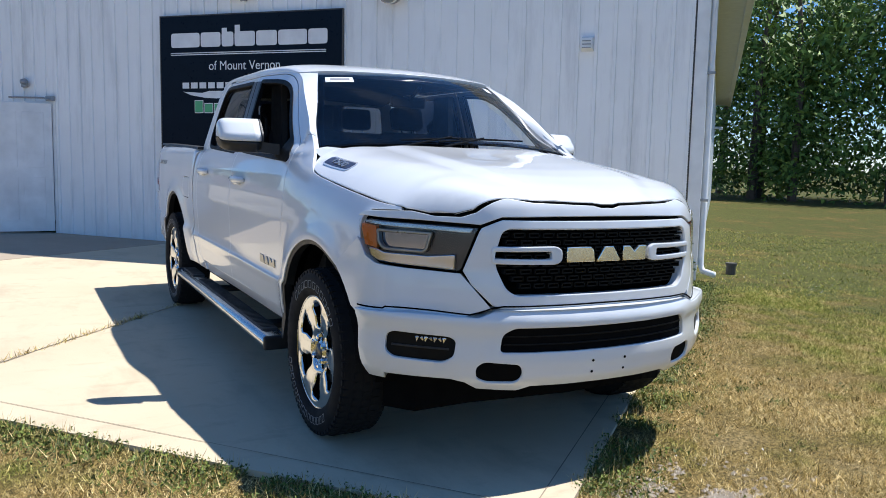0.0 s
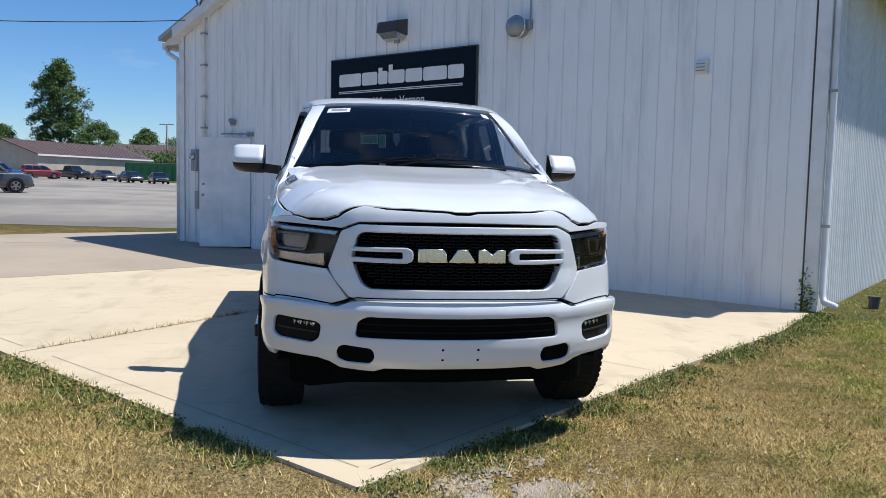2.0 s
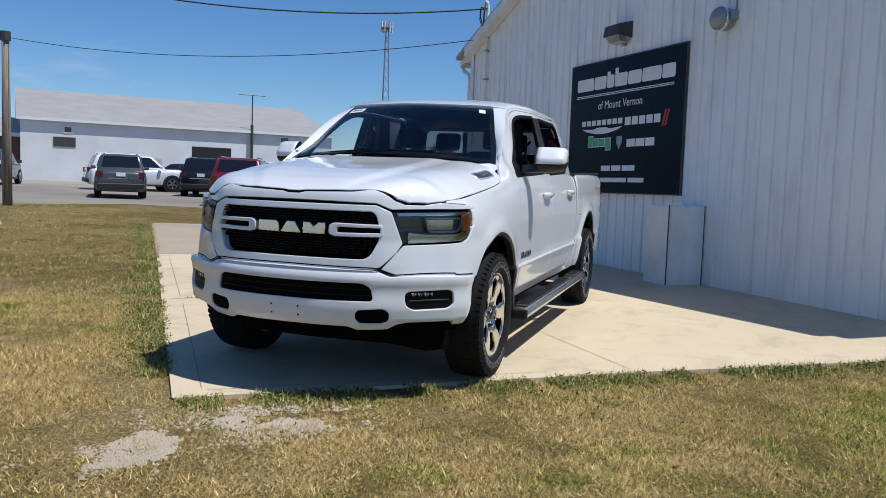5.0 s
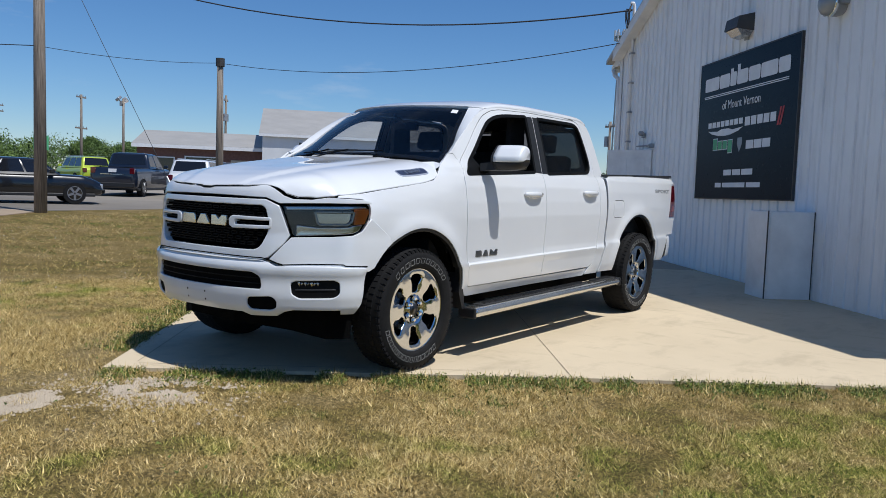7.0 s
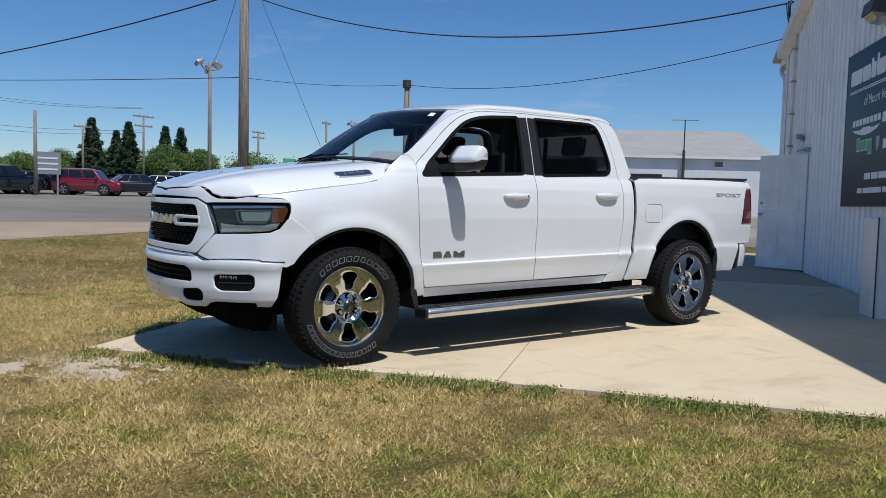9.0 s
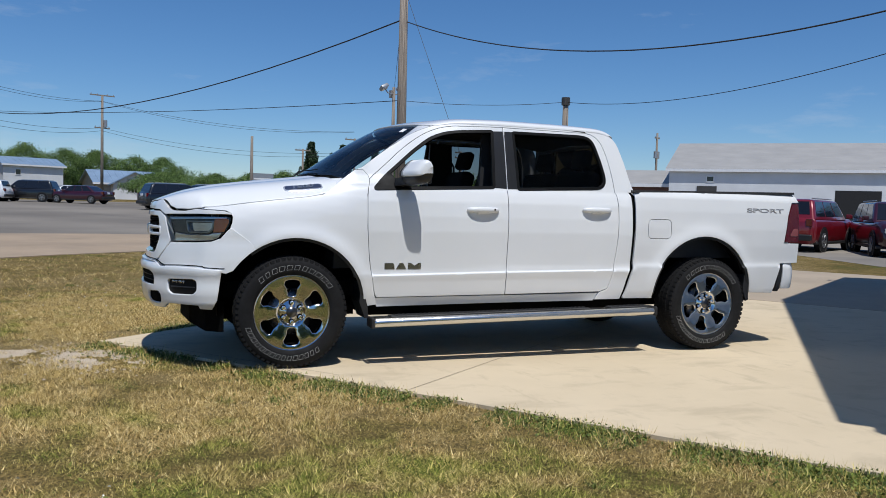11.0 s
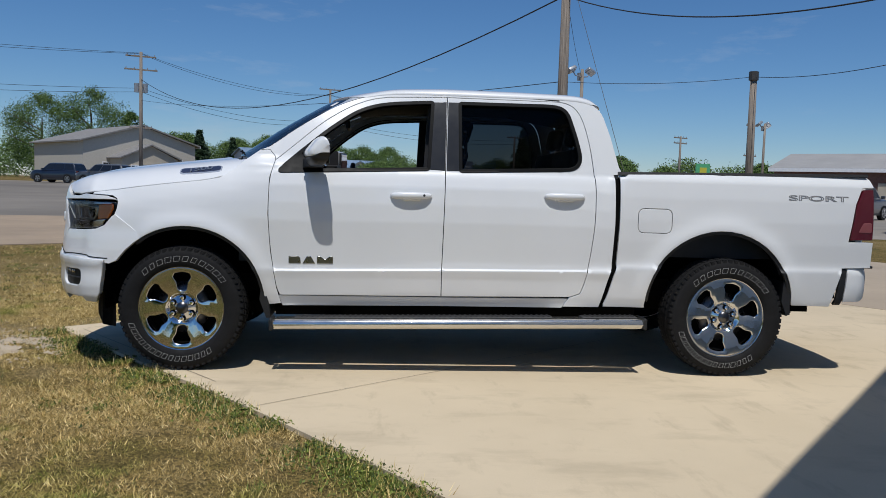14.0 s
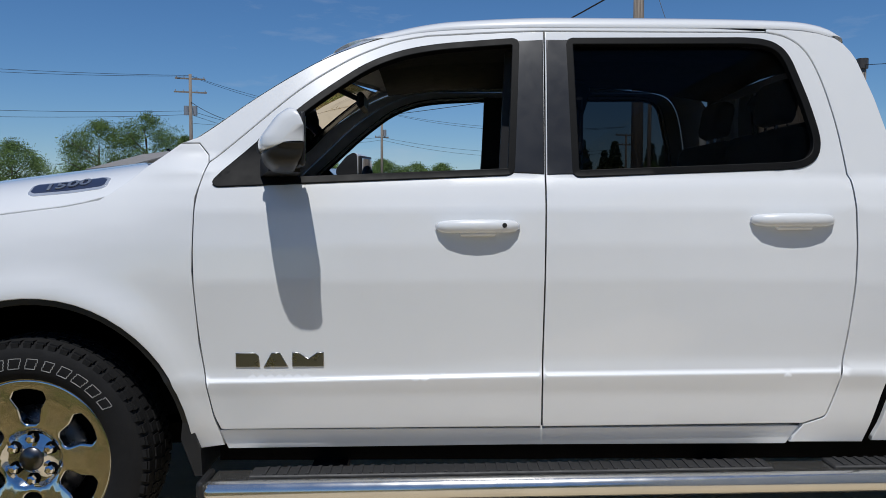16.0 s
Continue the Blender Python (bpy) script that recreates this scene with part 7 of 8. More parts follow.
part("wire", tube([tuple(foot), tuple(top_g)], 0.007, 5), WIRE, guy)
part("guard", tube([tuple(foot), tuple(foot.lerp(top_g, 0.15))], 0.022, 8), GREY_METAL, guy, "pale plastic guard")

tower = tagged(empty("radio_tower", Matrix.Translation((-149.8, -66.7, ground_at(-149.8, -66.7)))), "slim steel lattice radio tower with antennas", "radio tower")
for k in range(3):
    a = radians(120 * k)
    part("leg", tube([(1.3 * math.cos(a), 1.3 * math.sin(a), -0.5), (0.35 * math.cos(a), 0.35 * math.sin(a), 33)], 0.10, 6), GREY_METAL, tower)
    b = radians(120 * (k + 1))
    for i in range(16):
        z0, z1 = i * 2.05, (i + 1) * 2.05
        r0, r1 = 1.3 - 0.95 * z0 / 33, 1.3 - 0.95 * z1 / 33
        part("brace", tube([(r0 * math.cos(a), r0 * math.sin(a), z0), (r1 * math.cos(b), r1 * math.sin(b), z1)], 0.045, 4), GREY_METAL, tower)
for k in range(6):
    a = radians(60 * k)
    part("antenna", box(1.1 * math.cos(a) - 0.15, 1.1 * math.cos(a) + 0.15, 1.1 * math.sin(a) - 0.15, 1.1 * math.sin(a) + 0.15, 31.2, 33.4), STICKER, tower)
part("platform", tube([(0, 0, 32.0), (0, 0, 32.2)], 1.2, 12), GREY_METAL, tower)


# ---------------------------------------------------------------- buildings beyond
def gable_building(name, label, x, y, turn, length, depth, eave, ridge, wall, roof_mat, openings=(), over=0.4, base=None, gables=(), ribs=True, scale=1.0):
    """A building whose long front runs along local x at y = 0, seen from negative y."""
    z = ground_at(x, y) if base is None else base
    b = tagged(empty(name, Matrix.Translation((x, y, z)) @ pose(0, 0, 0, 0, 0, turn) @ Matrix.Scale(scale, 4)), label, "building")
    part("wall", box(0, length, 0, 0.2, -0.8, eave), wall, b)
    part("wall", box(0, length, depth - 0.2, depth, -0.8, eave), wall, b)
    for x0 in (0, length - 0.2):
        v = [(xx, yy, zz) for xx in (x0, x0 + 0.2) for yy, zz in ((0.2, -0.8), (depth - 0.2, -0.8), (depth - 0.2, eave), (depth / 2, ridge), (0.2, eave))]
        part("gable_wall", (v, [(0, 1, 2, 3, 4), (9, 8, 7, 6, 5)] + [(i, (i + 1) % 5, (i + 1) % 5 + 5, i + 5)[::-1] for i in range(5)]), wall, b)
    for s in (0, 1):
        y0, y1 = (-over, depth / 2) if s == 0 else (depth + over, depth / 2)
        ze = eave - (ridge - eave) / (depth / 2) * over
        v = [(-over, y0, ze), (length + over, y0, ze), (length + over, y1, ridge), (-over, y1, ridge)]
        v += [(a, c, d + 0.14) for a, c, d in v]
        part("roof", (v, [(0, 3, 2, 1), (4, 5, 6, 7), (0, 1, 5, 4), (1, 2, 6, 5), (2, 3, 7, 6), (3, 0, 4, 7)]), roof_mat, b)
        for k in range(int(length / 0.9) if ribs else 0):
            xx = (k + 0.5) * 0.9
            part("roof_rib", ([(xx, y0, ze + 0.142), (xx + 0.05, y0, ze + 0.142), (xx + 0.05, y1, ridge + 0.142), (xx, y1, ridge + 0.142), (xx, y0, ze + 0.18), (xx + 0.05, y0, ze + 0.18), (xx + 0.05, y1, ridge + 0.18), (xx, y1, ridge + 0.18)],
                              [(4, 5, 6, 7), (0, 1, 5, 4), (1, 2, 6, 5), (3, 0, 4, 7)]), roof_mat, b) if s == 0 else None
    part("fascia", box(-over, length + over, -over - 0.04, -over, eave - (ridge - eave) / (depth / 2) * over - 0.12, eave - (ridge - eave) / (depth / 2) * over + 0.12), STICKER, b)
    half_turn = pose(0, 0, 0, 0, 0, 90) @ Matrix.Diagonal((1, -1, 1, 1))
    for k, (kind, x0, x1, z0, z1) in enumerate([*openings, *gables]):
        if k >= len(openings):
            o = part("window" if kind == "window" else "door", moved(box(x0 - 0.1, x1 + 0.1, -0.05, -0.004, z0 - 0.1, z1 + 0.1), half_turn), STICKER if kind == "window" else WALL_TAN, b)
            for x2, x3 in ((x0, (x0 + x1) / 2 - 0.04), ((x0 + x1) / 2 + 0.04, x1)) if kind == "window" else ():
                part("pane", moved(box(x2, x3, -0.06, -0.052, z0, z1), half_turn), GLOSS_BLACK, o)
        elif kind == "window":
            w = part("window", join(box(x0 - 0.08, x1 + 0.08, -0.05, -0.004, z0 - 0.08, z0), box(x0 - 0.08, x1 + 0.08, -0.05, -0.004, z1, z1 + 0.08), box(x0 - 0.08, x0, -0.05, -0.004, z0, z1), box(x1, x1 + 0.08, -0.05, -0.004, z0, z1)), STICKER, b)
            part("pane", box(x0, x1, -0.02, -0.006, z0, z1), GLOSS_BLACK, w)
        elif kind == "bay":
            part("bay_door", box(x0, x1, -0.03, -0.006, z0, z1), DARK_OPEN, b, "dark open bay door")
        elif kind == "board":
            part("sign_board", box(x0, x1, -0.06, -0.006, z0, z1), DARK_METAL, b)
        else:
            part("door", box(x0, x1, -0.04, -0.006, z0, z1), WALL_TAN, b)
    return b


# long white shop across the lot: its front runs from the near left corner to the far right one
gable_building("white_workshop", "long white metal workshop with a grey roof", -30.15, -37.76, 137.65, 25.4, 24, 4.75, 7.8, WALL_WHITE, ROOF_PALE,
               [("bay", 12.9, 16.2, -0.3, 3.15), ("window", 20.6, 21.3, 3.9, 4.35), ("window", 3.1, 3.6, 3.75, 4.15), ("board", 2.3, 3.9, 2.6, 3.35), ("window", 5.4, 6.1, 1.5, 2.2), ("door", 9.4, 10.5, -0.3, 2.0)], over=0.3, base=0.42, ribs=False, scale=0.778)
BRICK = plain("brown_brick_wall", (0.16, 0.08, 0.06), 0.8, vary=0.2)
STUCCO = plain("grey_tan_stucco", (0.50, 0.46, 0.39), 0.85)
SHINGLE = plain("grey_shingle", (0.22, 0.21, 0.20), 0.9, vary=0.2, scale=3.0)
gable_building("low_showroom", "low brown building with a pale metal roof", -25.4, -45.0, 137.65, 8.35, 10, 2.75, 3.85, BRICK, ROOF_PALE,
               [("window", 0.6, 2.4, 0.4, 1.9), ("window", 3.2, 5.4, 0.3, 2.0), ("door", 6.2, 7.2, -0.3, 1.9)], over=0.3, ribs=False)
gable_building("brown_roof_building", "long low tan building with a brown metal roof", -109.65, -35.17, 153.23, 24, 12.0, 2.85, 4.75, WALL_TAN, ROOF_BROWN, [("door", 18.0, 19.2, 0, 2.4)], base=0.75, scale=0.994)
gable_building("brown_roof_building", "low tan building with a brown metal roof and gable", -143.04, -31.83, 104.86, 21.8, 19, 3.5, 6.4, WALL_TAN, ROOF_BROWN, [("window", 4, 6, 1.0, 2.4)], base=0.3, scale=0.984)
gable_building("grey_house", "tan grey house with a broad gable and white windows", 20.35, -80.05, -50, 14, 11.5, 4.0, 5.7, STUCCO, SHINGLE, [],
               gables=[("window", 1.3, 2.2, 0.7, 1.9), ("window", 2.5, 3.3, 0.7, 1.9), ("window", 8.6, 9.6, 0.7, 1.9)])
gable_building("gabled_porch", "small tan gabled porch with white windows", 20.98, -75.5, -50, 3.2, 5.6, 2.5, 3.7, WALL_TAN, SHINGLE, [], over=0.3, gables=[("window", 0.9, 1.5, 0.7, 1.7), ("window", 4.0, 4.7, 0.7, 1.7), ("door", 2.3, 3.2, 0.0, 1.9)])
gable_building("white_shed", "white barn with a blue metal roof", 17.33, -94.84, -150.01, 9, 6.5, 5.0, 6.1, WALL_WHITE, ROOF_BLUE, [("window", 1.8, 2.5, 3.4, 4.2), ("bay", 6.6, 7.6, 0, 1.9)], gables=[("window", 2.6, 3.9, 3.4, 4.4)], scale=0.75)
gable_building("blue_roof_shed", "tan shed with a blue metal roof", 8.36, -106.01, -165.05, 9, 8, 2.2, 3.8, WALL_TAN, ROOF_BLUE, [("window", 3.0, 4.0, 0.9, 1.7)], scale=0.996)
gable_building("white_shed", "small white gabled shed in the distance", 1.02, -100, -85.17, 5, 5, 2.0, 3.4, WALL_WHITE, ROOF_BLUE, [], gables=[("window", 2.2, 2.9, 0.9, 1.7)])
board = tagged(empty("roadside_board", pose(-4.9, -48.7, ground_at(-4.9, -48.7), 0, 0, 10) @ Matrix.Scale(0.86, 4)), "grey roadside sign board on posts", "sign board")
part("board", box(-0.9, 0.9, -0.08, 0.08, 1.5, 3.1), GREY_METAL, board)
for x in (-0.7, 0.7):
    part("post", box(x - 0.06, x + 0.06, -0.06, 0.06, 0, 1.5), GREY_METAL, board)
for k in range(3):
    part("text_bar", box(-0.7, 0.7, 0.085, 0.1, 1.8 + 0.4 * k, 1.92 + 0.4 * k), STICKER, board)
flagb = tagged(empty("green_board", pose(-27.57, -62.2, ground_at(-27.57, -62.2), 0, 0, 20) @ Matrix.Scale(1.1, 4)), "green and yellow sign board on a post", "sign board")
part("board", box(-0.7, 0.7, -0.05, 0.05, 2.0, 3.1), SIGN_GREEN, flagb)
part("patch", box(-0.35, 0.35, 0.055, 0.07, 2.3, 2.8), plain("yellow_paint", (0.55, 0.5, 0.05), 0.5), flagb)
part("post", box(-0.06, 0.06, -0.06, 0.06, -0.1, 2.0), GREY_METAL, flagb)
mast2 = tagged(empty("aerial_mast", Matrix.Translation((-40.3, -28.2, ground_at(-40.3, -28.2))) @ Matrix.Scale(0.80, 4)), "thin dark aerial mast beside the workshop", "aerial")
part("mast", tube([(0, 0, -0.2), (0, 0, 5.4), (0, 0, 5.45), (0, 0, 7.9)], [0.13, 0.13, 0.06, 0.05], 6), DARK_METAL, mast2)
part("crosspiece", tube([(-0.8, 0.8, 7.9), (0.8, -0.8, 7.9)], 0.04, 5), DARK_METAL, mast2)


# ---------------------------------------------------------------- parked cars
CAR_PAINT = {}


def car_paint(color):
    if color not in CAR_PAINT:
        CAR_PAINT[color] = paint("car_paint", color, 0.3, 0.15)
    return CAR_PAINT[color]


KINDS = {  # length, half width, lower body top at nose and tail, belt, roof, cabin: rear foot, rear top, front top, front foot
    "suv": (4.75, 0.94, 1.02, 1.08, 1.10, 1.72, -2.22, -1.95, 0.55, 1.22),
    "wagon": (4.3, 0.90, 0.98, 1.02, 1.06, 1.66, -2.0, -1.75, 0.62, 1.10),
    "sedan": (4.85, 0.91, 0.80, 0.98, 0.95, 1.44, -1.75, -1.0, 0.45, 1.15),
    "van": (5.1, 0.98, 0.95, 1.08, 1.08, 1.76, -2.42, -2.25, 0.75, 1.65),
    "pickup": (5.8, 0.98, 1.12, 1.18, 1.22, 1.86, -0.95, -0.80, 0.55, 1.25),
    "jeep": (4.3, 0.92, 1.10, 1.10, 1.12, 1.82, -2.05, -2.0, 0.55, 0.85),
}


def car(kind, color, x, y, heading, label):
    L, hw, zn, zt, zb, zr, c0, c1, c2, c3 = KINDS[kind]
    mat = car_paint(color)
    m = Matrix.Translation((x, y, float(rise(x, y)) - 0.018)) @ pose(0, 0, 0, 0, 0, heading)
    c = tagged(empty("parked_car", m), label, "car", "cars parked in the lot")
    ends = [(-L / 2, zt - 0.16, 0.80, 0.46), (-L / 2 + 0.05, zt - 0.05, 0.90, 0.36), (-L / 2 + 0.16, zt - 0.01, 0.96, 0.28), (c0, zb - 0.02, 1.0, 0.26), (0.0, zb - 0.04, 1.0, 0.25), (c3, zb - 0.03, 0.99, 0.25), ((c3 + L / 2) / 2, (zb + zn) / 2 + 0.02, 0.97, 0.26), (L / 2 - 0.30, zn - 0.02, 0.92, 0.27), (L / 2 - 0.10, zn - 0.12, 0.84, 0.30), (L / 2, zn - 0.30, 0.72, 0.36)]
    xs = np.array([e[0] for e in ends])
    at = np.unique(np.concatenate([np.linspace(-L / 2, L / 2, 40), xs]))
    cols = [np.interp(at, xs, [e[k] for e in ends]) for k in (1, 2, 3)]
    half = [(0.84, 0.0, 0.0), (0.95, 0.0, 0.05), (0.985, 0.0, 0.13), (1.0, 0.35, 0.0), (1.005, 0.62, 0.0), (0.985, 1.0, -0.16), (0.955, 1.0, -0.07), (0.90, 1.0, -0.02), (0.80, 1.0, 0.005), (0.45, 1.0, 0.022)]
    v, f = [], []
    for xx, top, k, low in zip(at, *cols):
        h = hw * k
        pts = [(h * a, low + (top - low) * b + d) for a, b, d in half]
        v += [(xx, yy, zz) for yy, zz in pts + [(-a, b) for a, b in pts[::-1]]]
    n = 2 * len(half)
    for i in range(len(at) - 1):
        for j in range(n):
            f.append((i * n + j, i * n + (j + 1) % n, (i + 1) * n + (j + 1) % n, (i + 1) * n + j)[::-1])
    f += [tuple(range(n)), tuple(range((len(at) - 1) * n + n - 1, (len(at) - 1) * n - 1, -1))]
    part("body", (v, f), mat, c, smooth=True)
    ht, hb = hw * 0.76, hw * 0.93
    z0, z1 = zb - 0.05, zr
    cv = [(c0, -hb, z0), (c3, -hb, z0), (c3, hb, z0), (c0, hb, z0), (c1, -ht, z1 - 0.05), (c2, -ht, z1 - 0.05), (c2, ht, z1 - 0.05), (c1, ht, z1 - 0.05)]
    # cabin with rounded corners and a crowned roof
    v, f, m8 = [], [], 4
    rows = [(0.0, 0.0), (0.5, 0.0), (0.92, 0.0), (0.99, 0.03), (1.03, 0.10), (1.06, 0.24), (1.075, 0.45)]
    for w, shrink in rows:
        k = min(w, 1.0)
        xa, xb, yy = c0 + (c1 - c0) * k + shrink, c3 + (c2 - c3) * k - shrink, hb + (ht - hb) * k - shrink
        zz = z0 + (z1 - 0.05 - z0) * w
        r = min(0.10, yy * 0.5)
        for cx, cy, a0 in ((xb - r, yy - r, 0), (xa + r, yy - r, 90), (xa + r, -yy + r, 180), (xb - r, -yy + r, 270)):
            v += [(cx + r * math.cos(radians(a0 + 90 * j / m8)), cy + r * math.sin(radians(a0 + 90 * j / m8)), zz) for j in range(m8 + 1)]
    n = 4 * (m8 + 1)
    for i in range(len(rows) - 1):
        f += [(i * n + j, i * n + (j + 1) % n, (i + 1) * n + (j + 1) % n, (i + 1) * n + j) for j in range(n)]
    f.append(tuple(range((len(rows) - 1) * n, len(rows) * n)))
    part("cabin", (v, f), mat, c, smooth=True)

    def pane(a, b, d, e, name, label=""):
        """A dark pane inset in the quad a b d e of the cabin."""
        q = [Vector(cv[i]) for i in (a, b, d, e)]
        nrm = (q[1] - q[0]).cross(q[3] - q[0]).normalized() * 0.008
        return q, nrm

    def glass_quad(q, u0, u1, w0, w1, nrm, name):
        pt = lambda u, w: (q[0].lerp(q[1], u)).lerp(q[3].lerp(q[2], u), w) + nrm
        o = [pt(u0, w0), pt(u1, w0), pt(u1, w1), pt(u0, w1)]
        i = [p - nrm * 1.6 for p in o]
        part(name, ([tuple(p) for p in o + i], [(0, 1, 2, 3), (0, 4, 5, 1), (1, 5, 6, 2), (2, 6, 7, 3), (3, 7, 4, 0)]), GLOSS_BLACK, c, "dark window glass")

    for idx in ((0, 1, 5, 4), (2, 3, 7, 6)):
        q, nrm = pane(*idx, "side_window")
        cuts = ((0.06, 0.33), (0.355, 0.64), (0.665, 0.94)) if kind != "pickup" else ((0.06, 0.46), (0.52, 0.94))
        for a, b in cuts:
            glass_quad(q, a, b, 0.16, 0.93, nrm, "side_window")
    q, nrm = pane(1, 2, 6, 5, "windscreen")
    glass_quad(q, 0.06, 0.94, 0.12, 0.94, nrm, "windscreen")
    q, nrm = pane(3, 0, 4, 7, "rear_window")
    glass_quad(q, 0.08, 0.92, 0.25, 0.92, nrm, "rear_window")
    wr = 0.34 if kind in ("sedan",) else 0.37
    for wx in (-L / 2 + 0.95, L / 2 - 0.92):
        for s in (-1, 1):
            t = part("tyre", tube([(wx, s * (hw - 0.20), wr), (wx, s * (hw + 0.012), wr)], wr, 20), RUBBER, c)
            part("rim", tube([(wx, s * (hw - 0.05), wr), (wx, s * (hw + 0.014), wr)], wr * 0.66, 20), GLOSS_BLACK, t)
            spokes = [moved(box(0.02, wr * 0.65, -0.012, 0.012, -0.035, 0.035), pose(wx, s * (hw + 0.014), wr, 0, 72 * k + 18, 0)) for k in range(5)]
            ring_ = moved(lathe([(wr * 0.60, -0.01), (wr * 0.66, -0.01), (wr * 0.66, 0.01), (wr * 0.60, 0.01)], 24, True), Matrix.Translation((wx, s * (hw + 0.014), wr)))
            part("spoke_ring", join(ring_, *spokes), WHEEL_GREY, t, "grey alloy spokes")
            if kind in ("suv", "jeep"):
                part("arch", moved(lathe([(wr + 0.015, 0), (wr + 0.075, 0.0), (wr + 0.07, 0.03), (wr + 0.01, 0.03)], 24, True), Matrix.Translation((wx, s * (hw - 0.005) - 0.015, wr))), BLACK_PLASTIC, c)
    for s in (-1, 1):
        part("headlamp", box(L / 2 - 0.30, L / 2 - 0.045, s * hw * 0.66 - 0.14, s * hw * 0.66 + 0.14, zn - 0.30, zn - 0.15, 0.02), LAMP_RIM, c, "clear headlamp")
        part("tail_lamp", box(-L / 2 - 0.012, -L / 2 + 0.16, s * hw * 0.80 - 0.10, s * hw * 0.80 + 0.10, zt - 0.26, zt - 0.02, 0.015), TAIL_RED, c, "red tail lamp")
        part("door_mirror", box(c3 - 0.38, c3 - 0.24, s * (hw + 0.10) - 0.09, s * (hw + 0.10) + 0.09, zb, zb + 0.14, 0.02), mat, c)
    part("grille", box(L / 2 - 0.06, L / 2 + 0.012, -hw * 0.42, hw * 0.42, zn - 0.46, zn - 0.26), BLACK_PLASTIC, c)
    part("rear_bumper", box(-L / 2 - 0.06, -L / 2 + 0.1, -hw * 0.9, hw * 0.9, 0.36, 0.56, 0.03), BLACK_PLASTIC, c)
    part("front_bumper", box(L / 2 - 0.12, L / 2 + 0.04, -hw * 0.72, hw * 0.72, 0.34, 0.50, 0.03), BLACK_PLASTIC, c)
    part("sill", box(-L / 2 + 0.3, L / 2 - 0.3, -hw * 0.985, hw * 0.985, 0.24, 0.34, 0.02), BLACK_PLASTIC, c)
    part("trim_strip", box(-L / 2 - 0.014, -L / 2 + 0.08, -hw * 0.5, hw * 0.5, zt - 0.30, zt - 0.27), CHROME, c)
    part("number_plate", box(-L / 2 - 0.02, -L / 2 + 0.08, -0.16, 0.16, zt - 0.20, zt - 0.06), STICKER, c)
    if kind == "pickup":
        part("bed_opening", box(-L / 2 + 0.12, c0 - 0.06, -hw * 0.82, hw * 0.82, zt + 0.01, zt + 0.025), DARK_OPEN, c)
    if kind in ("suv", "wagon", "van", "jeep"):
        for s in (-1, 1):
            part("roof_rail", tube([(c1 + 0.2, s * (ht - 0.10), zr + 0.012), (c2 - 0.3, s * (ht - 0.10), zr + 0.012)], 0.02, 5), GREY_METAL, c)
    return c


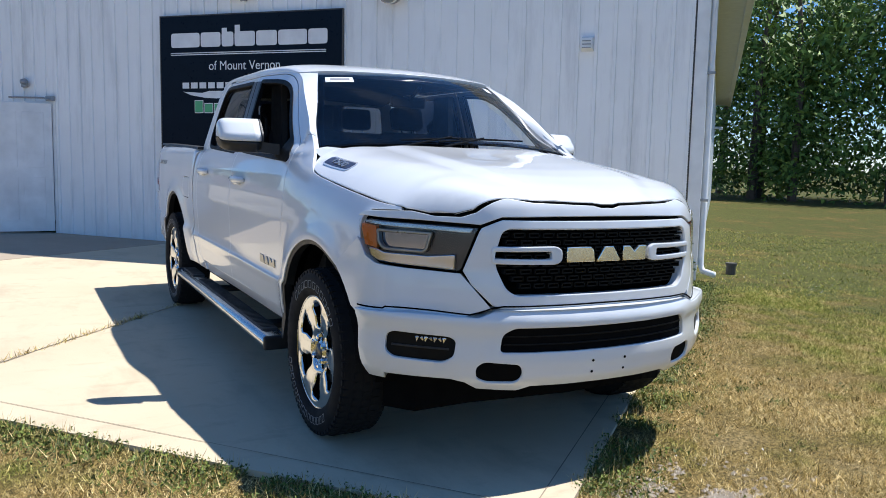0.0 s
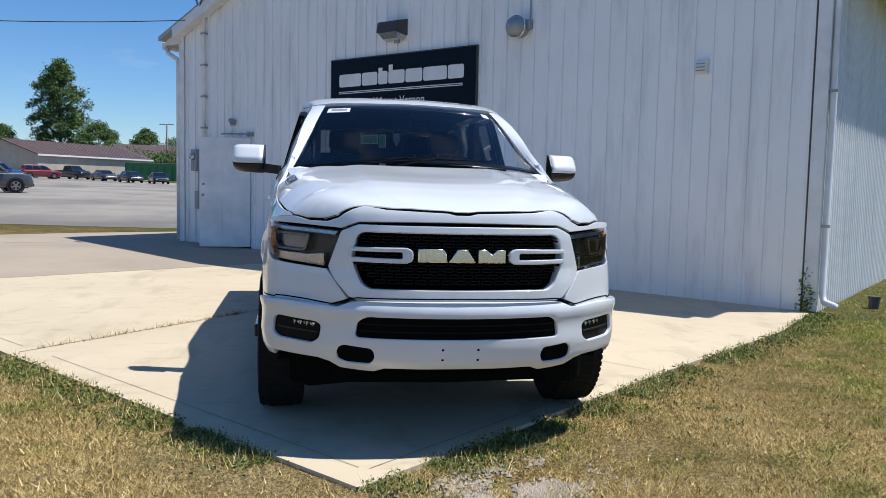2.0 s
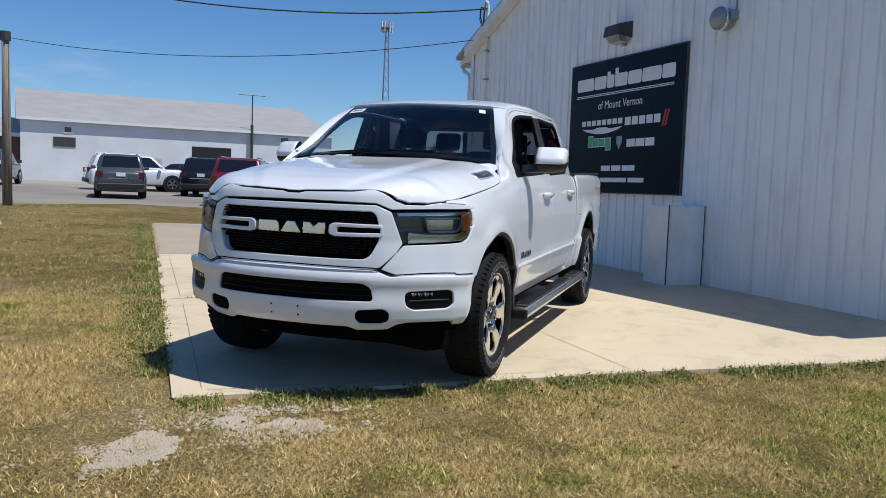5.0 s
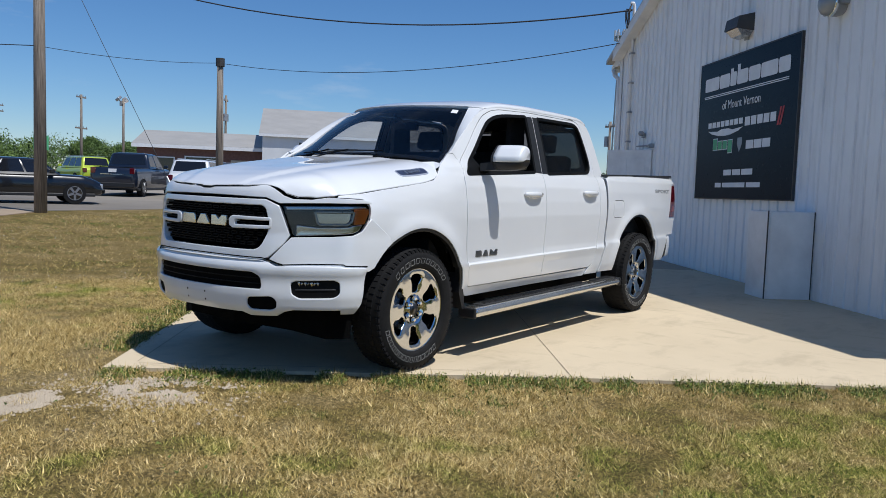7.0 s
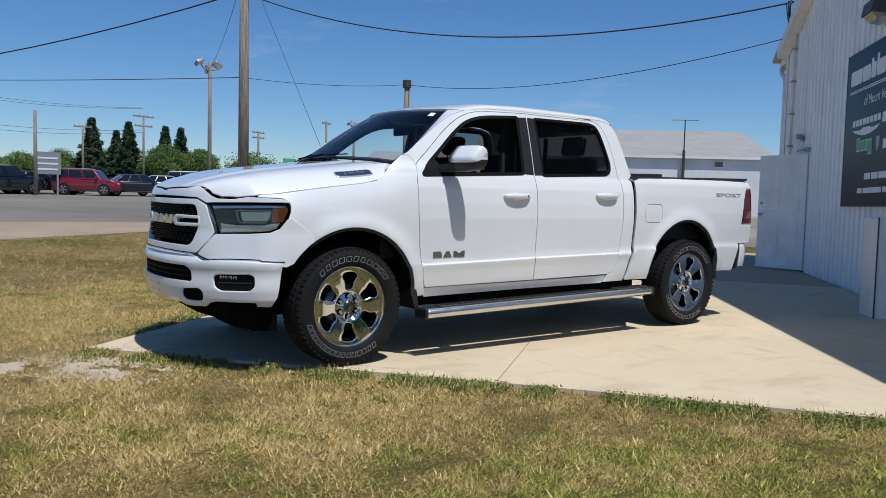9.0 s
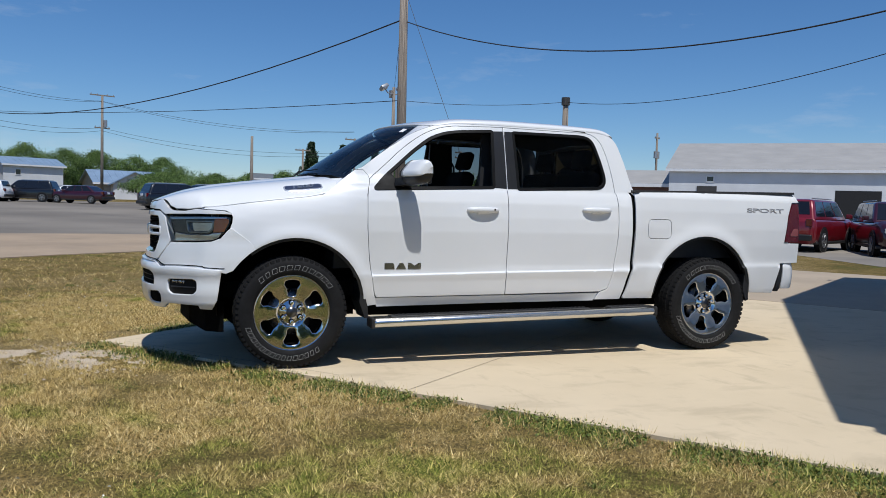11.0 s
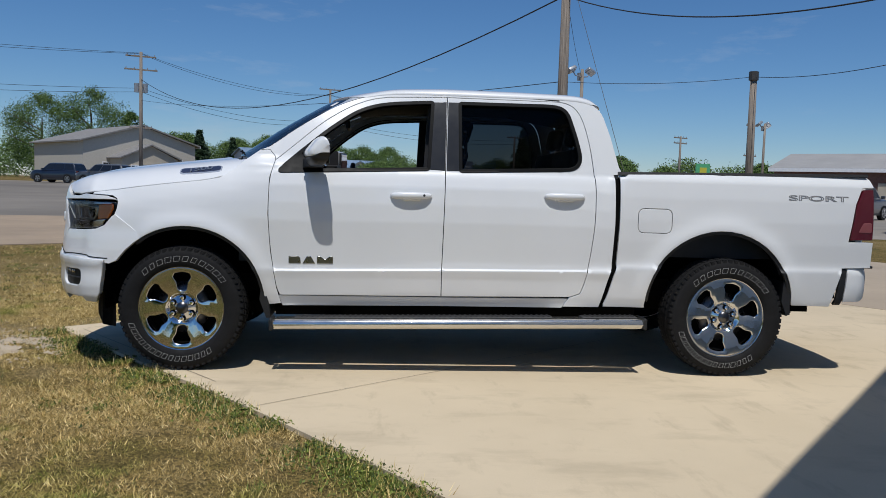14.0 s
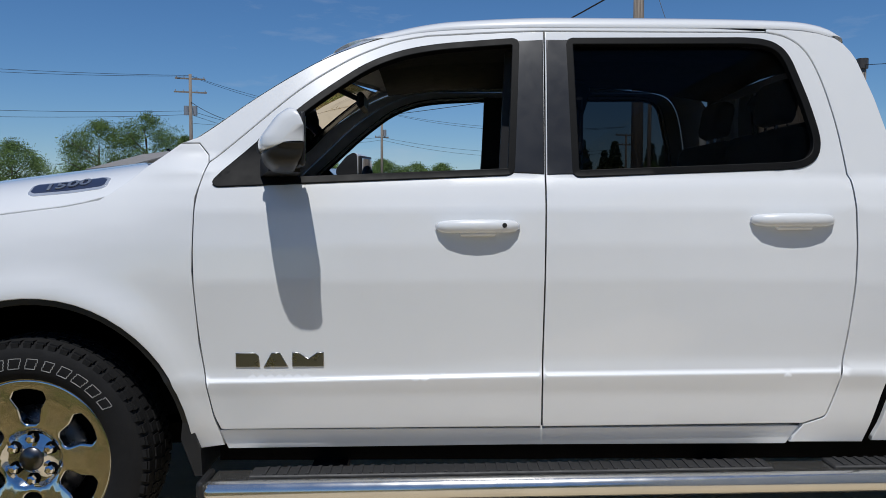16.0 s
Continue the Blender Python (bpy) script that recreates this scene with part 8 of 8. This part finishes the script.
WHEEL_GREY = plain("wheel_alloy", (0.30, 0.30, 0.31), 0.35, 0.7)
RED, MAROON, BLACKC, GREYC, WHITEC = (0.18, 0.006, 0.012), (0.040, 0.004, 0.010), (0.005, 0.005, 0.006), (0.06, 0.062, 0.068), (0.72, 0.73, 0.74)
NAVY, LIME, SILVER, BLUE = (0.009, 0.013, 0.026), (0.45, 0.55, 0.03), (0.42, 0.43, 0.44), (0.02, 0.06, 0.22)
for spec in (
        ("suv", RED, -18.76, -14.53, 207, "red sport utility car parked tail first"),
        ("suv", BLACKC, -24.56, -20.25, 207, "black sport utility car parked on the lot"),
        ("wagon", GREYC, -18.7, -20.2, 222, "grey sport utility car parked on the lot"),
        ("suv", MAROON, -19.88, -12.09, 52, "dark red sport utility car facing the lawn"),
        ("suv", WHITEC, -25.2, -24.88, 140, "white sport utility car beside the workshop"),
        ("sedan", NAVY, -28.48, -24.24, 130, "dark blue sedan in the second row"),
        ("suv", GREYC, -32.42, -21.19, 140, "grey sport utility car in the second row"),
        ("van", WHITEC, -46.23, -22.16, 110, "white van far across the lot"),
        ("suv", GREYC, -39.62, -17.24, 118, "dark grey sport utility car across the lot"),
        ("sedan", RED, -30.65, -25.89, 200, "red sedan in the second row"),
        ("sedan", BLACKC, -6.44, -21.78, 160, "black sedan parked behind the pole"),
        ("wagon", LIME, -18.55, -39.6, 262, "lime green small car on the lot"),
        ("pickup", NAVY, -14.56, -28.1, 220, "dark blue pickup truck on the lot"),
        ("wagon", WHITEC, -15.4, -24.5, 220, "white sport utility car on the lot"),
        ("wagon", GREYC, -22.77, -31.47, 215, "grey hatchback on the lot"),
        ("wagon", RED, -7.3, -48.9, 150, "red compact utility car on the lot"),
        ("sedan", BLACKC, -10.36, -49.08, 178, "black sedan on the lot"),
        ("sedan", SILVER, -12.34, -49.34, 165, "silver sedan on the lot"),
        ("suv", BLACKC, -14.51, -49.56, 165, "black sport utility car on the lot"),
        ("suv", BLACKC, -2.36, -48.62, 205, "black sport utility car on the lot"),
        ("suv", BLACKC, 0.57, -48.55, 200, "black sport utility car on the lot"),
        ("sedan", SILVER, -5.94, -52.55, 178, "silver green sedan on the lot"),
        ("sedan", MAROON, -4.43, -50.35, 178, "maroon sedan on the lot"),
        ("wagon", WHITEC, 14.43, -63.62, 345, "white compact utility car across the road"),
        ("jeep", WHITEC, 17.83, -64.74, 350, "white boxy utility car across the road"),
        ("suv", WHITEC, 20.61, -63.76, 345, "white sport utility car across the road"),
        ("suv", GREYC, 24.14, -63.91, 345, "dark grey sport utility car across the road"),
        ("suv", BLACKC, 11.3, -64.87, 345, "black sport utility car across the road"),
        ("suv", NAVY, 28.94, -66.47, 345, "dark blue sport utility car across the road"),
        ("sedan", MAROON, 7.33, -63.24, 330, "maroon sedan across the road"),
        ("sedan", WHITEC, 10.4, -88.02, 20, "white sedan before the far sheds"),
        ("suv", BLUE, -69.19, -26.76, 140, "blue sport utility car far across the lot"),
        ("suv", RED, -103.57, -33.1, 120, "red car far across the lot"),
        ("pickup", BLACKC, -110.07, -30.85, 50, "black pickup truck far across the lot"),
        ("sedan", GREYC, -104.13, -25.5, 35, "grey sedan far across the lot"),
        ("sedan", BLACKC, -98.68, -21.15, 30, "black sedan far across the lot"),
        ("sedan", BLACKC, -97.21, -17.56, 20, "black sedan far across the lot"),
        ("suv", BLACKC, -93.77, -12.74, 20, "black sport utility car far across the lot")):
    car(*spec)
skip = tagged(empty("green_container", pose(-116.7, -20.7, float(rise(-116.7, -23.0)), 0, 0, 100)), "dark green steel container at the lot's edge", "container")
part("bin", box(-4.6, 4.6, -1.3, 1.3, 0.2, 2.7, 0.04), plain("green_steel", (0.01, 0.09, 0.03), 0.5), skip)
for k in range(9):
    part("rib", box(-4.4 + k * 1.08, -4.26 + k * 1.08, -1.38, 1.38, 0.25, 2.6), plain("green_steel_rib", (0.012, 0.10, 0.035), 0.5) if k == 0 else bpy.data.materials["green_steel_rib"], skip)


# ---------------------------------------------------------------- foliage
def fast_mesh(name, verts, k, mat, label, category, kind="", parent=None):
    """A mesh of separate flat pieces of k corners each."""
    me = bpy.data.meshes.new(name)
    n = len(verts)
    me.vertices.add(n)
    me.vertices.foreach_set("co", np.asarray(verts, np.float32).ravel())
    me.loops.add(n)
    me.loops.foreach_set("vertex_index", np.arange(n, dtype=np.int32))
    me.polygons.add(n // k)
    me.polygons.foreach_set("loop_start", np.arange(0, n, k, dtype=np.int32))
    me.update(calc_edges=True)
    me.materials.append(mat)
    ob = new(name, me)
    if parent:
        ob.parent = parent
        if label:
            ob["label"] = label
    else:
        tagged(ob, label, category, kind=kind)
    return ob


rng = np.random.default_rng(7)


def leaf_cards(centres, size, flat=0.0):
    """Small pointed leaves at the centres, in all directions."""
    n = len(centres)
    d = rng.normal(size=(n, 3))
    d[:, 2] = d[:, 2] * (1 - flat)
    d /= np.linalg.norm(d, axis=1)[:, None]
    e = np.cross(d, rng.normal(size=(n, 3)))
    e /= np.linalg.norm(e, axis=1)[:, None]
    s = size * rng.uniform(0.6, 1.4, (n, 1))
    v = np.stack([centres - d * s + e * s * 0.45, centres + d * s, centres - d * s * 0.6 - e * s * 0.55], 1)
    return v.reshape(-1, 3)


def clumps(n, per, place, radius):
    c = np.repeat(place(n), per, 0)
    r = np.clip(rng.normal(size=(n * per, 3)), -1.7, 1.7) * np.repeat(radius * rng.uniform(0.6, 1.3, (n, 1)), per, 0) * [1, 1, 0.7]
    return c + r


def broad_tree(x, y, h, w, label, n=90, leaf=0.28, mat=LEAF, stem=0.28):
    z = ground_at(x, y)
    t = tagged(empty("tree", Matrix.Translation((x, y, z))), label, "tree")
    limbs = [tube([(0, 0, -0.3), (0.1, 0.05, h * stem), (0.0, 0.1, h * 0.75)], [h * 0.026, h * 0.02, h * 0.006], 8)]
    for k in range(7):
        a, zz = rng.uniform(0, 6.28), h * rng.uniform(0.25, 0.6)
        limbs.append(tube([(0, 0, zz), (math.cos(a) * w * 0.2, math.sin(a) * w * 0.2, zz + h * 0.12), (math.cos(a) * w * 0.36, math.sin(a) * w * 0.36, zz + h * 0.22)], [h * 0.010, h * 0.007, h * 0.003], 5))
    part("trunk", join(*limbs), BARK, t)

    def place(k):
        a, u = rng.uniform(0, 6.283, k), rng.uniform(0, 1, k)
        zz = stem * 0.75 + (1 - stem * 0.75) * u
        prof = np.sin(np.clip((u * 0.92 + 0.10), 0, 1) * math.pi) ** 0.6
        r = w / 2 * prof * np.sqrt(rng.uniform(0.25, 1.0, k)) * (0.8 + 0.3 * np.sin(3 * a + x) * np.sin(5 * u + y))
        return np.stack([r * np.cos(a), r * np.sin(a), h * zz], 1)
    fast_mesh("crown", leaf_cards(clumps(n * 3, 110, place, w * 0.05), leaf * 0.36), 3, mat, "", "", parent=t)
    return t


def conifer(x, y, h, w, label):
    z = ground_at(x, y)
    t = tagged(empty("conifer", Matrix.Translation((x, y, z))), label, "tree")
    part("trunk", tube([(0, 0, -0.3), (0, 0, h * 0.95)], [h * 0.02, h * 0.004], 6), BARK, t)

    def place(k):
        a, u = rng.uniform(0, 6.283, k), rng.uniform(0.05, 1, k) ** 1.2
        r = w / 2 * (1 - u) ** 1.15 * (0.78 + 0.22 * np.sin(u * 46 + np.floor(a * 3))) * np.sqrt(rng.uniform(0.2, 1, k))
        return np.stack([r * np.cos(a), r * np.sin(a), h * (0.06 + 0.94 * u)], 1)
    fast_mesh("crown", leaf_cards(clumps(420, 60, place, w * 0.026), 0.12, 0.4), 3, LEAF_DARK, "", "", parent=t)


broad_tree(-147.43, -42.52, 20.3, 11, "tall broad green tree behind the brown roofs", 95, 0.55, stem=0.12)
broad_tree(-156.46, -38.2, 10.5, 10, "bushy green tree behind the brown roofs", 60, 0.45)
broad_tree(-158.55, -29.79, 9.5, 8, "yellow green tree behind the brown roofs", 50, 0.45)
broad_tree(-164.65, -21.92, 10, 13, "green tree behind the brown roofs", 60, 0.45)
broad_tree(-145.37, -51.37, 8.5, 7, "low yellow green tree behind the brown roofs", 50, 0.4)
for x, y, h, w in ((-15.98, -87.1, 7.3, 6.6), (-18.6, -87.5, 6.1, 5.2), (-19.1, -84.3, 7.0, 5.6), (-23.55, -86.1, 6.9, 5.4), (-24.5, -83.7, 6.7, 5.6), (-17.48, -91.94, 5.6, 5), (20.5, -102.04, 5.9, 5.4), (24.4, -100.07, 6.7, 6.2), (29.13, -101.09, 5.8, 5.4)):
    conifer(x, y, h, w, "dark conifer in the row beyond the lot")
for x, y, h, w in ((-21.84, -80.43, 4.4, 6.5), (-25.41, -79.93, 4.1, 6.2), (-13.31, -89.95, 3.6, 7), (-8.83, -85.96, 3.0, 7), (-4.88, -85.97, 2.9, 7), (-31.67, -82.94, 3.2, 6.2), (0.65, -88, 3.0, 8), (-39.5, -75.5, 3.7, 5.5), (-44, -76, 3.5, 5.0)):
    broad_tree(x, y, h, w, "green broadleaf tree beyond the lot", 60, 0.26)
for x, y, h, w in ((1.68, -61.05, 1.9, 3.4), (16.71, -108.04, 6.4, 9), (21.17, -109.06, 6, 8.5), (27.14, -105.08, 6.2, 9), (36.9, -97, 11, 11), (42.5, -96.13, 10, 12), (34, -103, 9, 5), (12.71, -116.03, 6.4, 9), (8.73, -118.01, 6.4, 9), (-0.23, -118, 5.8, 9), (3.75, -119, 6, 9), (50.06, -89.98, 7, 11), (29.61, -108.09, 6.4, 10)):
    broad_tree(x, y, h, w, "round green tree behind the far houses", 70, 0.26)


def woods_place(k):
    u, v, s = rng.uniform(0, 36, k), rng.uniform(0, 1, k) ** 1.6 * 9, rng.uniform(0, 1, k)
    h = 12.5 + 3.0 * np.sin(u * 0.9) + 2.2 * np.sin(u * 2.3 + 1)
    base = np.array([-21.5, 25.0])
    d = np.array([0.80, 0.60])
    nrm = np.array([-0.60, 0.80])
    p = base + u[:, None] * d + v[:, None] * nrm
    return np.column_stack([p, 0.3 + h * s ** 0.85 * (0.75 + 0.25 * v / 9)])


fast_mesh("woods", leaf_cards(clumps(2300, 60, woods_place, 0.75), 0.15), 3, LEAF_WOODS, "dense green woodland edge behind the lawn", "woods", "stuff")
trunks = []
for k in range(26):
    p = woods_place(1)[0]
    trunks.append(tube([(p[0], p[1], -0.2), (p[0] + rng.uniform(-0.4, 0.4), p[1], 5), (p[0] + rng.uniform(-0.8, 0.8), p[1], 11)], [0.2, 0.14, 0.06], 6))
tagged(part("woods_trunks", join(*trunks), BARK, None), "dark trunks inside the woodland edge", "trunks", kind="stuff")


def far_place(k):
    u, s = rng.uniform(0, 1, k), rng.uniform(0, 1, k)
    a = radians(172) + u * radians(128)
    r = 150 + 14 * np.sin(a * 7) + rng.uniform(0, 14, k)
    h = 4.2 + 1.2 * np.sin(a * 31) + 1.0 * np.sin(a * 77 + 1)
    xx, yy = r * np.cos(a), r * np.sin(a)
    return np.column_stack([xx, yy, rise(xx, yy) + h * s ** 0.8])


fast_mesh("far_woods", leaf_cards(clumps(2600, 90, far_place, 1.0), 0.20), 3, LEAF, "low line of green trees on the horizon", "tree line", "stuff")


# ---------------------------------------------------------------- lawn, weeds and gravel
PATCHES = [[(2.86, 0.42), (3.0, 0.30), (3.14, 0.06), (3.40, -0.17), (3.46, 0.02), (3.36, 0.25), (3.26, 0.48), (3.05, 0.50)], [(3.55, -0.12), (3.72, -0.38), (4.0, -0.42), (4.2, -0.2), (4.08, 0.0), (3.8, 0.02)]]
def vnoise(p, scale, seed=0):
    """Smooth value noise over the plan, 0 to 1."""
    q = np.asarray(p, float) * scale
    i = np.floor(q).astype(np.int64)
    f = q - i
    f = f * f * (3 - 2 * f)

    def h(a, b):
        k = (a * 374761393 + b * 668265263 + seed * 974711) & 0x7fffffff
        k = ((k ^ (k >> 13)) * 1274126177) & 0x7fffffff
        return ((k ^ (k >> 16)) & 0xffff) / 65535.0
    a, b = i[:, 0], i[:, 1]
    top = h(a, b) * (1 - f[:, 0]) + h(a + 1, b) * f[:, 0]
    low = h(a, b + 1) * (1 - f[:, 0]) + h(a + 1, b + 1) * f[:, 0]
    return top * (1 - f[:, 1]) + low * f[:, 1]


def scatter(n, outline):
    lo, hi = np.min(outline, 0), np.max(outline, 0)
    p = rng.uniform(lo, hi, (n, 2))
    return p[inside(outline, p)]


st = np.concatenate([scatter(9000, np.array(k)) for k in PATCHES] + [rng.normal(size=(5000, 2)) * [0.22, 0.26] + [3.2, 0.15], rng.normal(size=(2600, 2)) * [0.22, 0.22] + [3.9, -0.2]])
st = st[~inside(np.array(SLAB_EDGE), st)]
st = st[rng.uniform(0, 1, len(st)) < 1.5 * vnoise(st, 8.0, 6) - 0.50]
s = 0.003 + 0.016 * rng.uniform(0, 1, (len(st), 1)) ** 2.5
tet = np.array([(1, 0, -0.3), (-0.5, 0.87, -0.3), (-0.5, -0.87, -0.3), (0, 0, 0.35)])
cen = np.column_stack([st, np.full(len(st), -0.018)])
ang = rng.uniform(0, 6.28, len(st))
rot = np.stack([np.cos(ang), -np.sin(ang), np.sin(ang), np.cos(ang)], 1).reshape(-1, 2, 2)
tt = np.einsum('nij,kj->nki', rot, tet[:, :2])
pts = np.concatenate([tt, np.broadcast_to(tet[:, 2][None, :, None], (len(st), 4, 1))], 2) * s[:, None, :] + cen[:, None, :]
tri_idx = [(0, 1, 3), (1, 2, 3), (2, 0, 3)]
fast_mesh("gravel_stones", pts[:, tri_idx].reshape(-1, 3), 3, GRAVEL, "loose pale gravel stones", "gravel", "stuff")


def blades(p, length, width_, lean, name, mat, label, base=-0.029, size=None):
    """One thin leaning triangle for each grass blade."""
    n = len(p)
    a, b = rng.uniform(0, 6.283, n), rng.uniform(0, 6.283, n)
    L = length * rng.uniform(0.5, 1.35, n) * (1.0 if size is None else size)
    t = np.abs(rng.normal(lean, 0.35, n)).clip(0.05, 1.5)
    root = np.column_stack([p, rise(p[:, 0], p[:, 1]) + base])
    tip = root + np.column_stack([np.sin(t) * np.cos(a), np.sin(t) * np.sin(a), np.cos(t)]) * L[:, None]
    w = np.column_stack([np.cos(b), np.sin(b), np.zeros(n)]) * (width_ * rng.uniform(0.6, 1.4, n))[:, None]
    v = np.stack([root - w, root + w, tip], 1).reshape(-1, 3)
    return fast_mesh(name, v, 3, mat, label, "grass", "stuff")


LAWN = np.array([(11, -9.0), (11, 11), (-3, 13), (-8, 11.5), (-2.0, 5.2), (-1.0, 4.5), (3.15, -0.5), (-3.8, -6.2), (-10, -11.5), (-13, -17), (-4, -15.6), (2, -12.4), (6, -9)])
MID_LAWN = np.array([(7.2, -3.5), (7.6, 3.0), (4.5, 6.6), (0.2, 7.3), (-1.0, 4.6), (3.15, -0.5), (0.2, -3.3), (1.5, -5.0)])
NEAR_LAWN = np.array([(1.2, -5.2), (4.2, -3.4), (4.5, 0.5), (3.9, 2.4), (3.0, 3.7), (1.7, 4.6), (0.2, 5.1), (-1.2, 4.7), (3.1, -0.55), (0.1, -3.2)])


def turf(p):
    """Leaves out what falls on paving or bare patches, and thins the rest in spots."""
    p = p + rng.normal(size=p.shape) * 0.3
    keep = ~inside(np.array(SLAB_EDGE), p) & ~inside(np.array(OLD_EDGE), p) & ~inside(np.array(shoulder), p)
    for k in PATCHES:
        keep &= ~(inside(np.array(k), p) & (vnoise(p, 9.0, 4) < 0.60))
    keep &= rng.uniform(0, 1, len(p)) < 0.58 + 0.7 * vnoise(p, 15.0, 1) * (0.4 + 0.9 * vnoise(p, 2.1, 2))
    return p[keep]


for count, zone, length, wide in ((520000, LAWN, 0.036, 0.0042), (640000, MID_LAWN, 0.033, 0.0022), (1700000, NEAR_LAWN, 0.028, 0.0013)):
    p = turf(scatter(count, zone))
    blades(p, length, wide, 1.12, "lawn_grass", BLADES, "short dry and green lawn grass", size=0.45 + 1.15 * vnoise(p, 7.0, 3))

# greener tufts and the fringe along the slab
tuft = scatter(1500, LAWN)
tuft = tuft[~inside(np.array(SLAB_EDGE), tuft) & ~inside(np.array(OLD_EDGE), tuft) & ~inside(np.array(shoulder), tuft)]
keep = np.array([noise.noise((float(a) * 0.7, float(b) * 0.7, 9.0)) for a, b in tuft]) > 0.0
sizes = rng.uniform(0.35, 1.25, int(keep.sum()))
tuft = np.repeat(tuft[keep], 120, 0)
tuft = tuft + rng.normal(size=tuft.shape) * [0.055, 0.075] * np.repeat(sizes, 120)[:, None]
GREEN = leafy("green_weeds", (0.030, 0.050, 0.007), (0.22, 0.27, 0.045), 0.4)
edge = []
for a, b in ((SLAB_EDGE[0], SLAB_EDGE[1]), (SLAB_EDGE[1], SLAB_EDGE[2]), (SLAB_EDGE[2], SLAB_EDGE[3]), (SLAB_EDGE[3], SLAB_EDGE[4]), (OLD_EDGE[1], OLD_EDGE[2])):
    a, b = np.array(a), np.array(b)
    d = (b - a) / np.linalg.norm(b - a)
    nrm = np.array([d[1], -d[0]])
    mid = (a + b) / 2 + nrm * 0.3
    if inside(np.array(SLAB_EDGE), mid[None])[0] or inside(np.array(OLD_EDGE), mid[None])[0]:
        nrm = -nrm
    n = int(np.linalg.norm(b - a) * 3600)
    u = rng.uniform(0, 1, (n, 1))
    dens = np.array([noise.noise((float(k[0]) * 14, float(a[0]), 3.0)) for k in u])
    q = a + u * (b - a) + nrm * np.abs(rng.normal(0, 0.15, (n, 1))) - nrm * 0.03
    edge.append(q[dens > -0.22])
blades(np.concatenate([tuft] + edge), 0.036, 0.0030, 1.15, "green_weeds", GREEN, "green weeds along the slab and in tufts")
blades(np.concatenate(edge)[::4] + rng.normal(size=np.concatenate(edge)[::4].shape) * 0.012, 0.068, 0.0024, 0.65, "edge_grass", BLADES, "longer dry grass standing along the slab edge")
broad = np.concatenate(edge)[::2]
patch = scatter(120000, LAWN)
patch = patch[(vnoise(patch, 1.3, 11) * vnoise(patch, 4.5, 12) > 0.36) & ~inside(np.array(SLAB_EDGE), patch) & ~inside(np.array(OLD_EDGE), patch) & ~inside(np.array(shoulder), patch)]
broad = np.concatenate([broad + rng.normal(size=broad.shape) * 0.015, patch])
fast_mesh("clover_leaves", leaf_cards(np.column_stack([broad, rise(broad[:, 0], broad[:, 1]) - 0.021 + 0.026 * rng.uniform(0, 1, len(broad))]), 0.011), 3, GREEN, "low green clover and broad weeds in the turf", "clover", "stuff")
weeds = []
for (x0, y0), (x1, y1), k in (((-1.3, -1.34), (0.25, -2.68), 420), ((-1.75, -0.95), (-1.3, -1.34), 60)):
    u = rng.uniform(0, 1, k) ** 1.5
    q = np.column_stack([x0 + (x1 - x0) * u, y0 + (y1 - y0) * u]) + rng.normal(size=(k, 2)) * 0.02
    weeds.append(q)
blades(np.concatenate(weeds), 0.05, 0.003, 0.9, "joint_weeds", BLADES, "dry weeds growing in the slab joint", 0.0)
ivy = np.array([shop_xy(-0.06 + a, -0.05 + b) for a, b in rng.normal(size=(260, 2)) * [0.05, 0.03]])
cen = np.column_stack([ivy, np.abs(rng.normal(0, 0.22, len(ivy)))])
fast_mesh("wall_ivy", leaf_cards(cen, 0.022), 3, GREEN, "small green vine climbing the shop corner", "vine", "stuff")
clover = scatter(9000, LAWN)
clover = clover[~inside(np.array(SLAB_EDGE), clover) & ~inside(np.array(OLD_EDGE), clover) & ~inside(np.array(shoulder), clover)]
clover = clover[np.array([noise.noise((float(a) * 0.35, float(b) * 0.35, 21.0)) for a, b in clover]) > 0.12]
fast_mesh("clover_flowers", leaf_cards(np.column_stack([clover, rise(clover[:, 0], clover[:, 1]) - 0.015]), 0.008), 3, STICKER, "small white clover flowers in the lawn", "clover", "stuff")
stub = tagged(part("drain_stub", join(tube([(-1.78, 6.02, -0.08), (-1.78, 6.02, 0.12)], 0.06, 14), tube([(-1.78, 6.02, 0.09), (-1.78, 6.02, 0.125)], 0.072, 14)), DARK_METAL, None), "dark short drain pipe standing in the lawn", "drain pipe")
lit = scatter(700, LAWN)
lit = lit[~inside(np.array(SLAB_EDGE), lit) & ~inside(np.array(OLD_EDGE), lit)]
fast_mesh("fallen_leaves", leaf_cards(np.column_stack([lit, rise(lit[:, 0], lit[:, 1]) - 0.03]), 0.02, 0.8), 3, plain("dry_leaf", (0.14, 0.08, 0.035), 0.9, vary=0.3), "scattered dry brown leaves on the lawn", "leaves", "stuff")
